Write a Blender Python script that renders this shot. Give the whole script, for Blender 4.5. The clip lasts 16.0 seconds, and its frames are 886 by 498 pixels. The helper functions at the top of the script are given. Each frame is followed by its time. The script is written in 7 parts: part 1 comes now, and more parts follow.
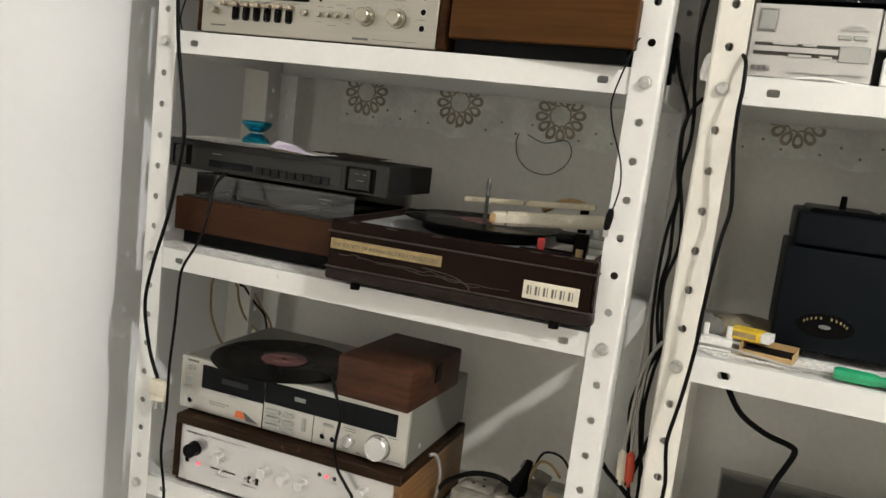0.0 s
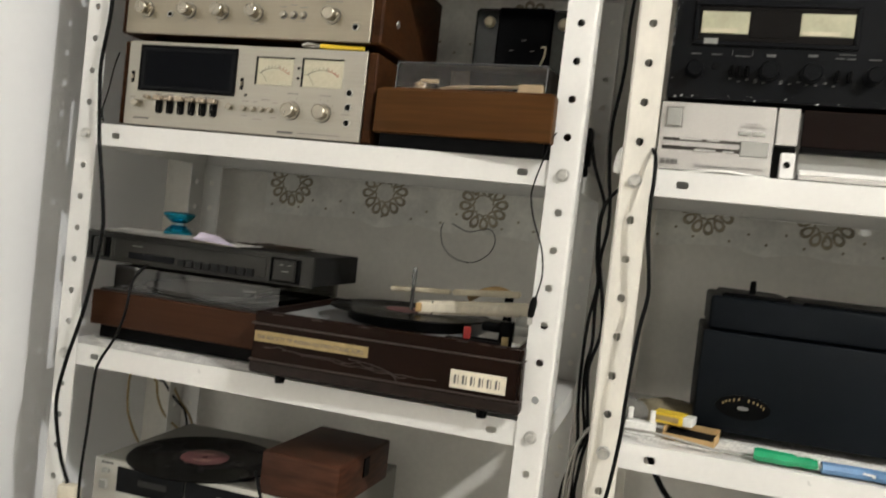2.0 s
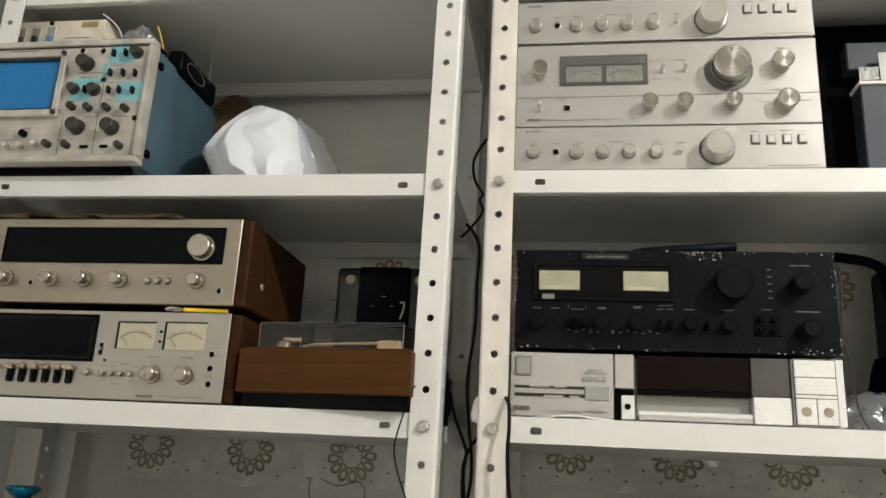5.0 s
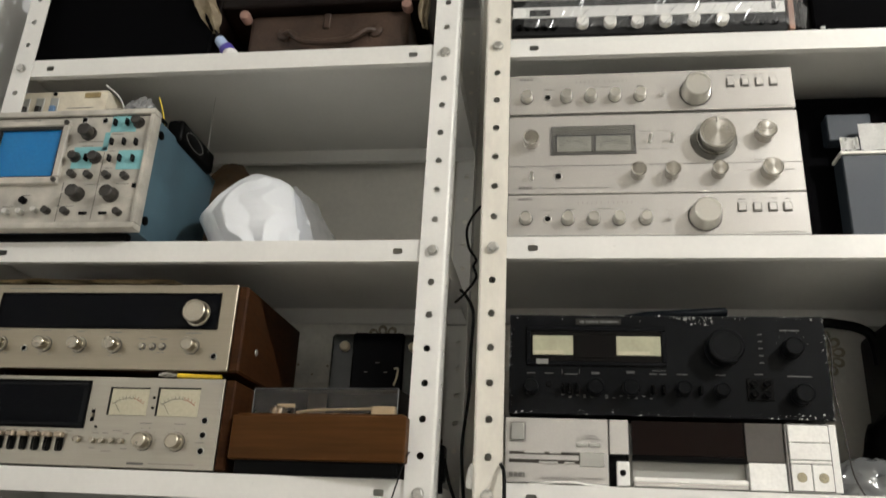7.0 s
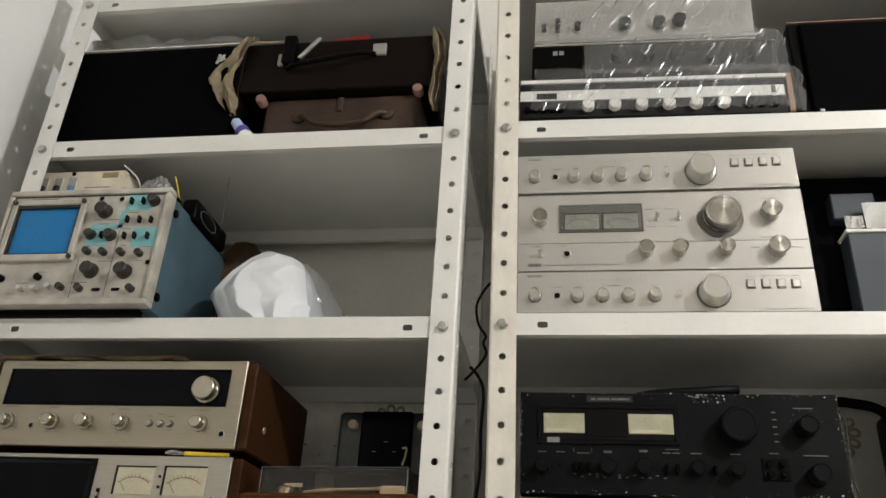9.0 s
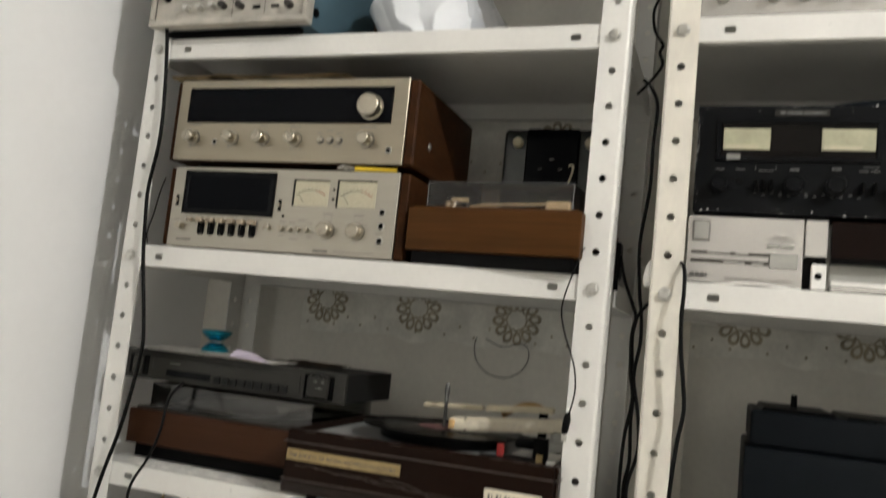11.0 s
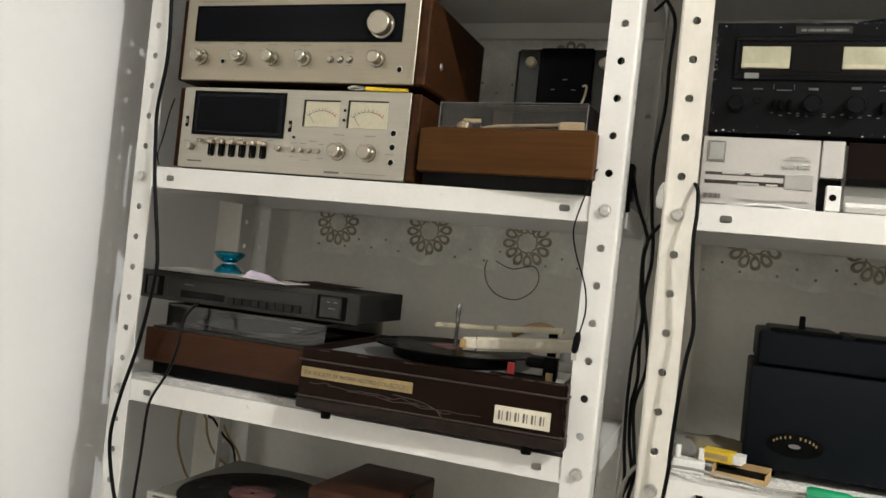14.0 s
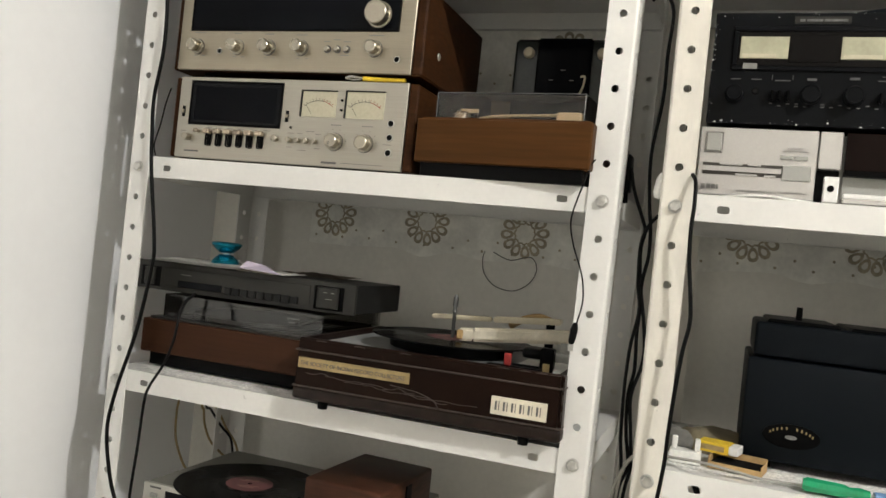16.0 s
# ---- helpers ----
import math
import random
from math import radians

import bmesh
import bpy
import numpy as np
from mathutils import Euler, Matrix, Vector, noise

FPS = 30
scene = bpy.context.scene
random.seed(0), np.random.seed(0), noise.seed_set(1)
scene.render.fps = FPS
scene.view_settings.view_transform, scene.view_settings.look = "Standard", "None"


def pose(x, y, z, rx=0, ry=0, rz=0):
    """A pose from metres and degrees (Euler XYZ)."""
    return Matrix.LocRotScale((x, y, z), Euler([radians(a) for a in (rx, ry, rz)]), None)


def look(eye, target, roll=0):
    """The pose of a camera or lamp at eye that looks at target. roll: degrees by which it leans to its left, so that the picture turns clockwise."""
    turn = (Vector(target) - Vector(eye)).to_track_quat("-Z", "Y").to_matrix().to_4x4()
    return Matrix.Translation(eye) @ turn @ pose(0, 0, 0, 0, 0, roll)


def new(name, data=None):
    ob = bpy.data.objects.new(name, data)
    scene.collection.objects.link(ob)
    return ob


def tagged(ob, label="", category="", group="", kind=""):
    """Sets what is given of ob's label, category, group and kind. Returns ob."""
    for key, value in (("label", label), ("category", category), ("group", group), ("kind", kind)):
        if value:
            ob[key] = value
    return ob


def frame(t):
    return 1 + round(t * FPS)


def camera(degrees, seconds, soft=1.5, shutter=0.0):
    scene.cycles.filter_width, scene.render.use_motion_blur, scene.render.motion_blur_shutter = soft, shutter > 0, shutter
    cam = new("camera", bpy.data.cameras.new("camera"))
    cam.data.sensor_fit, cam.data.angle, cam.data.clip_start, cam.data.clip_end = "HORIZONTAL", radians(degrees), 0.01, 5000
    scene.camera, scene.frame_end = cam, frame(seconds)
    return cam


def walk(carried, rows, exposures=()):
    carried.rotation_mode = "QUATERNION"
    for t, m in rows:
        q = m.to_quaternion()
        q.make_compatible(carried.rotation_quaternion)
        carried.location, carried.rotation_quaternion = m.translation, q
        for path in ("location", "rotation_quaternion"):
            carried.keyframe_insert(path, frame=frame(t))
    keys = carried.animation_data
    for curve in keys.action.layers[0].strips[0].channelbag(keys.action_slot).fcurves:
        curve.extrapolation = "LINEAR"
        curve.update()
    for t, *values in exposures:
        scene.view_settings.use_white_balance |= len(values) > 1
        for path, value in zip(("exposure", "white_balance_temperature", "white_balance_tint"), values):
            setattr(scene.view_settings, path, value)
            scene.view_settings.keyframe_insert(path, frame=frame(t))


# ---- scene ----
cam = camera(58.1, 16.0, shutter=0.5)
PATH = [
    (0, (0.91, -1.046, 1.161), (0.207, 0.804, 0.869), 6.8),
    (0.5, (0.91, -1.045, 1.156), (0.214, 0.81, 0.883), 6.9),
    (1, (0.909, -1.042, 1.163), (0.233, 0.823, 0.91), 6.8),
    (1.5, (0.911, -1.048, 1.163), (0.287, 0.846, 1.018), 6.6),
    (2, (0.913, -1.05, 1.169), (0.351, 0.869, 1.107), 6.3),
    (2.5, (0.912, -1.063, 1.18), (0.459, 0.883, 1.268), 5.4),
    (3, (0.926, -1.064, 1.167), (0.55, 0.881, 1.439), 4.7),
    (3.5, (0.927, -1.08, 1.173), (0.597, 0.852, 1.571), 3.8),
    (4, (0.936, -1.089, 1.169), (0.628, 0.824, 1.668), 3.3),
    (4.2, (0.939, -1.087, 1.174), (0.631, 0.82, 1.692), 3.1),
    (6.5, (0.945, -1.099, 1.193), (0.658, 0.788, 1.793), 2.7),
    (7, (0.941, -1.102, 1.179), (0.663, 0.748, 1.889), 2.8),
    (7.5, (0.938, -1.106, 1.171), (0.663, 0.712, 1.957), 3.0),
    (8, (0.938, -1.107, 1.167), (0.661, 0.68, 2.021), 3.0),
    (8.2, (0.937, -1.108, 1.165), (0.661, 0.666, 2.046), 3.0),
    (9.2, (0.936, -1.107, 1.168), (0.631, 0.668, 2.072), 3.4),
    (10.3, (0.935, -1.097, 1.172), (0.428, 0.733, 1.798), 5.3),
    (10.5, (0.936, -1.088, 1.165), (0.366, 0.749, 1.71), 5.8),
    (11, (0.926, -1.059, 1.17), (0.249, 0.81, 1.384), 5.8),
    (11.5, (0.921, -1.065, 1.164), (0.25, 0.815, 1.281), 5.8),
    (12, (0.922, -1.066, 1.162), (0.235, 0.81, 1.253), 6.0),
    (12.5, (0.923, -1.059, 1.165), (0.228, 0.816, 1.222), 5.9),
    (13, (0.923, -1.06, 1.161), (0.231, 0.815, 1.209), 6.0),
    (13.5, (0.923, -1.06, 1.156), (0.235, 0.818, 1.203), 6.0),
    (14, (0.921, -1.061, 1.163), (0.24, 0.819, 1.191), 5.9),
    (14.5, (0.922, -1.058, 1.159), (0.24, 0.822, 1.187), 6.0),
    (15, (0.921, -1.059, 1.166), (0.242, 0.822, 1.176), 5.9),
    (15.5, (0.922, -1.058, 1.164), (0.244, 0.823, 1.173), 6.0),
    (16, (0.923, -1.058, 1.161), (0.246, 0.824, 1.17), 6.0),
]
EXPOSURES = [(0, 0.40), (1.2, 0.44), (2.2, 0.40), (3, 0.34), (4, 0.15), (6.3, 0.06), (7, 0.01), (8.2, -0.14), (10.3, -0.06), (11, 0.12), (12, 0.27), (16, 0.38)]
walk(cam, [(t, look(eye, target, roll)) for t, eye, target, roll in PATH], EXPOSURES)

# ---- light ----
world = bpy.data.worlds.new("room")
world.use_nodes = True
world.node_tree.nodes["Background"].inputs[0].default_value = (0.9, 0.95, 1.0, 1)
world.node_tree.nodes["Background"].inputs[1].default_value = 0.006
LAMP = (2.55, -1.45, 2.65)
bulb = new("ceiling_bulb", bpy.data.lights.new("ceiling_bulb", "POINT"))
bulb.data.energy, bulb.data.color, bulb.data.shadow_soft_size = 131.0, (0.995, 0.99, 0.957), 0.045
bulb.matrix_world = pose(*LAMP)


# ---- materials ----
def socket(node, name, value):
    node.inputs[name].default_value = value


def surf(name, base, rough=0.5, metal=0.0, grain=(220, 0.06), stain=(9, 0.10), stretch=(1, 1, 1), bump=0.0, bump_scale=400, coat=0.0, rvar=0.12, spec=0.5, vary=0.0, specks=None):
    """A surface with grain and stains at two scales, on object coordinates in metres."""
    m = bpy.data.materials.new(name)
    m.use_nodes = True
    n, l = m.node_tree.nodes, m.node_tree.links
    b = n["Principled BSDF"]
    tc = n.new("ShaderNodeTexCoord")
    mp = n.new("ShaderNodeMapping")
    mp.inputs["Scale"].default_value = stretch
    l.new(tc.outputs["Object"], mp.inputs["Vector"])
    fine, wide = n.new("ShaderNodeTexNoise"), n.new("ShaderNodeTexNoise")
    for node, (scale, _), det in ((fine, grain, 3), (wide, stain, 5)):
        socket(node, "Scale", scale), socket(node, "Detail", det)
        l.new(mp.outputs["Vector"], node.inputs["Vector"])
    prev = None
    for node, amount in ((fine, grain[1]), (wide, stain[1])):
        mr = n.new("ShaderNodeMapRange")
        socket(mr, "From Min", 0.3), socket(mr, "From Max", 0.7)
        socket(mr, "To Min", 1 - amount), socket(mr, "To Max", 1 + amount)
        l.new(node.outputs["Fac"], mr.inputs["Value"])
        if prev is None:
            prev = mr.outputs[0]
        else:
            mul = n.new("ShaderNodeMath")
            mul.operation = "MULTIPLY"
            l.new(prev, mul.inputs[0]), l.new(mr.outputs[0], mul.inputs[1])
            prev = mul.outputs[0]
    if vary:
        oi = n.new("ShaderNodeObjectInfo")
        mr = n.new("ShaderNodeMapRange")
        socket(mr, "To Min", 1 - vary), socket(mr, "To Max", 1 + vary)
        l.new(oi.outputs["Random"], mr.inputs["Value"])
        mul = n.new("ShaderNodeMath")
        mul.operation = "MULTIPLY"
        l.new(prev, mul.inputs[0]), l.new(mr.outputs[0], mul.inputs[1])
        prev = mul.outputs[0]
    if specks:
        sn, mr = n.new("ShaderNodeTexNoise"), n.new("ShaderNodeMapRange")
        socket(sn, "Scale", specks[0]), socket(sn, "Detail", 3)
        socket(mr, "From Min", specks[1]), socket(mr, "From Max", specks[1] + 0.03), socket(mr, "To Min", 1.0), socket(mr, "To Max", specks[2])
        l.new(tc.outputs["Object"], sn.inputs["Vector"]), l.new(sn.outputs["Fac"], mr.inputs["Value"])
        mul = n.new("ShaderNodeMath")
        mul.operation = "MULTIPLY"
        l.new(prev, mul.inputs[0]), l.new(mr.outputs[0], mul.inputs[1])
        prev = mul.outputs[0]
    vm = n.new("ShaderNodeVectorMath")
    vm.operation = "SCALE"
    vm.inputs[0].default_value = base
    l.new(prev, vm.inputs["Scale"])
    l.new(vm.outputs[0], b.inputs["Base Color"])
    rr = n.new("ShaderNodeMapRange")
    socket(rr, "To Min", max(0.03, rough - rvar)), socket(rr, "To Max", min(1, rough + rvar))
    l.new(wide.outputs["Fac"], rr.inputs["Value"])
    l.new(rr.outputs[0], b.inputs["Roughness"])
    socket(b, "Metallic", metal), socket(b, "Coat Weight", coat), socket(b, "Specular IOR Level", spec)
    if bump:
        bn, bt = n.new("ShaderNodeTexNoise"), n.new("ShaderNodeBump")
        socket(bn, "Scale", bump_scale), socket(bn, "Detail", 4)
        socket(bt, "Strength", bump), socket(bt, "Distance", 0.002)
        l.new(mp.outputs["Vector"], bn.inputs["Vector"])
        l.new(bn.outputs["Fac"], bt.inputs["Height"])
        l.new(bt.outputs["Normal"], b.inputs["Normal"])
    return m


def glass(name, tint, gloss=0.05, rough=0.04, haze=0.0, ior=1.45):
    """Thin clear plastic: what lies behind it shows, tinted, under a weak gloss."""
    m = bpy.data.materials.new(name)
    m.use_nodes = True
    n, l = m.node_tree.nodes, m.node_tree.links
    n.remove(n["Principled BSDF"])
    tr, gl, df = n.new("ShaderNodeBsdfTransparent"), n.new("ShaderNodeBsdfGlossy"), n.new("ShaderNodeBsdfDiffuse")
    tr.inputs["Color"].default_value = (*tint, 1)
    gl.inputs["Roughness"].default_value = rough
    df.inputs["Color"].default_value = (0.75, 0.76, 0.78, 1)
    fr = n.new("ShaderNodeFresnel")
    fr.inputs["IOR"].default_value = ior
    ad = n.new("ShaderNodeMath")
    ad.operation, ad.inputs[1].default_value = "ADD", gloss
    l.new(fr.outputs[0], ad.inputs[0])
    hz = n.new("ShaderNodeMixShader")
    hz.inputs[0].default_value = haze
    tl, both = n.new("ShaderNodeBsdfTranslucent"), n.new("ShaderNodeMixShader")
    tl.inputs["Color"].default_value = (0.75, 0.76, 0.78, 1)
    both.inputs[0].default_value = 0.5
    l.new(df.outputs[0], both.inputs[1]), l.new(tl.outputs[0], both.inputs[2])
    l.new(tr.outputs[0], hz.inputs[1])
    if haze > 0:
        l.new(both.outputs[0], hz.inputs[2])
    mx = n.new("ShaderNodeMixShader")
    l.new(ad.outputs[0], mx.inputs[0]), l.new(hz.outputs[0], mx.inputs[1]), l.new(gl.outputs[0], mx.inputs[2])
    l.new(mx.outputs[0], n["Material Output"].inputs["Surface"])
    return m


def glow(name, colour, strength):
    m = bpy.data.materials.new(name)
    m.use_nodes = True
    b = m.node_tree.nodes["Principled BSDF"]
    socket(b, "Base Color", (*colour, 1)), socket(b, "Emission Color", (*colour, 1)), socket(b, "Emission Strength", strength)
    return m


M_WALL = surf("wall_paint", (0.888, 0.892, 0.897), 0.40, grain=(60, 0.008), stain=(2.5, 0.03), bump=0.04, bump_scale=45)
M_BACK = surf("back_wall_paint", (0.82, 0.80, 0.745), 0.75, grain=(90, 0.03), stain=(6, 0.07), bump=0.15, bump_scale=80)
# Unseen ceiling, walls and floor; their tones set the light bounced into the shelves.
M_CEIL = surf("ceiling_paint", (0.56, 0.535, 0.49), 0.9, stain=(1.5, 0.05))
M_BOUNCE = surf("far_wall_bounce", (0.5, 0.482, 0.45), 0.9, stain=(4, 0.2))
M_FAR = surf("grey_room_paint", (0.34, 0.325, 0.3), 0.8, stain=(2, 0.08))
M_FLOOR = surf("floor_tile", (0.61, 0.585, 0.535), 0.35, stain=(3, 0.12))
M_RACK = surf("white_enamel", (0.722, 0.713, 0.685), 0.36, grain=(150, 0.018), stain=(5, 0.05), bump=0.05, bump_scale=120, rvar=0.1, specks=(60, 0.735, 0.78))
M_RACK_OLD = surf("yellowed_enamel", (0.705, 0.672, 0.60), 0.38, grain=(150, 0.03), stain=(22, 0.10), stretch=(1, 1, 0.5), bump=0.05, bump_scale=120, rvar=0.1, specks=(60, 0.735, 0.78))
M_STEEL = surf("zinc_bolt", (0.55, 0.54, 0.51), 0.42, metal=0.85, stain=(120, 0.2))
M_ALU = surf("brushed_aluminium", (0.395, 0.370, 0.315), 0.34, metal=0.85, grain=(90, 0.05), stain=(5, 0.04), stretch=(0.12, 1, 9))
M_ALU_WARM = surf("champagne_aluminium", (0.320, 0.282, 0.217), 0.34, metal=0.85, grain=(90, 0.05), stain=(5, 0.05), stretch=(0.12, 1, 9))
M_SILVER = surf("silver_paint", (0.69, 0.672, 0.65), 0.25, rvar=0.04, metal=0.72, grain=(400, 0.03), stain=(8, 0.04))
M_DECK = surf("warm_silver_paint", (0.54, 0.525, 0.478), 0.32, rvar=0.05, metal=0.75, grain=(400, 0.03), stain=(8, 0.05))
M_AMBER = surf("dull_chrome_key", (0.40, 0.33, 0.25), 0.28, metal=0.7, stain=(60, 0.2))
M_GREYSIL = surf("grey_silver_paint", (0.37, 0.37, 0.345), 0.45, metal=0.45, grain=(400, 0.03), stain=(9, 0.05))
M_CHROME = surf("turned_aluminium", (0.46, 0.44, 0.40), 0.24, metal=1.0, grain=(500, 0.05), stain=(30, 0.05))
M_CHAMP = surf("champagne_knob", (0.385, 0.350, 0.285), 0.30, metal=0.95, grain=(500, 0.05), stain=(30, 0.08))
def brush_round(m, amount):
    """Turned metal: the brush marks run in rings about the knob's axis."""
    n, l = m.node_tree.nodes, m.node_tree.links
    tg = n.new("ShaderNodeTangent")
    tg.direction_type, tg.axis = "RADIAL", "Y"
    n["Principled BSDF"].inputs["Anisotropic"].default_value = amount
    l.new(tg.outputs[0], n["Principled BSDF"].inputs["Tangent"])


def brush_flat(m, amount):
    """Brushed sheet: the brush marks run sideways, so highlights stretch upright."""
    n, l = m.node_tree.nodes, m.node_tree.links
    along = n.new("ShaderNodeCombineXYZ")
    along.inputs[0].default_value = 1.0
    n["Principled BSDF"].inputs["Anisotropic"].default_value = amount
    l.new(along.outputs[0], n["Principled BSDF"].inputs["Tangent"])


brush_round(M_CHROME, 0.7)
for sheet_metal in (M_ALU, M_ALU_WARM):
    brush_flat(sheet_metal, 0.55)
M_WOOD = surf("walnut_veneer", (0.038, 0.0150, 0.0056), 0.5, spec=0.06, grain=(60, 0.26), stain=(14, 0.24), stretch=(0.25, 1, 3), bump=0.06, bump_scale=120)
M_WOOD_LT = surf("teak_veneer", (0.062, 0.0262, 0.0078), 0.42, spec=0.06, grain=(45, 0.14), stain=(9, 0.25), stretch=(0.2, 1, 4), bump=0.05, bump_scale=120)
M_WOOD_RED = surf("mahogany_veneer", (0.04, 0.0165, 0.0082), 0.42, spec=0.08, grain=(50, 0.10), stain=(10, 0.15), stretch=(0.2, 1, 4))
M_WOOD_OR = surf("orange_oak", (0.170, 0.084, 0.027), 0.45, grain=(40, 0.32), stain=(16, 0.20), stretch=(1, 0.18, 4))
M_ROSE = surf("rosewood_box", (0.050, 0.0195, 0.0105), 0.45, spec=0.15, grain=(50, 0.36), stain=(16, 0.45), stretch=(0.3, 0.5, 2.5), bump=0.1, bump_scale=90)
M_BROWN = surf("brown_leatherette", (0.0092, 0.0037, 0.0021), 0.36, spec=0.08, grain=(700, 0.12), stain=(14, 0.25), bump=0.12, bump_scale=900, specks=(42, 0.67, 2.4))
M_BROWN2 = surf("brown_plastic_edge", (0.0125, 0.0068, 0.005), 0.42, spec=0.2, stain=(40, 0.4))
M_SCRATCH = surf("pale_scratch", (0.036, 0.025, 0.02), 0.6, stain=(60, 0.4))
M_BLACK = surf("black_plastic", (0.0023, 0.0023, 0.0024), 0.36, spec=0.05, grain=(600, 0.1), stain=(12, 0.15))
M_BLACKP = surf("black_panel_paint", (0.0036, 0.0040, 0.0049), 0.36, spec=0.09, grain=(700, 0.12), stain=(16, 0.2), bump=0.04, bump_scale=900)
M_GLOSS = surf("black_window", (0.0022, 0.0026, 0.0038), 0.09, stain=(8, 0.1), spec=0.05, rvar=0.04)
M_REDWIN = surf("red_brown_window", (0.0052, 0.0024, 0.0018), 0.14, stain=(8, 0.2), spec=0.1, rvar=0.04)
M_SMOKE = surf("smoked_window", (0.0064, 0.0068, 0.0078), 0.14, stain=(12, 0.3), spec=0.08, rvar=0.05)
M_DARK = surf("dark_inside", (0.004, 0.004, 0.004), 0.8, spec=0.1)
M_TUNER = surf("charcoal_paint", (0.0225, 0.0215, 0.0185), 0.34, spec=0.25, grain=(500, 0.06), stain=(10, 0.12))
M_TUNER2 = surf("charcoal_lid", (0.0075, 0.0075, 0.0074), 0.55, spec=0.25, stain=(12, 0.2))
M_VINYL = surf("vinyl", (0.0020, 0.0019, 0.0018), 0.26, spec=0.07, grain=(800, 0.1), stain=(14, 0.15))
M_LABEL = surf("record_label", (0.12, 0.045, 0.045), 0.6, stain=(60, 0.25))
M_CREAM = surf("cream_paint", (0.62, 0.55, 0.40), 0.38, stain=(30, 0.12))
M_IVORY = surf("ivory_plastic", (0.66, 0.60, 0.48), 0.5, stain=(25, 0.12))
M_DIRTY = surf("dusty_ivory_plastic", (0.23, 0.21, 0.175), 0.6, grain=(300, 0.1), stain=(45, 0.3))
M_WHITE = surf("white_plastic", (0.78, 0.77, 0.74), 0.4, stain=(25, 0.06))
M_PAPER = surf("paper", (0.82, 0.80, 0.75), 0.8, grain=(300, 0.05), stain=(25, 0.12))
M_LILAC = surf("lilac_paper", (0.62, 0.55, 0.66), 0.8, stain=(25, 0.08))
M_NEWS = surf("newsprint", (0.72, 0.71, 0.68), 0.85, grain=(260, 0.30), stain=(40, 0.22))
M_INK = surf("dark_print", (0.10, 0.095, 0.09), 0.6)
M_PRINT = surf("faint_print", (0.17, 0.165, 0.155), 0.55)
M_INKW = surf("pale_print", (0.19, 0.187, 0.175), 0.6)
M_VU = surf("meter_card", (0.48, 0.45, 0.33), 0.5, stain=(20, 0.06))
M_CARD = surf("dim_meter_card", (0.36, 0.355, 0.32), 0.35, stain=(45, 0.25))
# Dark grey carries the shadow of the recess the meters sit in.
M_METERWIN = surf("shaded_meter_window", (0.125, 0.12, 0.105), 0.22, stain=(20, 0.2))
M_PINKWOOD = surf("pale_pink_wood", (0.30, 0.17, 0.12), 0.5, grain=(80, 0.2), stretch=(1, 0.2, 3))
M_VUG = surf("meter_card_green", (0.37, 0.36, 0.25), 0.5, stain=(30, 0.15))
M_RED = surf("red_plastic", (0.23, 0.014, 0.012), 0.45, stain=(40, 0.25))
M_ORANGE = surf("orange_print", (0.68, 0.14, 0.035), 0.5)
M_YELLOW = surf("yellow_plastic", (0.72, 0.50, 0.03), 0.4, stain=(40, 0.1))
M_GREEN = surf("green_plastic", (0.010, 0.26, 0.11), 0.14, stain=(40, 0.15), coat=0.5)
M_BLUEP = surf("blue_plastic", (0.10, 0.20, 0.36), 0.3, stain=(40, 0.2))
M_TEAL = surf("turquoise_foil", (0.013, 0.29, 0.41), 0.14, metal=0.9, stain=(60, 0.15))
M_OSC = surf("oscilloscope_blue", (0.046, 0.086, 0.111), 0.48, grain=(600, 0.06), stain=(12, 0.25), bump=0.05, bump_scale=700)
M_OSCP = surf("oscilloscope_panel", (0.43, 0.405, 0.355), 0.45, grain=(500, 0.04), stain=(26, 0.26))
M_OSCT = surf("oscilloscope_turquoise", (0.20, 0.47, 0.50), 0.5, stain=(30, 0.06))
M_CRT = surf("cathode_screen_blue", (0.006, 0.16, 0.42), 0.2, stain=(6, 0.06), spec=0.3)
M_KNOBG = surf("grey_brown_knob", (0.024, 0.020, 0.016), 0.45, stain=(60, 0.2))
M_NAVY = surf("navy_leatherette", (0.0046, 0.0062, 0.0082), 0.42, spec=0.08, grain=(900, 0.12), stain=(8, 0.15), bump=0.2, bump_scale=1200)
M_BINDER = surf("blue_grey_card", (0.017, 0.025, 0.036), 0.6, stain=(10, 0.12))
M_LEATHER = surf("brown_leather", (0.044, 0.0265, 0.0185), 0.5, spec=0.3, grain=(200, 0.2), stain=(14, 0.45), bump=0.25, bump_scale=220)
M_LEATHER2 = surf("dark_leather", (0.0058, 0.0032, 0.0026), 0.45, spec=0.09, grain=(300, 0.12), stain=(14, 0.2), bump=0.1, bump_scale=500)
M_LINING = surf("linen_lining", (0.43, 0.355, 0.245), 0.85, stain=(40, 0.3), bump=0.2, bump_scale=200)
M_FLESH = surf("pink_rubber", (0.25, 0.145, 0.115), 0.6, stain=(60, 0.2))
M_SPEAKER = surf("speaker_cloth", (0.0022, 0.0022, 0.0026), 0.95, grain=(900, 0.3), stain=(10, 0.1), spec=0.02)
M_BAG = surf("white_polythene", (0.735, 0.755, 0.785), 0.52, grain=(220, 0.008), stain=(14, 0.025))
M_CABLE = surf("black_cable", (0.0035, 0.0035, 0.0035), 0.42, spec=0.10, stain=(20, 0.2))
M_CABLEG = surf("grey_cable", (0.30, 0.29, 0.26), 0.5, stain=(20, 0.1))
M_CABLEB = surf("ochre_cable", (0.30, 0.22, 0.09), 0.5, stain=(20, 0.1))
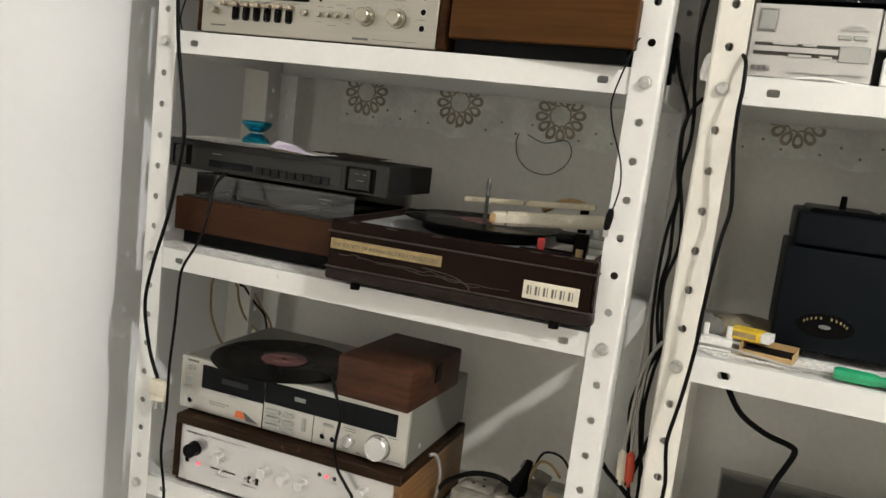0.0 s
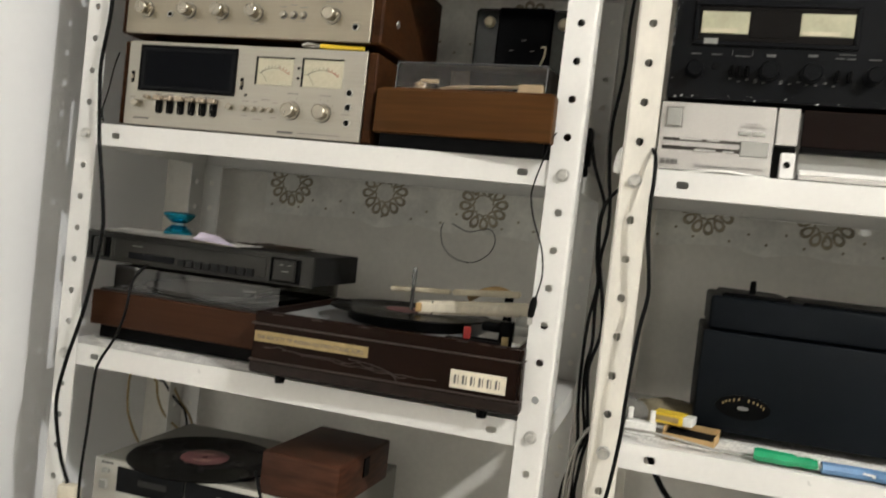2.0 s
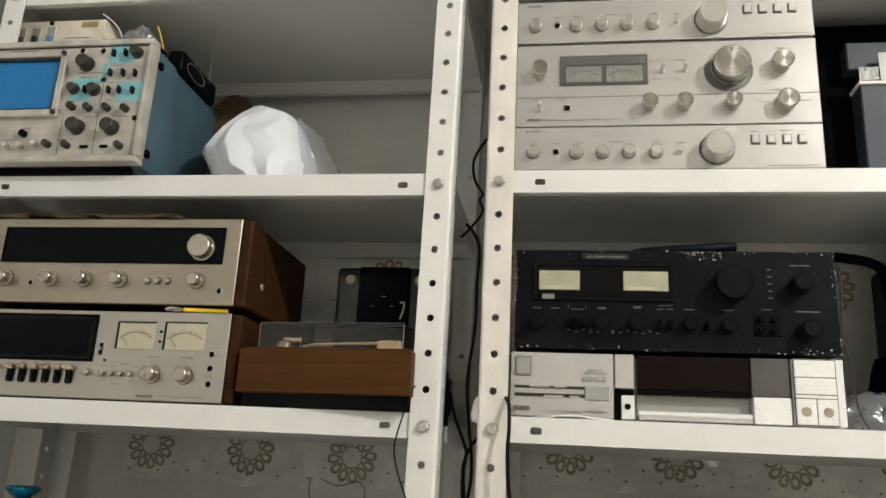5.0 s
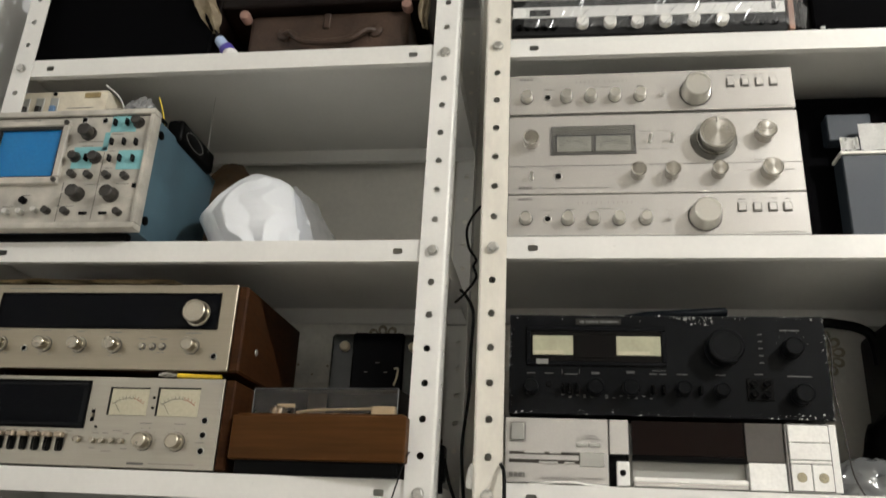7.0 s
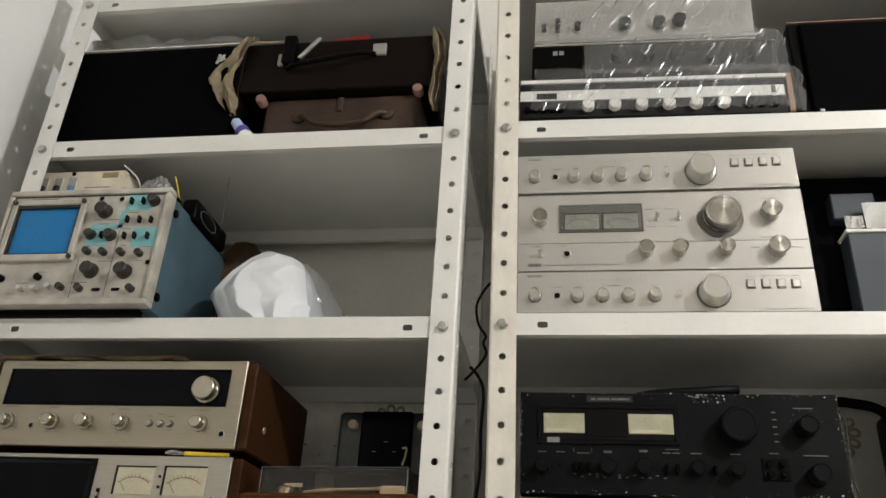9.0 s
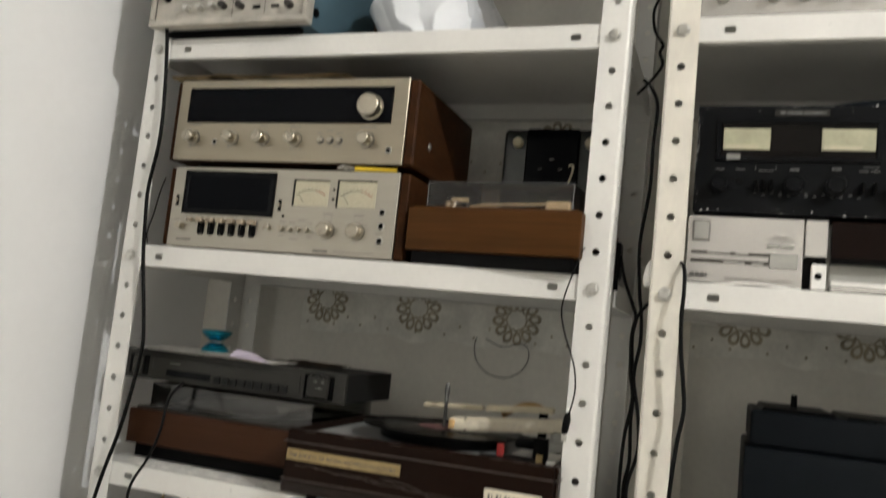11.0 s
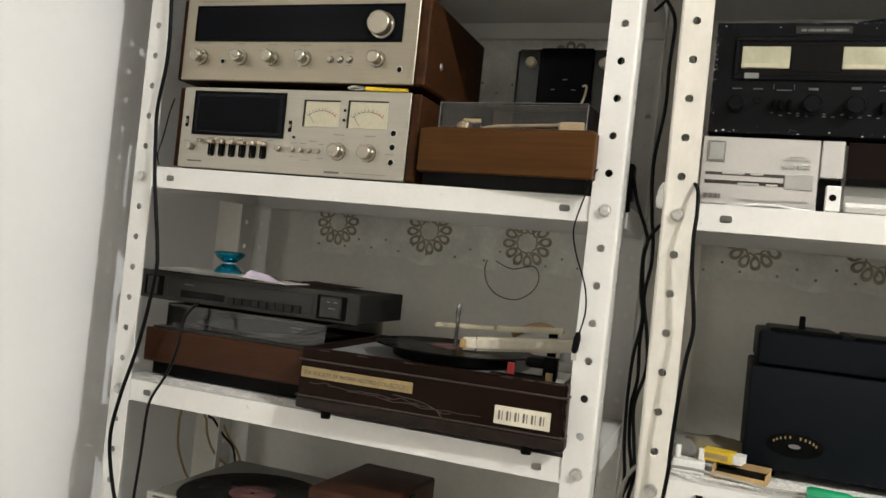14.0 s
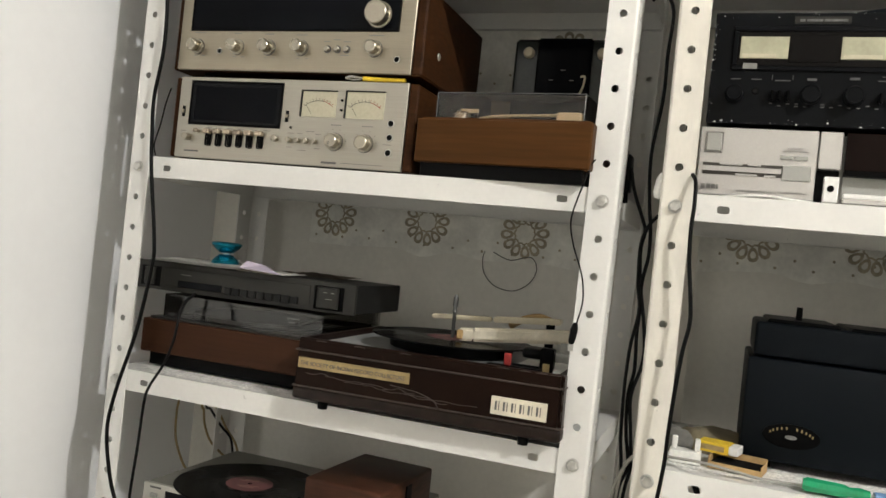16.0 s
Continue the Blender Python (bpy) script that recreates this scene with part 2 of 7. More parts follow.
M_BROWNCARD = surf("tan_card", (0.46, 0.30, 0.13), 0.7, stain=(25, 0.2))
M_GOLD = surf("gold_plate", (0.36, 0.265, 0.125), 0.42, metal=0.5, stain=(60, 0.22))
M_FLOWER = surf("flower_print", (0.40, 0.355, 0.265), 0.75, grain=(150, 0.2), stain=(25, 0.25))
M_BORDER = surf("wallpaper_border", (0.86, 0.85, 0.80), 0.75, grain=(120, 0.05), stain=(22, 0.13))
M_CHIP = surf("bare_chips", (0.55, 0.54, 0.52), 0.6)
M_COVER = glass("smoked_acrylic", (0.70, 0.69, 0.67), 0.03, 0.05, 0.0, 1.4)
M_CLEAR = glass("clear_acrylic", (0.94, 0.88, 0.81), 0.01, 0.03, 0.0, 1.3)
M_SHEET = glass("cloudy_sheet", (0.9, 0.9, 0.9), 0.05, 0.18, 0.68)
M_WRAP = glass("plastic_wrap", (0.94, 0.94, 0.94), 0.02, 0.19, 0.10, 1.34)
M_WRAP2 = glass("dusty_wrap", (0.90, 0.90, 0.90), 0.02, 0.20, 0.15, 1.34)
M_WRAPH = glass("cloudy_wrap", (0.86, 0.86, 0.86), 0.06, 0.14, 0.34)
M_LED = glow("red_led", (1.0, 0.06, 0.08), 1.5)


# ---- building blocks ----
def thing(name, label, category, x, y, z, rz=0.0, group="", kind=""):
    ob = new(name)
    ob.empty_display_size = 0.05
    ob.matrix_world = pose(x, y, z, 0, 0, rz)
    return tagged(ob, label, category, group, kind)


def finish(name, bm, mat, sharp=0.6):
    bmesh.ops.recalc_face_normals(bm, faces=bm.faces)
    for f in bm.faces:
        f.smooth = True
    for e in bm.edges:
        if len(e.link_faces) > 2 or len(e.link_faces) == 2 and e.calc_face_angle() > sharp:
            e.smooth = False
    me = bpy.data.meshes.new(name)
    bm.to_mesh(me)
    bm.free()
    me.materials.append(mat)
    return new(name, me)


def part(name, bm, mat, parent, label="", sharp=0.6):
    ob = finish(name, bm, mat, sharp)
    ob.parent = parent
    return tagged(ob, label)


def add_box(bm, x0, x1, y0, y1, z0, z1, bev=0.0, seg=1):
    vs = [bm.verts.new(c) for c in ((x0, y0, z0), (x1, y0, z0), (x1, y1, z0), (x0, y1, z0), (x0, y0, z1), (x1, y0, z1), (x1, y1, z1), (x0, y1, z1))]
    fs = [bm.faces.new([vs[i] for i in q]) for q in ((3, 2, 1, 0), (4, 5, 6, 7), (0, 1, 5, 4), (1, 2, 6, 5), (2, 3, 7, 6), (3, 0, 4, 7))]
    if bev > 0:
        es = list({e for f in fs for e in f.edges})
        bmesh.ops.bevel(bm, geom=es, offset=bev, segments=seg, affect="EDGES", profile=0.5)
    return vs


def box(parent, name, mat, x0, x1, y0, y1, z0, z1, bev=0.001, label="", seg=1):
    bm = bmesh.new()
    add_box(bm, x0, x1, y0, y1, z0, z1, bev, seg)
    return part(name, bm, mat, parent, label)


def add_lathe(bm, profile, origin, axis=(0, -1, 0), seg=20):
    """Turns (radius, height) pairs about an axis through origin."""
    o, a = Vector(origin), Vector(axis).normalized()
    u = a.orthogonal().normalized()
    w = a.cross(u)
    rings = []
    for r, h in profile:
        if r < 1e-6:
            rings.append([bm.verts.new(o + a * h)])
        else:
            rings.append([bm.verts.new(o + a * h + (u * math.cos(k * math.tau / seg) + w * math.sin(k * math.tau / seg)) * r) for k in range(seg)])
    for p, q in zip(rings, rings[1:]):
        for k in range(seg):
            j = (k + 1) % seg
            if len(p) == 1 and len(q) == 1:
                continue
            if len(p) == 1:
                bm.faces.new((p[0], q[k], q[j]))
            elif len(q) == 1:
                bm.faces.new((p[k], p[j], q[0]))
            else:
                bm.faces.new((p[k], p[j], q[j], q[k]))


def knob(parent, mat, x, z, r, l, y=0.0, skirt=0.0, name="knob", label="", seg=20, mark=None, gap=0.0, taper=1.0):
    """A turned knob that stands l out of a panel at depth y, narrower by taper at its face."""
    bm = bmesh.new()
    prof = [(0, 0), (r, 0)]
    if skirt:
        prof = [(0, 0), (r + skirt, 0), (r + skirt, l * 0.18), (r, l * 0.22)]
    c = min(r * 0.12, 0.0015)
    e = r * taper
    add_lathe(bm, prof + [(e, l - c), (e - c, l), (e * 0.8, l), (e * 0.78, l - 0.0006), (0, l - 0.0006)], (x, y, z), seg=seg)
    ob = part(name, bm, mat, parent, label, sharp=0.5)
    if gap:
        # Flat dark ring: gap shadow round a knob, dark rim round a push button.
        bm = bmesh.new()
        add_lathe(bm, [(0, 0.0003), (r + gap, 0.0003), (r + gap, 0)], (x, y, z), seg=seg)
        part("knob_shade_ring", bm, M_INK, ob)
    if mark:
        bm = bmesh.new()
        add_box(bm, x - 0.0005, x + 0.0005, y - l - 0.0004, y - l + 0.0002, z + r * 0.62, z + r * 0.92)
        part("pointer", bm, mark, ob)
    return ob


def jack(parent, x, z, r=0.005, y=0.0):
    bm = bmesh.new()
    add_lathe(bm, [(r * 0.80, -0.004), (r * 0.80, 0.0015), (r * 0.92, 0.0015), (r * 1.05, 0)], (x, y, z), seg=14)
    ob = part("jack_socket", bm, M_STEEL, parent)
    bm = bmesh.new()
    add_lathe(bm, [(0, 0.0006), (r * 0.80, 0.0006)], (x, y, z), seg=14)
    part("hole", bm, M_DARK, ob)
    return ob


def bars(parent, mat, rows, y=0.0, name="small_print"):
    """Plain bars in place of small print: rows of x, z, width, height."""
    for group, m in (([q for q in rows if q[3] > 0.0021], mat), ([q for q in rows if q[3] <= 0.0021], M_PRINT if mat == M_INK else mat)):
        if group:
            bm = bmesh.new()
            for x, z, w, h in group:
                add_box(bm, x, x + w, y - 0.0005, y + 0.0002, z - h / 2, z + h / 2)
            tagged(part(name, bm, m, parent), kind="stuff")


def smooth_path(pts, steps=8):
    pts = [Vector(p) for p in pts]
    out = []
    for i in range(len(pts) - 1):
        a, b, c, d = pts[max(i - 1, 0)], pts[i], pts[i + 1], pts[min(i + 2, len(pts) - 1)]
        for k in range(steps):
            t = k / steps
            out.append(0.5 * ((2 * b) + (c - a) * t + (2 * a - 5 * b + 4 * c - d) * t * t + (3 * b - a - 3 * c + d) * t ** 3))
    return out + [pts[-1]]


def add_tube(bm, pts, r, seg=8, steps=8):
    path = smooth_path(pts, steps)
    u = (path[1] - path[0]).orthogonal().normalized()
    rings = []
    for i, p in enumerate(path):
        d = (path[min(i + 1, len(path) - 1)] - path[max(i - 1, 0)]).normalized()
        u = (u - d * u.dot(d)).normalized()
        w = d.cross(u)
        rings.append([bm.verts.new(p + (u * math.cos(k * math.tau / seg) + w * math.sin(k * math.tau / seg)) * r) for k in range(seg)])
    for p, q in zip(rings, rings[1:]):
        for k in range(seg):
            bm.faces.new((p[k], p[(k + 1) % seg], q[(k + 1) % seg], q[k]))
    bm.faces.new(rings[0]), bm.faces.new(rings[-1])


def cable(name, label, pts, r, mat, group="loose cables"):
    bm = bmesh.new()
    add_tube(bm, pts, r)
    ob = finish(name, bm, mat, 1.2)
    return tagged(ob, label, "cable", group)


def add_plate(bm, o, u, v, n, cells, t):
    """A sheet of thickness t in the plane of u and v, in cells (u0, u1, v0, v1, hole or None); a hole is (cu, cv, ru, rv)."""
    o, u, v, n = Vector(o), Vector(u), Vector(v), Vector(n)
    for u0, u1, v0, v1, hole in cells:
        sheets = []
        for off in (0, t):
            at = o - n * off
            cs = [bm.verts.new(at + u * a + v * b) for a, b in ((u0, v0), (u1, v0), (u1, v1), (u0, v1))]
            hs = []
            if hole:
                cu, cv, ru, rv = hole
                e = 1.0 if ru == rv else 0.5
                for k in range(12):
                    an = math.radians(-135 + 30 * k)
                    a, b = math.cos(an), math.sin(an)
                    a, b = math.copysign(abs(a) ** e, a), math.copysign(abs(b) ** e, b)
                    hs.append(bm.verts.new(at + u * (cu + ru * a) + v * (cv + rv * b)))
                for i in range(4):
                    j = (i + 1) % 4
                    bm.faces.new([cs[i], cs[j], hs[(3 * i + 3) % 12], hs[3 * i + 2], hs[3 * i + 1], hs[3 * i]])
            else:
                bm.faces.new(cs)
            sheets.append((cs, hs))
        (c0, h0), (c1, h1) = sheets
        for i in range(4):
            bm.faces.new((c0[i], c1[i], c1[(i + 1) % 4], c0[(i + 1) % 4]))
        for k in range(len(h0)):
            bm.faces.new((h0[k], h0[(k + 1) % 12], h1[(k + 1) % 12], h1[k]))


def shell(parent, name, mat, x0, x1, y0, y1, z0, z1, t, label=""):
    """A hollow lid: a box open below, with walls of thickness t."""
    bm = bmesh.new()
    loops = [[bm.verts.new(c) for c in ((a, c, z), (b, c, z), (b, d, z), (a, d, z))] for a, b, c, d, z in ((x0, x1, y0, y1, z1), (x0, x1, y0, y1, z0), (x0 + t, x1 - t, y0 + t, y1 - t, z0), (x0 + t, x1 - t, y0 + t, y1 - t, z1 - t))]
    bm.faces.new(loops[0]), bm.faces.new(loops[-1])
    for p, q in zip(loops, loops[1:]):
        for k in range(4):
            bm.faces.new((p[k], p[(k + 1) % 4], q[(k + 1) % 4], q[k]))
    bmesh.ops.bevel(bm, geom=bm.edges[:], offset=0.0005, segments=1, affect="EDGES")
    ob = part(name, bm, mat, parent, label)
    ob.visible_shadow = False
    return ob
M_WING = surf("dark_green_gloss_plastic", (0.022, 0.026, 0.023), 0.16, spec=0.5, grain=(300, 0.1), stain=(15, 0.2))
M_FILM = glass("milky_film", (0.88, 0.89, 0.90), 0.05, 0.2, 0.30)


# ---- the room ----
LEFT, BACK = -0.14, 0.41
def wall(name, label, mat, x0, x1, y0, y1, z0, z1):
    bm = bmesh.new()
    add_box(bm, x0, x1, y0, y1, z0, z1)
    return tagged(finish(name, bm, mat), label, "wall", kind="structure")


wall("wall_west", "plain white painted side wall beside the racks", M_WALL, LEFT - 0.12, LEFT, -3.0, BACK, 0, 2.75)
wall("wall_north", "grey-white painted wall behind the racks", M_BACK, LEFT - 0.12, 2.95, BACK, BACK + 0.12, 0, 2.75)
# Unseen block added to keep side light out of the second rack's end.
wall("side_light_block", "unseen grey block that keeps side light out of the rack", M_FAR, 1.66, 2.95, -0.02, BACK, 0, 2.75)
# Unseen too, and set close to control light bounced from the right.
wall("wall_east", "plain grey wall, unseen, set close to shape the bounced light", M_FAR, 2.95, 3.07, -3.0, BACK + 0.12, 0, 2.75)
wall("wall_south", "plain beige far wall, unseen, that bounces light back", M_BOUNCE, LEFT - 0.12, 3.07, -3.12, -3.0, 0, 2.75)
tagged(wall("floor", "grey tiled floor", M_FLOOR, LEFT - 0.12, 3.07, -3.12, BACK + 0.12, -0.1, 0), category="floor")
tagged(wall("ceiling", "plain white ceiling", M_CEIL, LEFT - 0.12, 3.07, -3.12, BACK + 0.12, 2.75, 2.85), category="ceiling")


def border(x0, x1, z0, z1, flowers, label):
    """A torn strip of old wallpaper with round flower prints."""
    ob = thing("wallpaper_border", label, "wallpaper", x0, BACK, z0, kind="structure")
    bm = bmesh.new()
    n = 40
    rows = []
    for i in range(n + 1):
        x = (x1 - x0) * i / n
        dz = 0.012 * (noise.noise((x * 14, z0 * 7, 0)) - 0.3)
        rows.append([bm.verts.new(c) for c in ((x, 0.004, dz), (x, -0.0015, dz), (x, -0.0015, z1 - z0), (x, 0.004, z1 - z0))])
    for p, q in zip(rows, rows[1:]):
        for k in range(3):
            bm.faces.new((p[k], q[k], q[k + 1], p[k + 1]))
    part("paper", bm, M_BORDER, ob)
    for fx, fz in flowers:
        bm = bmesh.new()
        cx, cz = fx - x0, fz - z0

        def loop(pts, w):
            m = len(pts)
            a = [bm.verts.new((px, -0.0026, pz)) for px, pz in pts]
            mx, mz = sum(p[0] for p in pts) / m, sum(p[1] for p in pts) / m
            b = [bm.verts.new((mx + (px - mx) * w, -0.0026, mz + (pz - mz) * w)) for px, pz in pts]
            for i in range(m):
                bm.faces.new((a[i], a[(i + 1) % m], b[(i + 1) % m], b[i]))

        for k in range(12):
            an = k * math.tau / 12 + 0.1
            pts = []
            for j in range(12):
                s = j * math.tau / 12
                rr, tt = 0.0345 + 0.0132 * math.cos(s), (0.0090 + 0.0021 * math.cos(s)) * math.sin(s)
                pts.append((cx + rr * math.cos(an) - tt * math.sin(an), cz + rr * math.sin(an) + tt * math.cos(an)))
            loop(pts, 0.50)
        loop([(cx + (0.0212 + 0.0012 * math.cos(k * math.tau / 4)) * math.cos(k * math.tau / 48), cz + (0.0212 + 0.0012 * math.cos(k * math.tau / 4)) * math.sin(k * math.tau / 48)) for k in range(48)], 0.84)
        part("flower_motif", bm, M_FLOWER, ob)
    bm = bmesh.new()
    for k in range(int((x1 - x0) / 0.03)):
        px, pz = 0.015 + 0.03 * k, (0.03 if k % 2 else 0.012) + 0.006 * noise.noise((k * 3.1, z0, 1))
        add_lathe(bm, [(0, 0.0004), (0.0026, 0.0004), (0.0026, 0)], (px, -0.002, pz), seg=7)
    part("dot_motif", bm, M_FLOWER, ob)
    return ob


border(0.10, 0.72, 1.160, 1.32, [(0.155, 1.219), (0.357, 1.218), (0.556, 1.212)], "torn grey wallpaper strip with brown flower rings, stuck to the wall")
border(0.80, 1.65, 1.182, 1.32, [(0.955, 1.247), (1.145, 1.243), (1.336, 1.240), (1.527, 1.237)], "grey wallpaper strip with brown flower rings behind the rack")
border(-0.03, 0.76, 1.484, 1.60, [(0.215, 1.549), (0.605, 1.549)], "grimy wallpaper strip with brown flower rings under the shelf")
border(0.80, 1.46, 1.500, 1.62, [(1.227, 1.544), (1.418, 1.549)], "dim wallpaper strip with brown flower rings behind the black amplifier")

# ---- the racks ----
# The last level, 2.30, is an unseen shelf added to shade the wall below.
LEVELS = [0.15, 0.50, 0.90, 1.25, 1.60, 1.95, 2.30]
LIP, DEPTH, POST, HEIGHT = 0.018, 0.366, 0.020, 2.45


def top(k):
    """The height of a shelf's upper face, k counted from the floor."""
    return LEVELS[k] + LIP


def leaning(x, z, lean):
    """Where a post that leans sideways stands at height z."""
    return x + lean * (z - 1.15)


def angle_post(parent, x, y, sx, sy, lean=0.0, mat=M_RACK):
    """A slotted angle post with its flat face at y; its side flange stands at the sx side and runs towards sy."""
    bm = bmesh.new()
    n = int(HEIGHT / 0.05)
    fold = 0.0045
    near, far = (-POST, POST - fold) if sx > 0 else (-POST + fold, POST)
    cells = [(near, far, 0.05 * k - 0.025, 0.05 * k + 0.025, (0, 0.05 * k, 0.0052, 0.0052)) for k in range(1, n)]
    add_plate(bm, (x, y, 0), (1, 0, 0), (0, 0, 1), (0, -sy, 0), cells, 0.002)
    side = [(fold, 0.048, 0.05 * k - 0.025, 0.05 * k + 0.025, (0.027, 0.05 * k, 0.0052, 0.0052)) for k in range(1, n)]
    add_plate(bm, (x + sx * POST, y, 0), (0, sy, 0), (0, 0, 1), (sx, 0, 0), side, 0.002)
    lo, hi = 0.025, 0.05 * n - 0.025
    arc = [(math.sin(k * math.pi / 12), math.cos(k * math.pi / 12)) for k in range(7)]
    rims = [[bm.verts.new((x + sx * (POST - fold + r * c), y + sy * (fold - r * d), z)) for c, d in arc] for r in (fold, fold - 0.002) for z in (lo, hi)]
    for p, q in ((0, 1), (2, 3), (0, 2), (1, 3)):
        for k in range(6):
            bm.faces.new((rims[p][k], rims[p][k + 1], rims[q][k + 1], rims[q][k]))
    add_box(bm, x - POST, x + POST, min(y, y + sy * 0.03), max(y, y + sy * 0.03), 0, 0.024)
    for v in bm.verts:
        v.co.x += lean * (v.co.z - 1.15)
    return part("post", bm, mat, parent)


def hex_bolt(parent, x, y, z):
    bm = bmesh.new()
    add_lathe(bm, [(0, 0), (0.0090, 0), (0.0090, 0.0010), (0.0070, 0.0012)], (x, y, z), seg=18)
    add_lathe(bm, [(0.0074, 0.0010), (0.0074, 0.0058), (0.0062, 0.0066), (0, 0.0066)], (x, y, z), seg=6)
    return part("bolt", bm, M_STEEL, parent)


def shelf_tray(parent, w, z, slot):
    """A folded steel shelf whose lips hang down all round; slots in the front lip."""
    x0, x1, y0, y1, t = -0.017, w + 0.017, 0.003, DEPTH - 0.003, 0.0015
    zt, zb = z + LIP, z - LIP + 0.002
    bm = bmesh.new()
    add_box(bm, x0, x1, y0, y1, zt - t, zt)
    cells, edges = [], [x0, slot - 0.0105, slot + 0.0105, w - 0.065, w - 0.044, x1]
    for a, b in zip(edges, edges[1:]):
        hole = ((a + b) / 2, z, 0.0075, 0.0048) if b - a < 0.03 else None
        cells.append((a, b, zb, zt - t, hole))
    add_plate(bm, (0, y0, 0), (1, 0, 0), (0, 0, 1), (0, -1, 0), cells, t)
    add_box(bm, x0, x1, y1 - t, y1, zb, zt - t)
    for a, b in ((x0, x0 + t), (x1 - t, x1)):
        add_box(bm, a, b, y0 + t, y1 - t, zb, zt - t)
    add_box(bm, x0, x1, y0 + t, y0 + 0.012, zb, zb + t)
    add_box(bm, x0, x1, y1 - 0.012, y1 - t, zb, zb + t)
    bmesh.ops.remove_doubles(bm, verts=bm.verts[:], dist=0.00002)
    return part("shelf", bm, M_RACK, parent)


def rack(name, label, x, y, w, slot, lean=0.0, sagging=0, mat=M_RACK):
    ob = thing(name, label, "shelving rack", x, y, 0, group="steel racks side by side")
    for px, sx in ((0, -1), (w, 1)):
        tip = lean if px else 0.0
        front = angle_post(ob, px, 0, sx, 1, tip, mat)
        angle_post(ob, px, DEPTH, sx, -1, tip, mat)
        for z in LEVELS:
            hex_bolt(front, leaning(px, z, tip), 0, z)
    for z in LEVELS:
        tray = shelf_tray(ob, leaning(w, z, lean), z, slot)
        if z == sagging:
            tray.matrix_local = SAG
    return ob


# the upper shelf of the second rack hangs a little lower at its far end
SAG = Matrix.Translation((0, 0, 1.947)) @ Matrix.Rotation(radians(0.62), 4, "Y") @ Matrix.Translation((0, 0, -1.95))


def settle(ob):
    """Puts a thing down on the sagging shelf."""
    at = Matrix.Translation((0.851, 0, 0))
    ob.matrix_world = at @ SAG @ at.inverted() @ ob.matrix_world


rack("steel_rack", "white slotted-angle steel rack by the side wall, full of audio gear", 0.0, 0.0, 0.7565, 0.0535, 0.0085)
rack("steel_rack", "white slotted-angle steel rack holding amplifiers and a record cleaner", 0.851, -0.010, 0.757, 0.058, 0.0, 1.95, mat=M_RACK_OLD)


# ---- audio gear: shared pieces ----
def case(ob, mat, w, d, h, feet=0.008, y0=0.004, bev=0.002, name="case", x0=0.0):
    c = box(ob, name, mat, x0, w, y0, d, feet, h, bev)
    for fx in (0.04, w - 0.04):
        for fy in (0.04, d - 0.04):
            bm = bmesh.new()
            add_lathe(bm, [(0, 0), (0.011, 0), (0.012, feet + 0.001), (0, feet + 0.001)], (fx, fy, 0), (0, 0, 1), 12)
            part("foot", bm, M_BLACK, ob)
    return c


def window(ob, x0, x1, z0, z1, mat=M_GLOSS, frame=None, y=0.0, name="display_window"):
    """A glazed panel let into the front, with a thin frame round it."""
    w = box(ob, name, mat, x0, x1, y - 0.0012, y + 0.003, z0, z1, 0.0006)
    if frame:
        bm = bmesh.new()
        e = 0.0022
        for a in ((x0 - e, x1 + e, z1, z1 + e), (x0 - e, x1 + e, z0 - e, z0), (x0 - e, x0, z0, z1), (x1, x1 + e, z0, z1)):
            add_box(bm, a[0], a[1], y - 0.002, y + 0.001, a[2], a[3])
        part("window_frame", bm, frame, w)
    return w


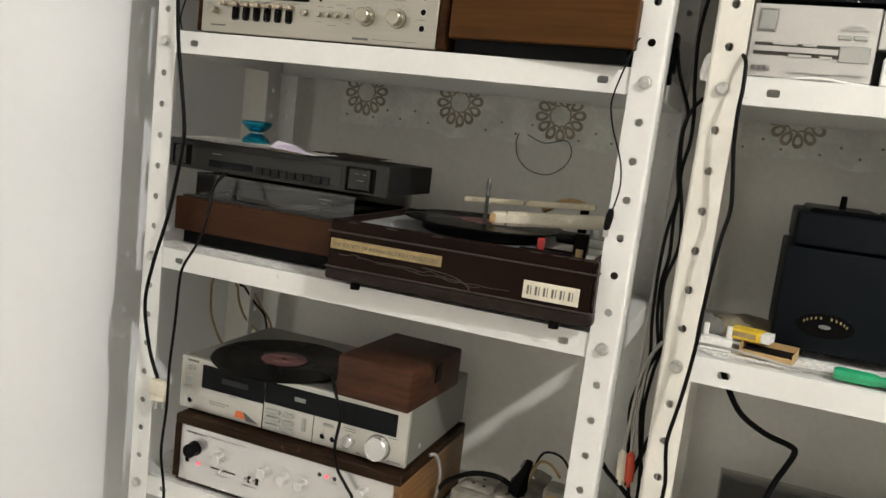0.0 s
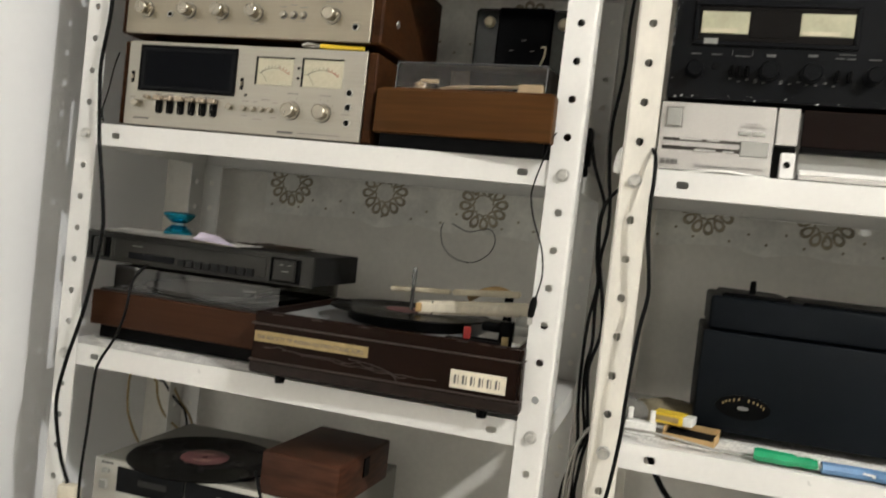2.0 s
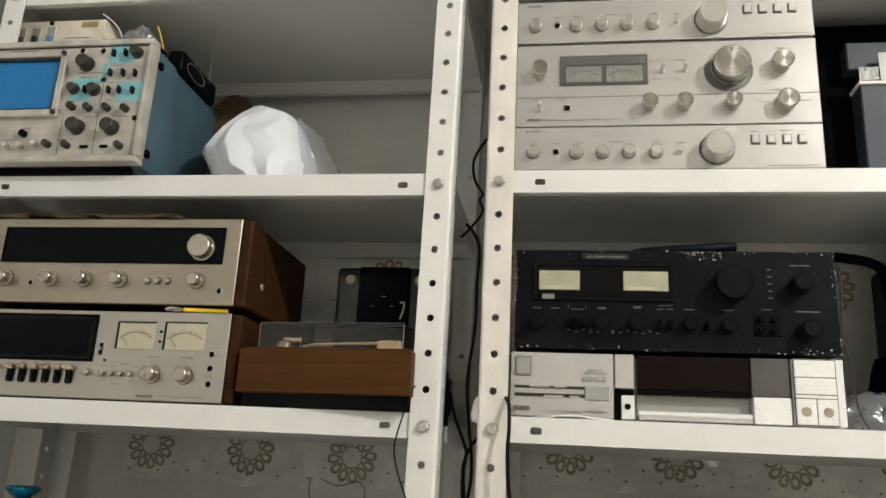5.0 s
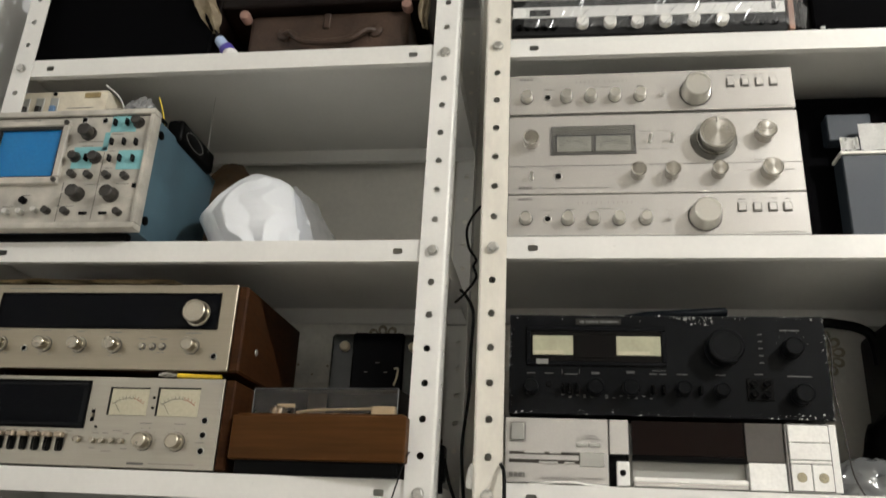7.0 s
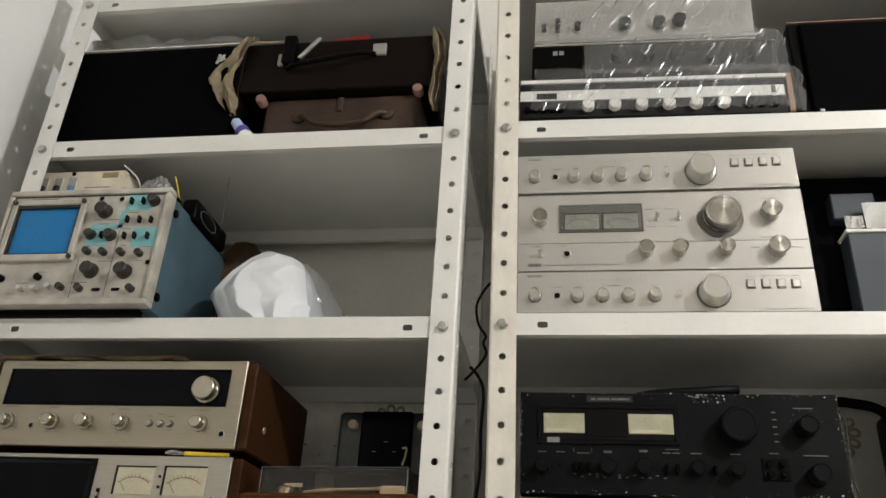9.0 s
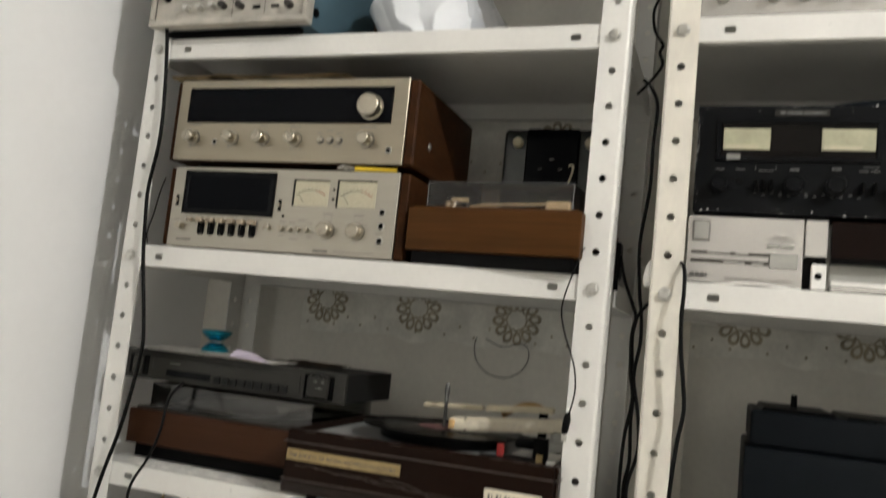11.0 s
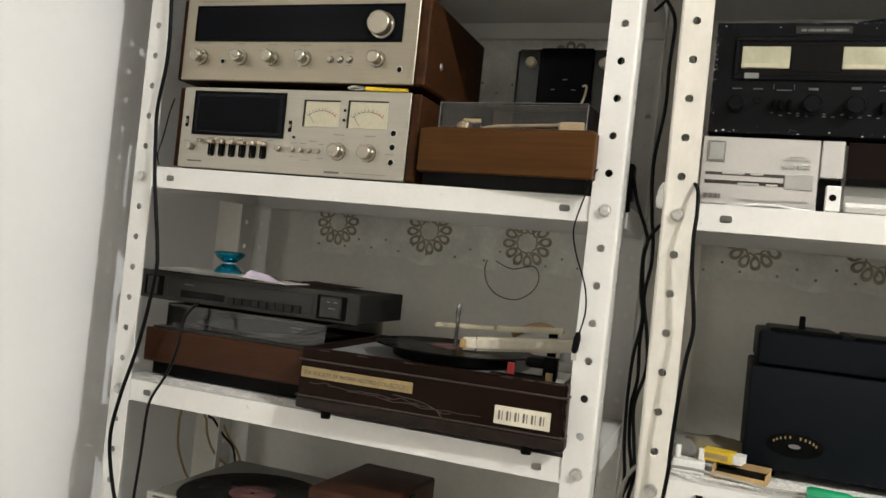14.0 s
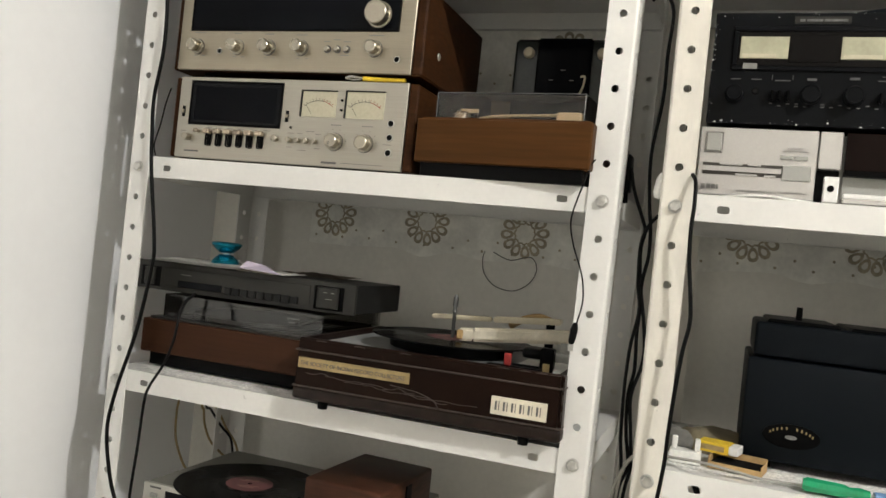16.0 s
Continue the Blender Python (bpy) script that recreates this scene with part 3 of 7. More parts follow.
def meter(ob, x0, x1, z0, z1, card=M_VU, y=0.0, red=M_RED):
    """A needle meter: card, arc of ticks with a red end, needle, pane."""
    m = box(ob, "needle_meter", card, x0, x1, y - 0.0008, y + 0.004, z0, z1, 0.0004)
    cx, r = (x0 + x1) / 2, (x1 - x0) * 0.62
    cz = z0 + (z1 - z0) * 0.62 - r
    for name, mat, a0, a1 in (("scale_arc", M_INK, -40, 12), ("red_arc", red, 12, 40)):
        bm = bmesh.new()
        for k in range(a0, a1, 4):
            p, q = math.radians(k), math.radians(k + 4)
            ring = [(cx + r * s * math.sin(a), y - 0.0012, cz + r * s * math.cos(a)) for s, a in ((1, p), (1, q), (1.025, q), (1.025, p))]
            bm.faces.new([bm.verts.new(c) for c in ring])
        for k in range(a0, a1 + 1, 8):
            p = math.radians(k)
            d = Vector((math.cos(p), 0, -math.sin(p))) * 0.0004
            lo, hi = Vector((cx + r * 1.03 * math.sin(p), y - 0.0012, cz + r * 1.03 * math.cos(p))), Vector((cx + r * 1.12 * math.sin(p), y - 0.0012, cz + r * 1.12 * math.cos(p)))
            bm.faces.new([bm.verts.new(c) for c in (lo - d, lo + d, hi + d, hi - d)])
        part(name, bm, mat, m)
    bm = bmesh.new()
    p = math.radians(-36)
    d = Vector((math.cos(p), 0, -math.sin(p))) * 0.0004
    lo, hi = Vector((cx + r * 0.55 * math.sin(p), y - 0.0016, cz + r * 0.55 * math.cos(p))), Vector((cx + r * 1.05 * math.sin(p), y - 0.0016, cz + r * 1.05 * math.cos(p)))
    bm.faces.new([bm.verts.new(c) for c in (lo - d, lo + d, hi + d, hi - d)])
    part("needle", bm, M_INK, m)
    # Dark bars left and top: black inner side and shadow of a sunken meter.
    bm = bmesh.new()
    for a in ((x0 - 0.0024, x0, z0, z1 + 0.0016), (x0, x1, z1, z1 + 0.0016)):
        add_box(bm, a[0], a[1], y - 0.0022, y + 0.001, a[2], a[3])
    part("recess_edge_shade", bm, M_TUNER2, m, "dark inner side and shadow at the edge of the meter opening")
    return m


def button(ob, mat, x0, x1, z0, z1, out=0.004, y=0.0, name="push_button", bev=0.0008):
    return box(ob, name, mat, x0, x1, y - out, y + 0.002, z0, z1, bev)


def toggle(ob, x, z, mat=M_CHROME, y=0.0, up=1):
    bm = bmesh.new()
    add_lathe(bm, [(0, 0), (0.0035, 0), (0.003, 0.003), (0, 0.003)], (x, y, z), seg=10)
    add_lathe(bm, [(0, 0), (0.0018, 0), (0.0030, 0.012), (0, 0.0138)], (x, y - 0.002, z), (0, -0.85, 0.5 * up), 10)
    return part("toggle_switch", bm, mat, ob)


def lettering(ob, text, size, x, y, z, mat, name="lettering", squeeze=1.0):
    cu = bpy.data.curves.new(name, "FONT")
    cu.body, cu.size, cu.extrude = text, size, 0.0003
    tmp = bpy.data.objects.new(name, cu)
    me = bpy.data.meshes.new_from_object(tmp)
    bpy.data.objects.remove(tmp)
    me.transform(Matrix.Translation((x, y, z)) @ Matrix.Rotation(math.pi / 2, 4, "X") @ Matrix.Diagonal((squeeze, 1, 1, 1)))
    me.materials.append(mat)
    o = new(name, me)
    o.parent = ob
    return o


# ---- left rack, shelf with the cassette decks ----
# amplifier in a walnut and oak case
M_WOOD_DK = surf("dark_walnut", (0.0195, 0.0098, 0.0048), 0.5, spec=0.08, grain=(60, 0.26), stain=(14, 0.24), stretch=(0.25, 1, 3), bump=0.06, bump_scale=120, specks=(70, 0.68, 3.0))
amp = thing("amplifier", "silver-faced amplifier in a wooden case under a cassette deck", "amplifier", 0.072, 0.006, top(1))
box(amp, "bottom_board", M_WOOD_DK, 0, 0.418, 0.004, 0.275, 0.006, 0.016)
box(amp, "top_board", M_WOOD_DK, 0, 0.418, -0.006, 0.275, 0.110, 0.126, 0.002)
box(amp, "side_board", M_WOOD_DK, 0, 0.009, -0.006, 0.275, 0.016, 0.110)
box(amp, "side_board", M_WOOD_OR, 0.407, 0.418, -0.006, 0.275, 0.006, 0.110, 0.001, "orange oak side board")
box(amp, "rear_panel", M_BLACK, 0.009, 0.407, 0.262, 0.272, 0.016, 0.110)
panel = box(amp, "front_panel", M_SILVER, 0.009, 0.407, -0.001, 0.006, 0.012, 0.109, 0.001)
knob(amp, M_BLACK, 0.040, 0.072, 0.0115, 0.020, skirt=0.0012, label="black volume knob with a bright rim")
for kx, kz, r in ((0.091, 0.070, 0.0090), (0.180, 0.069, 0.0092), (0.216, 0.068, 0.0092), (0.250, 0.067, 0.0092), (0.356, 0.084, 0.0092)):
    knob(amp, M_SILVER, kx, kz, r, 0.018, skirt=0.0010, gap=0.0022)
jack(amp, 0.026, 0.049, 0.0055, -0.001)
for lx, lz in ((0.049, 0.047), (0.291, 0.091)):
    bm = bmesh.new()
    add_lathe(bm, [(0.0026, 0), (0.0026, 0.002), (0, 0.0034)], (lx, -0.001, lz), seg=12)
    part("indicator_light", bm, M_LED, amp, "lit red indicator light")
for lx in (0.278, 0.305):
    bm = bmesh.new()
    add_lathe(bm, [(0.0034, 0), (0.0034, 0.001), (0, 0.002)], (lx, -0.001, 0.091), seg=12)
    part("indicator_light", bm, M_KNOBG, amp)
box(amp, "slider_slot", M_DARK, 0.074, 0.123, -0.0018, 0, 0.0465, 0.0485, 0)
button(amp, M_SILVER, 0.095, 0.099, 0.044, 0.051, 0.010, name="slider")
for lx in (0.146, 0.161):
    box(amp, "switch_slot", M_DARK, lx + 0.001, lx + 0.007, -0.0018, 0, 0.041, 0.052, 0.0004)
    toggle(amp, lx, 0.047, M_SILVER, -0.001)
bars(amp, M_INK, [(0.022, 0.098, 0.040, 0.0026), (0.068, 0.099, 0.018, 0.0016), (0.088, 0.099, 0.018, 0.0016), (0.108, 0.099, 0.03, 0.0016), (0.085, 0.084, 0.013, 0.001), (0.175, 0.084, 0.011, 0.001), (0.211, 0.083, 0.011, 0.001), (0.246, 0.082, 0.01, 0.001), (0.286, 0.083, 0.01, 0.001), (0.300, 0.083, 0.009, 0.001), (0.136, 0.035, 0.03, 0.001), (0.086, 0.038, 0.024, 0.001)], -0.001)

# cassette deck with noise reduction
deck = thing("cassette_deck", "silver cassette deck with a smoked window on an amplifier", "cassette deck", 0.060, 0.026, top(1) + 0.126)
case(deck, surf("grey_case_paint", (0.20, 0.195, 0.172), 0.45, metal=0.2, grain=(400, 0.04), stain=(9, 0.12)), 0.423, 0.255, 0.093, 0.004)
box(deck, "front_panel", M_DECK, -0.001, 0.424, -0.004, 0.004, 0.004, 0.094, 0.0012)
window(deck, 0.043, 0.166, 0.046, 0.086, M_SMOKE, None, -0.004, "cassette_window")
window(deck, 0.168, 0.405, 0.050, 0.086, M_SMOKE, None, -0.004)
box(deck, "tape_label", M_TUNER, 0.083, 0.135, -0.0058, -0.005, 0.062, 0.071, 0)
bars(deck, M_INKW, [(0.224, 0.069, 0.020, 0.007)], -0.0052, "counter")
box(deck, "seam", M_DARK, 0.1655, 0.1672, -0.0046, -0.003, 0.004, 0.094, 0)
box(deck, "seam", M_DARK, 0.2605, 0.2614, -0.0045, -0.003, 0.004, 0.050, 0)
button(deck, M_GREYSIL, 0.016, 0.028, 0.072, 0.079, 0.005, -0.004, "eject_button")
button(deck, M_GREYSIL, 0.014, 0.027, 0.047, 0.061, 0.006, -0.004, "power_button")
jack(deck, 0.021, 0.019, 0.0055, -0.004)
for r, zz in enumerate((0.039, 0.026, 0.0135)):
    button(deck, M_GREYSIL, 0.173, 0.200, zz - 0.0035, zz + 0.0035, 0.006, -0.004)
    button(deck, M_GREYSIL, 0.206, 0.225, zz - 0.0035, zz + 0.0035, 0.006, -0.004)
button(deck, M_GREYSIL, 0.241, 0.247, 0.019, 0.040, 0.003, -0.004, "slider")
button(deck, M_GREYSIL, 0.279, 0.297, 0.038, 0.042, 0.003, -0.004)
jack(deck, 0.279, 0.020, 0.0055, -0.004), jack(deck, 0.297, 0.019, 0.0055, -0.004)
knob(deck, M_SILVER, 0.327, 0.026, 0.0098, 0.013, -0.004, mark=M_INK)
knob(deck, M_SILVER, 0.377, 0.027, 0.0190, 0.014, -0.004, 0, "level_knob", gap=0.0018)
bm = bmesh.new()
f = [bm.verts.new(c) for c in ((0.112, -0.0046, 0.011), (0.134, -0.0046, 0.011), (0.128, -0.0046, 0.023), (0.115, -0.0046, 0.023))]
bm.faces.new(f)
part("badge", bm, M_ORANGE, deck, "orange badge")
bm = bmesh.new()
bm.faces.new([bm.verts.new(c) for c in ((0.135, -0.0046, 0.009), (0.160, -0.0046, 0.009), (0.130, -0.0046, 0.023), (0.129, -0.0046, 0.023))])
part("badge_stripe", bm, M_INK, deck)
bars(deck, M_INK, [(0.012, 0.088, 0.022, 0.003), (0.060, 0.026, 0.04, 0.001), (0.062, 0.022, 0.03, 0.001), (0.100, 0.044, 0.012, 0.0012), (0.315, 0.044, 0.022, 0.001), (0.318, 0.040, 0.018, 0.001), (0.392, 0.047, 0.016, 0.001), (0.392, 0.010, 0.024, 0.0016), (0.340, 0.009, 0.008, 0.002)], -0.004)
bm = bmesh.new()
add_lathe(bm, [(0, 0.0012), (0.004, 0.001), (0.0045, 0)], (0.4235, 0.05, 0.024), (1, 0, 0), 12)
part("side_screw", bm, M_STEEL, deck)


def record(x, y, z, r, label, tilt=0.0):
    ob = thing("gramophone_record", label, "record", x, y, z, group="gramophone records")
    bm = bmesh.new()
    prof = [(0.0036, 0), (r - 0.001, 0), (r, 0.0011), (r - 0.001, 0.0022)]
    rr = r - 0.004
    while rr > 0.052:
        prof += [(rr, 0.0022), (rr - 0.0012, 0.0018)]
        rr -= 0.0035
    add_lathe(bm, prof + [(0.048, 0.0022), (0.0036, 0.0022), (0.0036, 0)], (0, 0, 0), (0, 0, 1), 64)
    part("disc", bm, M_VINYL, ob, sharp=1.5)
    bm = bmesh.new()
    add_lathe(bm, [(0.0036, 0.0026), (0.039, 0.0026), (0.039, 0.0020)], (0, 0, 0), (0, 0, 1), 40)
    part("paper_label", bm, M_LABEL, ob, "dull red paper label")
    bm = bmesh.new()
    for zz, ww in ((0.020, 0.012), (0.014, 0.020), (-0.014, 0.018), (-0.020, 0.012)):
        add_box(bm, -ww, ww, zz - 0.0012, zz + 0.0012, 0.0026, 0.0029)
    part("label_print", bm, M_FLESH, ob)
    return ob


rec = record(0.196, 0.126, top(1) + 0.126 + 0.096, 0.122, "black record with a dull red label on a cassette deck")
rec.matrix_world = pose(0.207, 0.104, top(1) + 0.126 + 0.0965, 0, 0, 20)

# small wooden box
wb = thing("wooden_box", "reddish brown lidded wooden box lying on the cassette deck", "box", 0.355, 0.016, top(1) + 0.126 + 0.0945, -3)
box(wb, "body", M_ROSE, 0, 0.130, 0, 0.188, 0, 0.0655, 0.005, seg=3)
box(wb, "catch", M_BLACK, 0.1285, 0.132, 0.085, 0.105, 0.028, 0.058, 0.001)

# ---- left rack, shelf with the record players ----
V = top(2)
tt = thing("record_player", "record player with a mahogany plinth and smoked dust cover", "record player", 0.002, 0.046, V)
box(tt, "base", M_BLACK, 0.012, 0.340, 0.012, 0.238, 0.004, 0.028)
box(tt, "plinth", M_WOOD_RED, 0, 0.350, 0, 0.248, 0.026, 0.082, 0.002)
box(tt, "deck_plate", M_TUNER, 0.008, 0.342, 0.008, 0.240, 0.082, 0.086)
shell(tt, "dust_cover", M_COVER, 0.028, 0.332, 0.016, 0.235, 0.0865, 0.1255, 0.0025, "smoked dust cover")
bars(tt, M_PRINT, [(0.268, 0.113, 0.022, 0.0018), (0.272, 0.107, 0.010, 0.0016)], 0.0154, "maker_label")
bm = bmesh.new()
add_lathe(bm, [(0, 0.0865), (0.112, 0.0865), (0.114, 0.090), (0.112, 0.096), (0, 0.096)], (0.15, 0.125, 0), (0, 0, 1), 40)
part("platter", bm, M_TUNER, tt)
bm = bmesh.new()
add_tube(bm, [(0.300, 0.19, 0.086), (0.300, 0.19, 0.108), (0.297, 0.15, 0.110), (0.285, 0.08, 0.107), (0.27, 0.05, 0.101)], 0.004)
part("tone_arm", bm, M_CHROME, tt)

tun = thing("tuner", "charcoal slimline tuner balanced on the dust cover, papers on top", "tuner", -0.046, 0.078, V + 0.1265)
box(tun, "body", M_TUNER2, 0, 0.424, 0.004, 0.178, 0.004, 0.050, 0.0015)
box(tun, "front_panel", M_TUNER, -0.001, 0.425, -0.003, 0.005, 0.002, 0.051, 0.0012)
box(tun, "power_surround", M_BLACK, 0.012, 0.052, -0.0042, -0.002, 0.008, 0.042, 0.0006)
button(tun, M_TUNER, 0.022, 0.042, 0.010, 0.040, 0.006, -0.003, "power_button", 0.0015)
window(tun, 0.060, 0.345, 0.010, 0.042, M_TUNER, None, -0.003, "control_strip")
window(tun, 0.090, 0.178, 0.011, 0.022, M_SMOKE, None, -0.0042)
for k in range(9):
    button(tun, M_TUNER2, 0.186 + 0.0158 * k, 0.198 + 0.0158 * k, 0.009, 0.021, 0.004, -0.0042)
box(tun, "selector_surround", M_BLACK, 0.352, 0.405, -0.0045, -0.002, 0.006, 0.044, 0.001)
button(tun, M_TUNER, 0.360, 0.397, 0.009, 0.042, 0.007, -0.003, "tuning_button", 0.0015)
bars(tun, M_INKW, [(0.372, 0.034, 0.006, 0.001), (0.385, 0.034, 0.006, 0.001), (0.376, 0.024, 0.012, 0.001), (0.10, 0.033, 0.02, 0.001)], -0.0101)

def loose_sheet(parent, x0, y0, z0, w, d, rz, mat, tilt, seed, name="sheet", label=""):
    """A thin sheet with a wavy, slightly torn front edge, lifting towards the back."""
    bm = bmesh.new()
    nx, ny = 16, 8
    g = []
    for a in range(nx + 1):
        torn = 0.006 * noise.noise((a * 0.55, seed, 0.3))
        g.append([bm.verts.new((w * a / nx, torn * (1 - b / ny) + d * b / ny, tilt * d * b / ny + 0.0028 * max(0, noise.noise((a * 0.33, b * 0.4, seed * 5.0))))) for b in range(ny + 1)])
    for a in range(nx):
        for b in range(ny):
            bm.faces.new((g[a][b], g[a + 1][b], g[a + 1][b + 1], g[a][b + 1]))
    bmesh.ops.solidify(bm, geom=bm.faces[:], thickness=0.0007)
    bmesh.ops.rotate(bm, verts=bm.verts, cent=(0, 0, 0), matrix=Matrix.Rotation(radians(rz), 3, "Z"))
    bmesh.ops.translate(bm, verts=bm.verts, vec=(x0, y0, z0))
    return part(name, bm, mat, parent, label)


M_ENVELOPE = surf("brown_envelope", (0.135, 0.105, 0.075), 0.8, grain=(300, 0.1), stain=(30, 0.3))
pp = thing("papers", "loose papers and envelopes lying on the tuner", "paper", 0.0, 0.074, V + 0.1265 + 0.0512, kind="stuff")
for i, q in enumerate(((-0.026, -0.006, 0.0010, 0.215, 0.13, -1, M_PAPER, 0.01), (-0.018, -0.010, 0.0030, 0.190, 0.12, -3, M_NEWS, 0.02), (-0.005, -0.004, 0.0050, 0.170, 0.12, 1, M_PAPER, 0.02), (0.165, -0.012, 0.0012, 0.075, 0.05, -9, M_IVORY, 0.03), (0.205, -0.004, 0.0022, 0.060, 0.05, -22, M_PAPER, 0.05), (0.185, 0.060, 0.0012, 0.125, 0.06, 3, M_ENVELOPE, 0.02), (0.215, 0.085, 0.0040, 0.11, 0.05, -5, M_ENVELOPE, 0.03))):
    loose_sheet(pp, *q, i + 1)
bm = bmesh.new()
fold = [(0.172, -0.014, 0.0065), (0.252, -0.022, 0.0035), (0.190, 0.030, 0.013), (0.168, 0.012, 0.0175)]
for off in (0.0, -0.0008):
    bm.faces.new([bm.verts.new((x, y, z + off)) for x, y, z in fold])
bm.verts.ensure_lookup_table()
for k in range(4):
    bm.faces.new([bm.verts[i] for i in (k, (k + 1) % 4, 4 + (k + 1) % 4, 4 + k)])
part("folded_note", bm, M_LILAC, pp, "folded lilac note")

yo = thing("yoyo", "shiny turquoise metallic yo-yo standing on papers", "toy", 0.095, 0.13, V + 0.1265 + 0.055)
yo.scale = (0.92, 0.92, 0.97)
bm = bmesh.new()
add_lathe(bm, [(0, 0), (0.021, 0), (0.0255, 0.002), (0.026, 0.006), (0.022, 0.011), (0.0135, 0.0185), (0.006, 0.0195), (0.006, 0.0215)], (0, 0, 0), (0, 0, 1), 36)
part("lower_half", bm, M_TEAL, yo)
bm = bmesh.new()
add_lathe(bm, [(0.006, 0.0215), (0.0135, 0.0225), (0.023, 0.030), (0.0285, 0.036), (0.0285, 0.039), (0.024, 0.041), (0.018, 0.038), (0, 0.037)], (0, 0, 0), (0, 0, 1), 36)
part("upper_half", bm, M_TEAL, yo)
bm = bmesh.new()
add_lathe(bm, [(0.0062, 0.0185), (0.0092, 0.0195), (0.0092, 0.0225), (0.0062, 0.0235)], (0, 0, 0), (0, 0, 1), 24)
part("string", bm, M_WHITE, yo, "white string wound round the axle")

# suitcase record player
vic = thing("portable_record_player", "brown leatherette portable record player with an ivory tone arm", "record player", 0.346, -0.034, V, 1.5)
W, D = 0.392, 0.300
bm = bmesh.new()
lo, hi = 0.010, 0.100
t = 0.010
def ring(z, ins):
    return [bm.verts.new(c) for c in ((ins, ins, z), (W - ins, ins, z), (W - ins, D - ins, z), (ins, D - ins, z))]
rs = [ring(lo, 0.006), ring(0.030, 0.0), ring(hi - 0.003, 0.001), ring(hi, 0.004), ring(hi, t), ring(0.088, t)]
bm.faces.new(rs[0])
for p, q in zip(rs, rs[1:]):
    for k in range(4):
        bm.faces.new((p[k], p[(k + 1) % 4], q[(k + 1) % 4], q[k]))
bm.faces.new(rs[-1])
bmesh.ops.bevel(bm, geom=[e for e in bm.edges if abs(e.verts[0].co.z - e.verts[1].co.z) > 0.015], offset=0.005, segments=2, affect="EDGES")
part("cabinet", bm, M_BROWN, vic)
box(vic, "lower_band", M_BROWN2, -0.0008, W + 0.0008, -0.0012, D, 0.011, 0.029, 0.005, "dark brown plastic lower band", 3)
bm = bmesh.new()
for zz in (0.030, 0.082):
    add_box(bm, -0.0012, W + 0.0012, -0.0014, D, zz - 0.0012, zz + 0.0012, 0.0006)
part("trim_line", bm, M_SCRATCH, vic, "worn raised trim line")
for fx in (0.045, W - 0.05):
    for fy in (0.012, D - 0.04):
        bm = bmesh.new()
        add_lathe(bm, [(0, -0.0), (0.007, 0), (0.008, 0.011), (0, 0.011)], (fx, fy, 0), (0, 0, 1), 12)
        part("foot", bm, M_BLACK, vic)
box(vic, "motor_board", surf("grey_motor_board", (0.30, 0.31, 0.31), 0.4, stain=(20, 0.15)), t, W - t, t, D - t, 0.086, 0.0905, 0.0005, "pale grey motor board")
pl = box(vic, "name_plate", M_GOLD, 0.006, 0.178, -0.0022, 0.001, 0.057, 0.072, 0.0004, "gold name plate")
lettering(pl, "THE SOCIETY OF INDIAN RECORD COLLECTORS", 0.0085, 0.010, -0.0026, 0.0612, M_INK, squeeze=0.86)
bd = box(vic, "brand_plate", M_IVORY, 0.297, 0.3725, -0.0022, 0.001, 0.0365, 0.0605, 0.0003, "white brand plate with dark letters as bars")
bm = bmesh.new()
for k in range(6):
    add_box(bm, 0.3025 + 0.0112 * k, 0.3052 + 0.0112 * k, -0.0027, -0.002, 0.0425, 0.0545)
    add_box(bm, 0.3075 + 0.0112 * k, 0.3087 + 0.0112 * k, -0.0027, -0.002, 0.0425, 0.0545)
part("brand_bars", bm, M_INK, bd)
bm = bmesh.new()
for k in range(7):
    x0 = 0.02 + 0.03 * k
    add_tube(bm, [(x0 + j * 0.012, -0.0003, 0.050 - 0.0018 * k + 0.004 * noise.noise((k * 2.3, j * 0.7, 0))) for j in range(4 + k % 3 * 3)], 0.0006, 5, 3)
add_tube(bm, [(0.15, -0.0004, 0.052), (0.19, -0.0004, 0.048), (0.215, -0.0004, 0.040), (0.224, -0.0004, 0.030)], 0.0007, 5, 6)
for zz, xs in ((0.0985, (0.300, 0.330, 0.352, 0.372)), (0.0975, (0.03, 0.09, 0.16))):
    for x0 in xs:
        add_tube(bm, [(x0, 0.001, zz), (x0 + 0.008, 0.0008, zz + 0.0004), (x0 + 0.016, 0.001, zz)], 0.0008, 5, 3)
for zz in (0.040, 0.062, 0.078):
    add_tube(bm, [(W - 0.0012, 0.0012, zz), (W - 0.001, 0.001, zz + 0.006), (W - 0.0012, 0.0012, zz + 0.013)], 0.0007, 5, 3)
tagged(part("scratch", bm, M_SCRATCH, vic, "pale scratches in the leatherette"), kind="stuff")
PX, PY = 0.185, 0.158
bm = bmesh.new()
add_lathe(bm, [(0, 0.090), (0.088, 0.090), (0.096, 0.094), (0.098, 0.107), (0.095, 0.1095), (0, 0.1095)], (PX, PY, 0), (0, 0, 1), 48)
part("turntable_platter", bm, M_BLACK, vic)
bm = bmesh.new()
add_lathe(bm, [(0.0029, 0.11), (0.0029, 0.150), (0.0040, 0.153), (0.0026, 0.158), (0.0042, 0.164), (0.0040, 0.174), (0.0022, 0.179), (0, 0.180)], (PX, PY, 0), (0, 0, 1), 12)
part("tall_spindle", bm, surf("dark_steel", (0.15, 0.15, 0.145), 0.35, metal=0.8, stain=(60, 0.2)), vic, "tall notched metal spindle")
rec2 = record(0, 0, 0, 0.125, "black shellac record on the platter of the portable player")
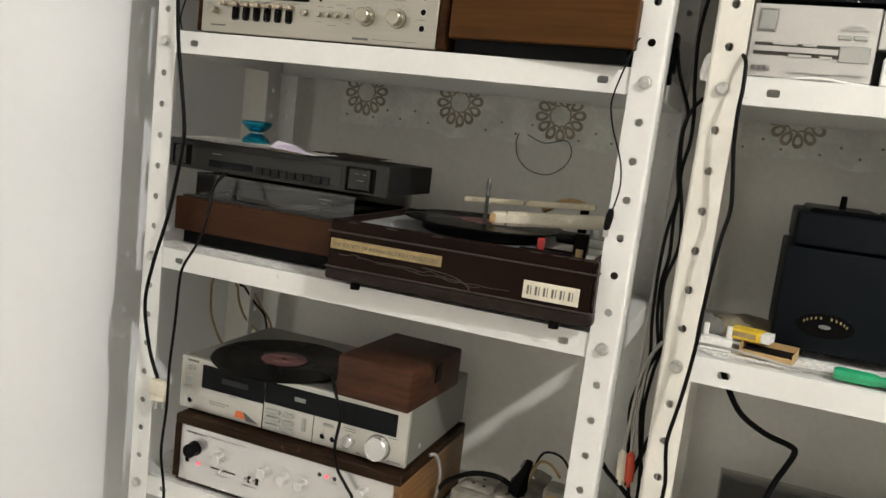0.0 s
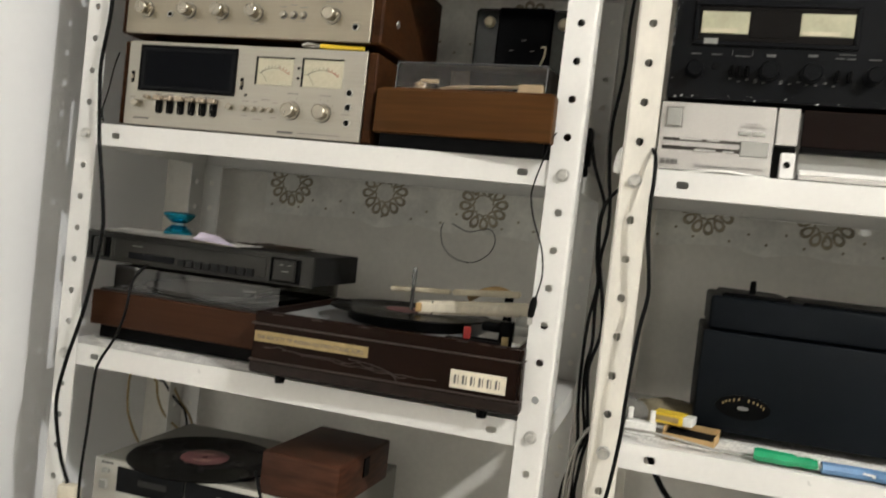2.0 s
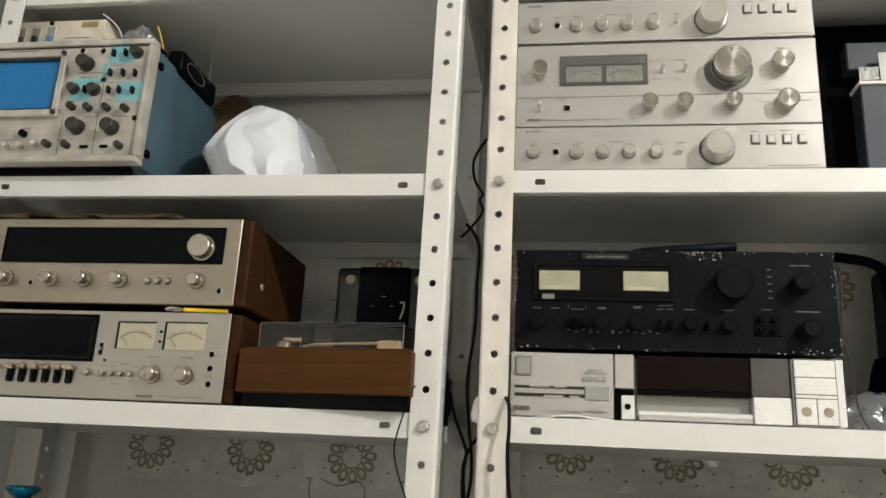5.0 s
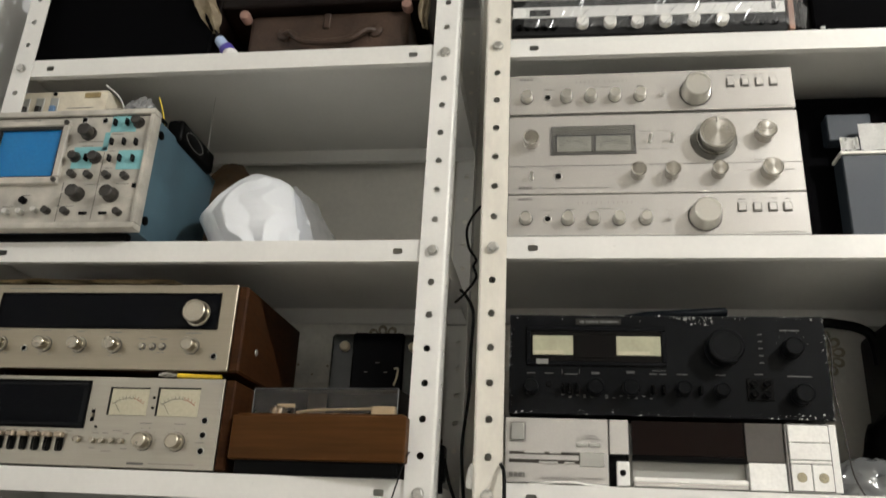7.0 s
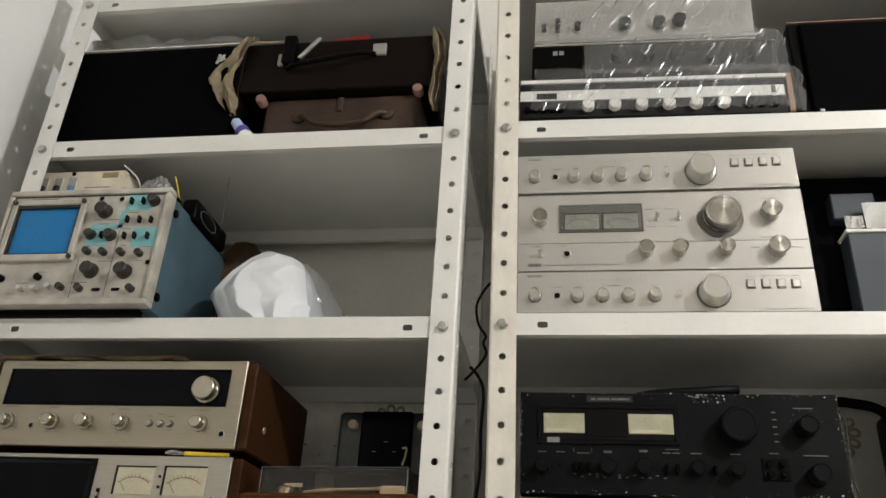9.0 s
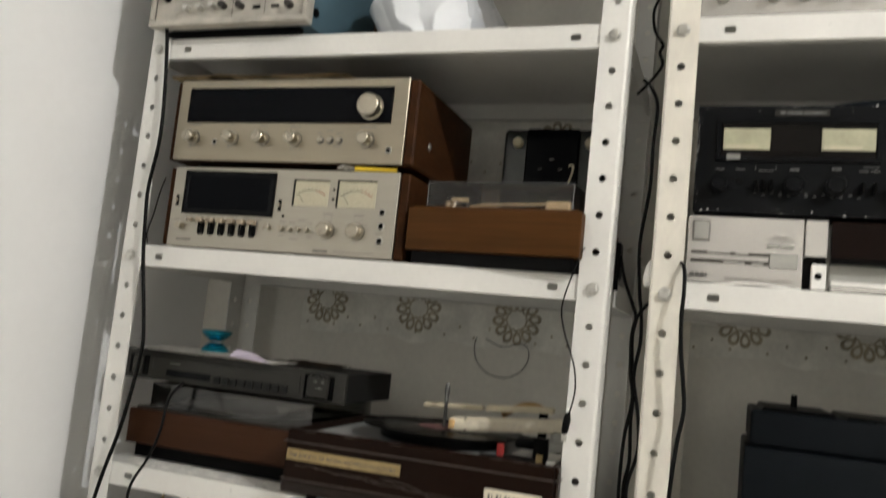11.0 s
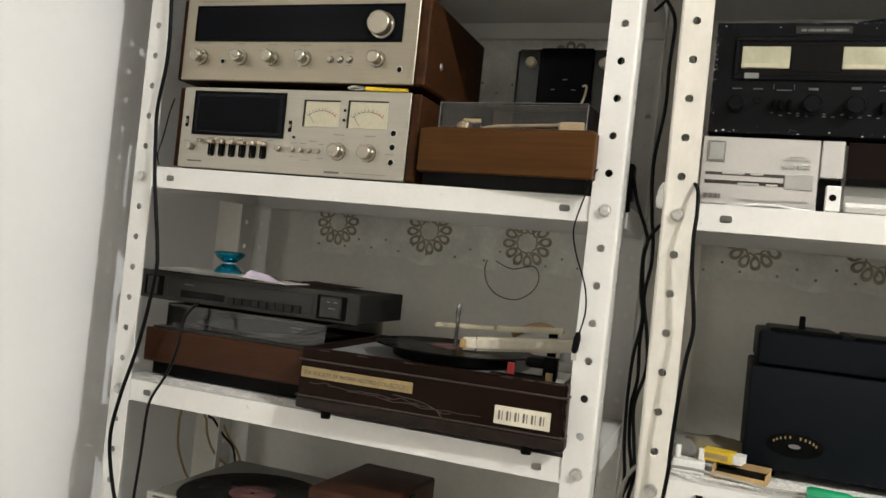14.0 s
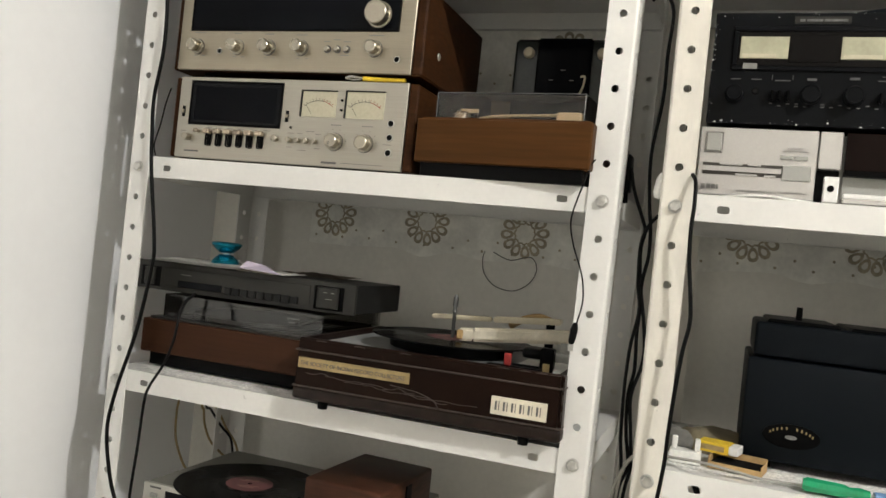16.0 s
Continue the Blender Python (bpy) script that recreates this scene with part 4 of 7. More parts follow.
rec2.matrix_world = pose(0.346, -0.034, V, 0, 0, 1.5) @ pose(PX, PY, 0.1100, 0, 0, 40)


def sloped_bar(name, mat, a, b, wide, tall, bev, label=""):
    """A straight bar from a to b, wide across and tall upright."""
    a, b = Vector(a), Vector(b)
    side = (b - a).cross(Vector((0, 0, 1))).normalized() * wide / 2
    bm = bmesh.new()
    vs = [bm.verts.new(p + side * s + Vector((0, 0, h))) for p in (a, b) for s in (-1, 1) for h in (-tall / 2, tall / 2)]
    for q in ((0, 1, 3, 2), (4, 6, 7, 5), (0, 4, 5, 1), (2, 3, 7, 6), (1, 5, 7, 3), (0, 2, 6, 4)):
        bm.faces.new([vs[i] for i in q])
    bmesh.ops.recalc_face_normals(bm, faces=bm.faces)
    bmesh.ops.bevel(bm, geom=bm.edges[:], offset=bev, segments=2, affect="EDGES")
    return part(name, bm, mat, vic, label)


sloped_bar("tone_arm", M_IVORY, (0.222, 0.136, 0.1235), (0.378, 0.172, 0.1365), 0.020, 0.021, 0.004, "thick ivory tone arm")
sloped_bar("arm_head", M_IVORY, (0.202, 0.131, 0.1225), (0.226, 0.137, 0.1235), 0.024, 0.019, 0.003)
box(vic, "cartridge", M_BROWNCARD, 0.2035, 0.213, 0.1165, 0.121, 0.116, 0.130, 0.0015, "tan pickup cartridge")
bm = bmesh.new()
add_box(bm, 0.340, 0.384, 0.150, 0.200, 0.0905, 0.112, 0.004, 2)
add_lathe(bm, [(0, 0.111), (0.014, 0.111), (0.014, 0.126), (0, 0.126)], (0.362, 0.172, 0), (0, 0, 1), 16)
part("arm_pivot", bm, M_GREYSIL, vic, "pale grey arm pivot block")
sloped_bar("record_overarm", M_CREAM, (0.140, 0.186, 0.1405), (0.238, 0.190, 0.1460), 0.016, 0.0075, 0.002, "flat cream changer arm")
sloped_bar("overarm_sleeve", M_CREAM, (0.242, 0.190, 0.1465), (0.348, 0.192, 0.1550), 0.019, 0.0095, 0.002, "thicker end of the changer arm")
bm = bmesh.new()
add_tube(bm, [(0.262, 0.214, 0.137), (0.285, 0.214, 0.151), (0.310, 0.214, 0.157), (0.335, 0.212, 0.150)], 0.0055, 8)
part("rear_bow", bm, M_BROWNCARD, vic, "tan bowed spring piece")
bm = bmesh.new()
add_lathe(bm, [(0, 0.09), (0.007, 0.09), (0.007, 0.151), (0, 0.151)], (0.330, 0.200, 0), (0, 0, 1), 12)
part("overarm_post", bm, M_BLACK, vic)
box(vic, "arm_rest", M_BLACK, 0.345, 0.364, 0.056, 0.074, 0.0905, 0.126, 0.002)
box(vic, "rest_clip", M_GOLD, 0.350, 0.360, 0.0545, 0.0562, 0.092, 0.105, 0.0008, "brass clip")
bm = bmesh.new()
add_box(bm, 0.318, 0.346, 0.062, 0.110, 0.1085, 0.122, 0.004, 2)
part("rest_shield", bm, M_BLACK, vic)
bm = bmesh.new()
add_box(bm, 0.275, 0.352, 0.030, 0.046, 0.0905, 0.0985, 0.002)
add_box(bm, 0.300, 0.348, 0.046, 0.056, 0.0905, 0.1005, 0.002)
part("speed_lever", bm, M_BLACK, vic)
box(vic, "start_lever", M_RED, 0.3005, 0.3105, 0.030, 0.036, 0.0985, 0.1155, 0.0015, "red lever")
box(vic, "control_plate", M_WHITE, 0.310, 0.378, 0.062, 0.145, 0.0906, 0.098, 0.002, "pale grey raised plate")

# ---- left rack, shelf with the tape deck and receiver ----
S2 = top(3)
td = thing("tape_deck", "aluminium cassette deck with two needle meters in a walnut case", "cassette deck", 0.0594, 0.008, S2, group="stacked hi-fi units")
td.scale = (0.98, 0.98, 0.98)
case(td, M_WOOD, 0.424, 0.27, 0.136, 0.004, 0.006, x0=-0.013)
box(td, "front_panel", M_ALU, 0.001, 0.410, 0, 0.007, 0.003, 0.1365, 0.001)
window(td, 0.026, 0.195, 0.060, 0.128, M_GLOSS, M_BLACK, name="cassette_window")
bm = bmesh.new()
for a in ((0.027, 0.194, 0.121, 0.127), (0.027, 0.194, 0.061, 0.066), (0.027, 0.034, 0.066, 0.121), (0.187, 0.194, 0.066, 0.121)):
    add_box(bm, a[0], a[1], -0.0020, 0.001, a[2], a[3], 0.0004)
part("window_rim", bm, M_SMOKE, td, "dark glossy rim of the cassette door")
meter(td, 0.233, 0.293, 0.079, 0.119), meter(td, 0.310, 0.374, 0.079, 0.120)
for k in range(6):
    kx = 0.066 + 0.0196 * k
    bm = bmesh.new()
    add_box(bm, kx - 0.0054, kx + 0.0054, -0.0008, 0.001, 0.0235, 0.046, 0.004, 3)
    sl = part("key_slot", bm, M_DARK, td)
    box(td, "lever_key", M_AMBER, kx - 0.0066, kx + 0.0066, -0.012, -0.001, 0.0435, 0.0510, 0.0015)
box(td, "lever_key", M_AMBER, 0.0415, 0.0495, -0.012, -0.001, 0.0445, 0.0500, 0.0015)
knob(td, M_CHAMP, 0.026, 0.037, 0.0058, 0.012), knob(td, M_CHAMP, 0.192, 0.042, 0.005, 0.008)
for k in range(4):
    knob(td, M_CHAMP, 0.217 + 0.015 * k, 0.041, 0.0042, 0.008, name="push_button", seg=12)
for kx in (0.296, 0.347):
    knob(td, M_CHAMP, kx, 0.042, 0.0108, 0.018, skirt=0.0025, gap=0.0034)
for kz in (0.074, 0.053, 0.030):
    jack(td, 0.387, kz, 0.0056)
for kx, kz in ((0.012, 0.079), (0.208, 0.078)):
    box(td, "slide_switch", M_DARK, kx - 0.003, kx + 0.003, -0.0008, 0.001, kz - 0.009, kz + 0.009, 0.0005)
    box(td, "slide_knob", M_CHAMP, kx - 0.002, kx + 0.002, -0.006, 0, kz - 0.003, kz + 0.003, 0.0005)
for kx, kz in ((0.302, 0.106), (0.302, 0.091), (0.217, 0.061)):
    knob(td, M_DARK, kx, kz, 0.002, 0.002, name="lamp", seg=8)
bars(td, M_INK, [(0.276, 0.0095, 0.026, 0.0032), (0.31, 0.010, 0.07, 0.001), (0.02, 0.0145, 0.028, 0.0025), (0.287, 0.068, 0.018, 0.0012), (0.340, 0.068, 0.018, 0.0012), (0.212, 0.052, 0.012, 0.001), (0.229, 0.052, 0.010, 0.001), (0.245, 0.056, 0.014, 0.001), (0.262, 0.052, 0.010, 0.001), (0.212, 0.030, 0.010, 0.001), (0.232, 0.026, 0.016, 0.001), (0.262, 0.030, 0.010, 0.001), (0.058, 0.0535, 0.012, 0.001), (0.080, 0.0535, 0.010, 0.001), (0.1, 0.0535, 0.01, 0.001), (0.12, 0.0535, 0.012, 0.001), (0.142, 0.0535, 0.014, 0.001), (0.168, 0.0535, 0.012, 0.001), (0.010, 0.047, 0.01, 0.001), (0.377, 0.042, 0.014, 0.001)] + [(0.278 + 0.018 * math.cos(a) + 0.018, 0.044 + 0.018 * math.sin(a), 0.0012, 0.0012) for a in (0, 0.6, 1.2, 1.9, 2.5, 3.1)] + [(0.347 + 0.018 * math.cos(a), 0.044 + 0.018 * math.sin(a), 0.0012, 0.0012) for a in (0, 0.6, 1.2, 1.9, 2.5, 3.1)])

rx = thing("stereo_receiver", "champagne-faced stereo receiver in a walnut case on the tape deck", "receiver", 0.0515, 0.005, S2 + 0.1350, group="stacked hi-fi units")
rx.scale = (0.98, 0.98, 0.98)
case(rx, M_WOOD, 0.434, 0.275, 0.146, 0.010, 0.006, 0.003, x0=-0.013)
box(rx, "front_panel", M_ALU_WARM, 0.0, 0.419, 0, 0.007, 0.010, 0.147, 0.0012)
window(rx, 0.0235, 0.392, 0.076, 0.130, M_GLOSS, M_BLACK, name="tuning_dial")
knob(rx, M_CHAMP, 0.360, 0.099, 0.0180, 0.020, skirt=0.0022, name="tuning_knob", seg=32)
for kx in (0.037, 0.113, 0.171, 0.230, 0.357):
    knob(rx, M_CHAMP, kx, 0.0475, 0.0098, 0.020, skirt=0.0022, gap=0.0032)
jack(rx, 0.080, 0.041, 0.0048), jack(rx, 0.395, 0.032, 0.0052)
for kx in (0.277, 0.294, 0.310):
    knob(rx, M_CHAMP, kx, 0.046, 0.0040, 0.006, gap=0.0022, name="push_button", seg=12)
bars(rx, M_INK, [(0.028, 0.071, 0.022, 0.0012), (0.105, 0.070, 0.014, 0.0012), (0.163, 0.069, 0.016, 0.0012), (0.220, 0.068, 0.02, 0.0012), (0.345, 0.068, 0.026, 0.0012), (0.270, 0.058, 0.011, 0.001), (0.287, 0.061, 0.011, 0.001), (0.304, 0.058, 0.012, 0.001), (0.300, 0.037, 0.014, 0.001), (0.03, 0.033, 0.006, 0.001), (0.046, 0.033, 0.006, 0.001), (0.106, 0.032, 0.006, 0.001), (0.122, 0.032, 0.006, 0.001), (0.165, 0.031, 0.005, 0.001), (0.180, 0.031, 0.005, 0.001), (0.224, 0.031, 0.005, 0.001), (0.240, 0.031, 0.005, 0.001), (0.03, 0.139, 0.10, 0.0012)])
bm = bmesh.new()
add_lathe(bm, [(0, 0.0012), (0.005, 0.001), (0.006, 0)], (0.434, 0.07, 0.055), (1, 0, 0), 12)
part("side_screw", bm, M_STEEL, rx)

# folded newspaper on the receiver
M_OLDNEWS = surf("yellowed_newsprint", (0.40, 0.32, 0.205), 0.85, grain=(260, 0.30), stain=(30, 0.35))
nw = thing("newspaper", "yellowed folded newspaper lying on the receiver", "newspaper", 0.036, 0.005, S2 + 0.1350 + 0.1445)
for k in range(4):
    bm = bmesh.new()
    n = 14
    g = [[bm.verts.new((0.33 * a / n - 0.004 * k, 0.24 * b / n - 0.008 + 0.003 * k, 0.001 + 0.0022 * k + 0.0032 * max(0, noise.noise((a * 0.35, b * 0.5, k * 3.0))))) for b in range(n + 1)] for a in range(n + 1)]
    for a in range(n):
        for b in range(n):
            bm.faces.new((g[a][b], g[a + 1][b], g[a + 1][b + 1], g[a][b + 1]))
    bmesh.ops.solidify(bm, geom=bm.faces[:], thickness=0.0008)
    part("sheet", bm, M_OLDNEWS, nw)

yl = thing("tweezers", "metal tool with a yellow sleeve lying on the tape deck", "tool", 0.357, 0.010, S2 + 0.1342)
bm = bmesh.new()
add_tube(bm, [(0.028, 0, 0.004), (0.06, 0.004, 0.004), (0.094, 0.006, 0.004)], 0.0034)
part("sleeve", bm, M_YELLOW, yl)
bm = bmesh.new()
add_tube(bm, [(0.0, -0.002, 0.004), (0.012, -0.004, 0.006), (0.030, 0, 0.004)], 0.0022)
add_tube(bm, [(0.0, -0.002, 0.004), (0.012, 0.002, 0.003), (0.030, 0, 0.004)], 0.0022)
part("tip", bm, M_CHROME, yl)

# small record player with a clear lid
t2 = thing("small_record_player", "small record player with a teak plinth and clear lid", "record player", 0.481, 0.004, S2 - 0.0066, -5)
t2.scale = (0.925, 0.95, 0.95)
box(t2, "base", M_BLACK, 0.010, 0.270, 0.006, 0.230, 0.007, 0.030)
box(t2, "plinth", M_WOOD_LT, 0, 0.280, 0, 0.240, 0.028, 0.094, 0.002)
box(t2, "deck_plate", M_WOOD_LT, 0.006, 0.274, 0.006, 0.234, 0.094, 0.097)
# Pale hazy strips stand in for reflections along the lid's edges.
for q in ((0.025, 0.262, 0.0128, 0.0138, 0.1355, 0.1362), (0.025, 0.0258, 0.0128, 0.0138, 0.0976, 0.1354), (0.2609, 0.262, 0.0128, 0.0138, 0.0976, 0.1349)):
    box(t2, "lid_edge", M_WRAPH, *q, 0.0002, "bright moulded edge of the lid")
shell(t2, "lid", M_CLEAR, 0.025, 0.262, 0.014, 0.2285, 0.0975, 0.136, 0.0025, "clear plastic lid")
bm = bmesh.new()
add_lathe(bm, [(0, 0.097), (0.082, 0.097), (0.084, 0.104), (0, 0.104)], (0.125, 0.125, 0), (0, 0, 1), 40)
part("platter", bm, M_TUNER, t2)
bm = bmesh.new()
add_lathe(bm, [(0, 0.097), (0.014, 0.097), (0.014, 0.110), (0.010, 0.113), (0, 0.113)], (0.055, 0.045, 0), (0, 0, 1), 20)
part("speed_knob", bm, M_CHROME, t2)
bm = bmesh.new()
add_tube(bm, [(0.075, 0.070, 0.1085), (0.11, 0.062, 0.1110), (0.21, 0.046, 0.1110)], 0.0022)
part("tone_arm", bm, M_CREAM, t2)
box(t2, "head_shell", M_CREAM, 0.214, 0.252, 0.03, 0.05, 0.098, 0.113, 0.002)
box(t2, "arm_rest", M_CREAM, 0.048, 0.078, 0.052, 0.056, 0.1135, 0.1195, 0.0008)
box(t2, "rest_post", M_TUNER, 0.074, 0.078, 0.052, 0.056, 0.0970, 0.1136, 0.0005)

# black wall unit behind it
bk = thing("black_loudspeaker", "black box with two pale round feet against the wall", "loudspeaker", 0.545, 0.245, S2)
box(bk, "body", M_WING, -0.002, 0.175, 0.012, 0.056, 0, 0.271, 0.005)
box(bk, "centre_block", M_GLOSS, 0.040, 0.132, 0.002, 0.014, 0.0, 0.270, 0.003)
for kx in (0.024, 0.149):
    bm = bmesh.new()
    add_lathe(bm, [(0.0095, 0), (0.0095, 0.006), (0.007, 0.010), (0, 0.011)], (kx, 0.012, 0.246), seg=20)
    part("button_foot", bm, M_CREAM, bk)
bars(bk, M_INKW, [(0.064, 0.199, 0.007, 0.0013), (0.099, 0.199, 0.007, 0.0013), (0.083, 0.216, 0.008, 0.0015)], 0.002)
bm = bmesh.new()
add_tube(bm, [(0.118, -0.001, 0.205), (0.125, -0.003, 0.204), (0.124, -0.003, 0.190), (0.119, -0.001, 0.176)], 0.0018)
part("wire_hook", bm, M_CREAM, bk, "pale wire hook")

# ---- left rack, oscilloscope shelf ----
S3 = top(4)
osc = thing("oscilloscope", "old bench oscilloscope with a blue screen and blue metal case", "oscilloscope", -0.008, -0.022, S3)
box(osc, "case", M_OSC, 0.004, 0.290, 0.016, 0.272, 0.014, 0.222, 0.004, "dull blue metal case", 2)
bm = bmesh.new()
for a in ((0, 0.297, 0.216, 0.226), (0, 0.297, 0.012, 0.022), (0, 0.008, 0.022, 0.216), (0.289, 0.297, 0.022, 0.216)):
    add_box(bm, a[0], a[1], -0.006, 0.018, a[2], a[3], 0.002, 2)
part("bezel", bm, M_OSCP, osc)
bm = bmesh.new()
for a in ((0.0075, 0.2895, 0.2145, 0.2162), (0.0075, 0.2895, 0.0218, 0.0232), (0.0078, 0.0092, 0.0232, 0.2145), (0.2878, 0.2892, 0.0232, 0.2145)):
    add_box(bm, a[0], a[1], -0.0012, 0.001, a[2], a[3])
part("bezel_gap", bm, M_KNOBG, osc, "grimy gap round the panel")
box(osc, "front_panel", M_OSCP, 0.007, 0.290, 0.0, 0.016, 0.020, 0.218, 0.0005)
sc = box(osc, "screen", M_CRT, 0.024, 0.137, -0.001, 0.008, 0.104, 0.194, 0.003, "blue phosphor screen")
# Dark bars stand in for the shadow a sunken screen would hold.
bm = bmesh.new()
for a in ((0.022, 0.139, 0.1905, 0.196), (0.022, 0.0255, 0.102, 0.1905), (0.1365, 0.139, 0.102, 0.1905), (0.0255, 0.1365, 0.102, 0.104)):
    add_box(bm, a[0], a[1], -0.006, 0.0, a[2], a[3], 0.0004)
part("screen_recess_shade", bm, M_TUNER, sc, "dark bars for the shadow inside the screen surround")
bm = bmesh.new()
for a in ((0.012, 0.150, 0.196, 0.206), (0.012, 0.150, 0.090, 0.102), (0.012, 0.022, 0.102, 0.196), (0.139, 0.150, 0.102, 0.196)):
    add_box(bm, a[0], a[1], -0.008, 0.002, a[2], a[3], 0.0015)
part("screen_surround", bm, M_OSCP, osc)
for cx, cz in ((0.017, 0.201), (0.145, 0.201), (0.017, 0.096), (0.145, 0.096)):
    knob(osc, M_KNOBG, cx, cz, 0.0042, 0.004, -0.008, name="corner_screw", seg=10)
for a in ((0.221, 0.265, 0.185, 0.2165), (0.213, 0.222, 0.1515, 0.1845), (0.164, 0.2215, 0.1505, 0.158), (0.164, 0.200, 0.119, 0.1500), (0.2435, 0.2895, 0.116, 0.1505)):
    box(osc, "colour_field", M_OSCT, a[0], a[1], -0.0008, 0.001, a[2], a[3], 0, "turquoise printed field")
for cx, cz in ((0.171, 0.209), (0.208, 0.207)):
    jack(osc, cx, cz, 0.0058)
for cx, cz, r, l in ((0.184, 0.183, 0.0110, 0.020), (0.269, 0.201, 0.0080, 0.016), (0.205, 0.137, 0.0085, 0.014), (0.169, 0.139, 0.0075, 0.014), (0.187, 0.072, 0.0110, 0.020), (0.246, 0.070, 0.0110, 0.020)):
    knob(osc, M_KNOBG, cx, cz, r, l, skirt=0.002, mark=M_INKW)
for cx, cz in ((0.172, 0.107), (0.201, 0.105), (0.233, 0.104), (0.142, 0.043), (0.175, 0.041), (0.265, 0.039), (0.122, 0.044), (0.097, 0.041), (0.073, 0.041), (0.265, 0.102)):
    knob(osc, M_KNOBG if cx > 0.13 else M_STEEL, cx, cz, 0.0060 if cx > 0.13 else 0.0045, 0.012, seg=16)
for cx, cz in ((0.096, 0.062), (0.030, 0.060)):
    knob(osc, M_BLACK, cx, cz, 0.006, 0.008, seg=14)
for cx, cz in ((0.229, 0.201), (0.250, 0.201), (0.229, 0.166), (0.251, 0.165), (0.272, 0.164), (0.190, 0.137), (0.231, 0.135), (0.249, 0.135), (0.272, 0.134)):
    box(osc, "lever_switch", M_BLACK, cx - 0.0022, cx + 0.0022, -0.009, 0, cz - 0.006, cz + 0.006, 0.0012)
for cx in (0.204, 0.238):
    box(osc, "slide_switch", M_BLACK, cx - 0.007, cx + 0.007, -0.003, 0, 0.0365, 0.0415, 0.001)
box(osc, "power_button", M_BLACK, 0.279, 0.285, -0.003, 0, 0.083, 0.090, 0.0005)
bars(osc, M_INK, [(0.04, 0.211, 0.05, 0.0012), (0.162, 0.200, 0.02, 0.001), (0.176, 0.160, 0.02, 0.001), (0.16, 0.118, 0.012, 0.001), (0.225, 0.119, 0.012, 0.001), (0.225, 0.181, 0.02, 0.001), (0.225, 0.150, 0.012, 0.001), (0.195, 0.090, 0.028, 0.001), (0.25, 0.090, 0.022, 0.001), (0.09, 0.072, 0.016, 0.001), (0.06, 0.052, 0.02, 0.001), (0.155, 0.052, 0.03, 0.001), (0.218, 0.088, 0.0008, 0.12), (0.158, 0.06, 0.0008, 0.07), (0.168, 0.168, 0.045, 0.0012)], 0.0)
box(osc, "tilt_bar", M_BLACK, 0.02, 0.275, 0.02, 0.034, 0, 0.014, 0.003)
box(osc, "rear_foot", M_BLACK, 0.02, 0.275, 0.235, 0.25, 0, 0.014, 0.003)
st = box(osc, "carrying_strap", M_BLACK, 0.268, 0.300, 0.085, 0.225, 0.214, 0.258, 0.008, "black padded carrying strap", 3)
box(osc, "strap_end", M_BLACK, 0.195, 0.286, 0.006, 0.060, 0.2262, 0.2345, 0.003, "flat end of the black strap", 2)
bm = bmesh.new()
ring0 = [(0.3012, 0.135 + 0.034 * math.cos(k * math.tau / 20), 0.234 + 0.013 * math.sin(k * math.tau / 20)) for k in range(21)]
add_tube(bm, ring0, 0.0006, 5, 2)
part("emblem", bm, M_INKW, st)
for cz in (0.196, 0.040):
    bm = bmesh.new()
    add_lathe(bm, [(0.0075, 0), (0.0075, 0.003), (0, 0.004)], (0.290, 0.035, cz), (1, 0, 0), 12)
    part("case_screw", bm, M_BLACK, osc)

mm = thing("bench_meter", "yellowed ivory bench meter standing on the oscilloscope", "meter", -0.016, 0.03, S3 + 0.226)
box(mm, "case", M_IVORY, 0, 0.174, 0, 0.15, 0, 0.076, 0.004, seg=2)
for k, c in enumerate((M_TUNER, M_TUNER, M_BLUEP)):
    b = box(mm, "switch_plate", M_GREYSIL, 0.010 + 0.028 * k, 0.026 + 0.028 * k, -0.0012, 0.002, 0.026, 0.062, 0.0006)
    box(mm, "rocker", c, 0.013 + 0.028 * k, 0.023 + 0.028 * k, -0.006, 0, 0.030, 0.044, 0.001)
box(mm, "rating_plate", M_GOLD, 0.130, 0.160, -0.001, 0.001, 0.060, 0.070, 0)
bars(mm, M_INK, [(0.10, 0.040, 0.05, 0.0014), (0.10, 0.034, 0.04, 0.0014)])
box(mm, "knob_stub", M_BLACK, 0.070, 0.076, -0.004, 0, 0.066, 0.072, 0.0005)


def crumple(name, mat, parent, cx, cy, cz, sx, sy, sz, amp, freq, seed, flat=True, label="", level=5):
    """A crumpled lump: a sphere pushed in and out by folded noise."""
    bm = bmesh.new()
    bmesh.ops.create_icosphere(bm, subdivisions=level, radius=1)
    for v in bm.verts:
        d = v.co.normalized()
        k = 1.0
        for o, w in ((1, 1.0), (2.3, 0.55), (4.9, 0.25)):
            k += amp * w * (1 - 2 * abs(noise.noise(d * freq * o + Vector((seed, seed * 2, 0)))))
        v.co = Vector((d.x * sx * k, d.y * sy * k, d.z * sz * k))
        if flat and v.co.z < -sz * 0.55:
            v.co.z = -sz * 0.55
    bmesh.ops.translate(bm, verts=bm.verts, vec=(cx, cy, cz + (sz * 0.55 if flat else 0)))
    return part(name, bm, mat, parent, label, sharp=0.9)


pb = thing("plastic_bag", "crumpled white plastic carrier bag on the shelf", "bag", 0.424, 0.13, S3)
pb.scale = (1.07, 1, 1.03)
def along(z, table):
    """A value between the rows of a short table of (height, value)."""
    for (a, p), (b, q) in zip(table, table[1:]):
        if z <= b:
            return p + (q - p) * (z - a) / (b - a)
    return table[-1][1]


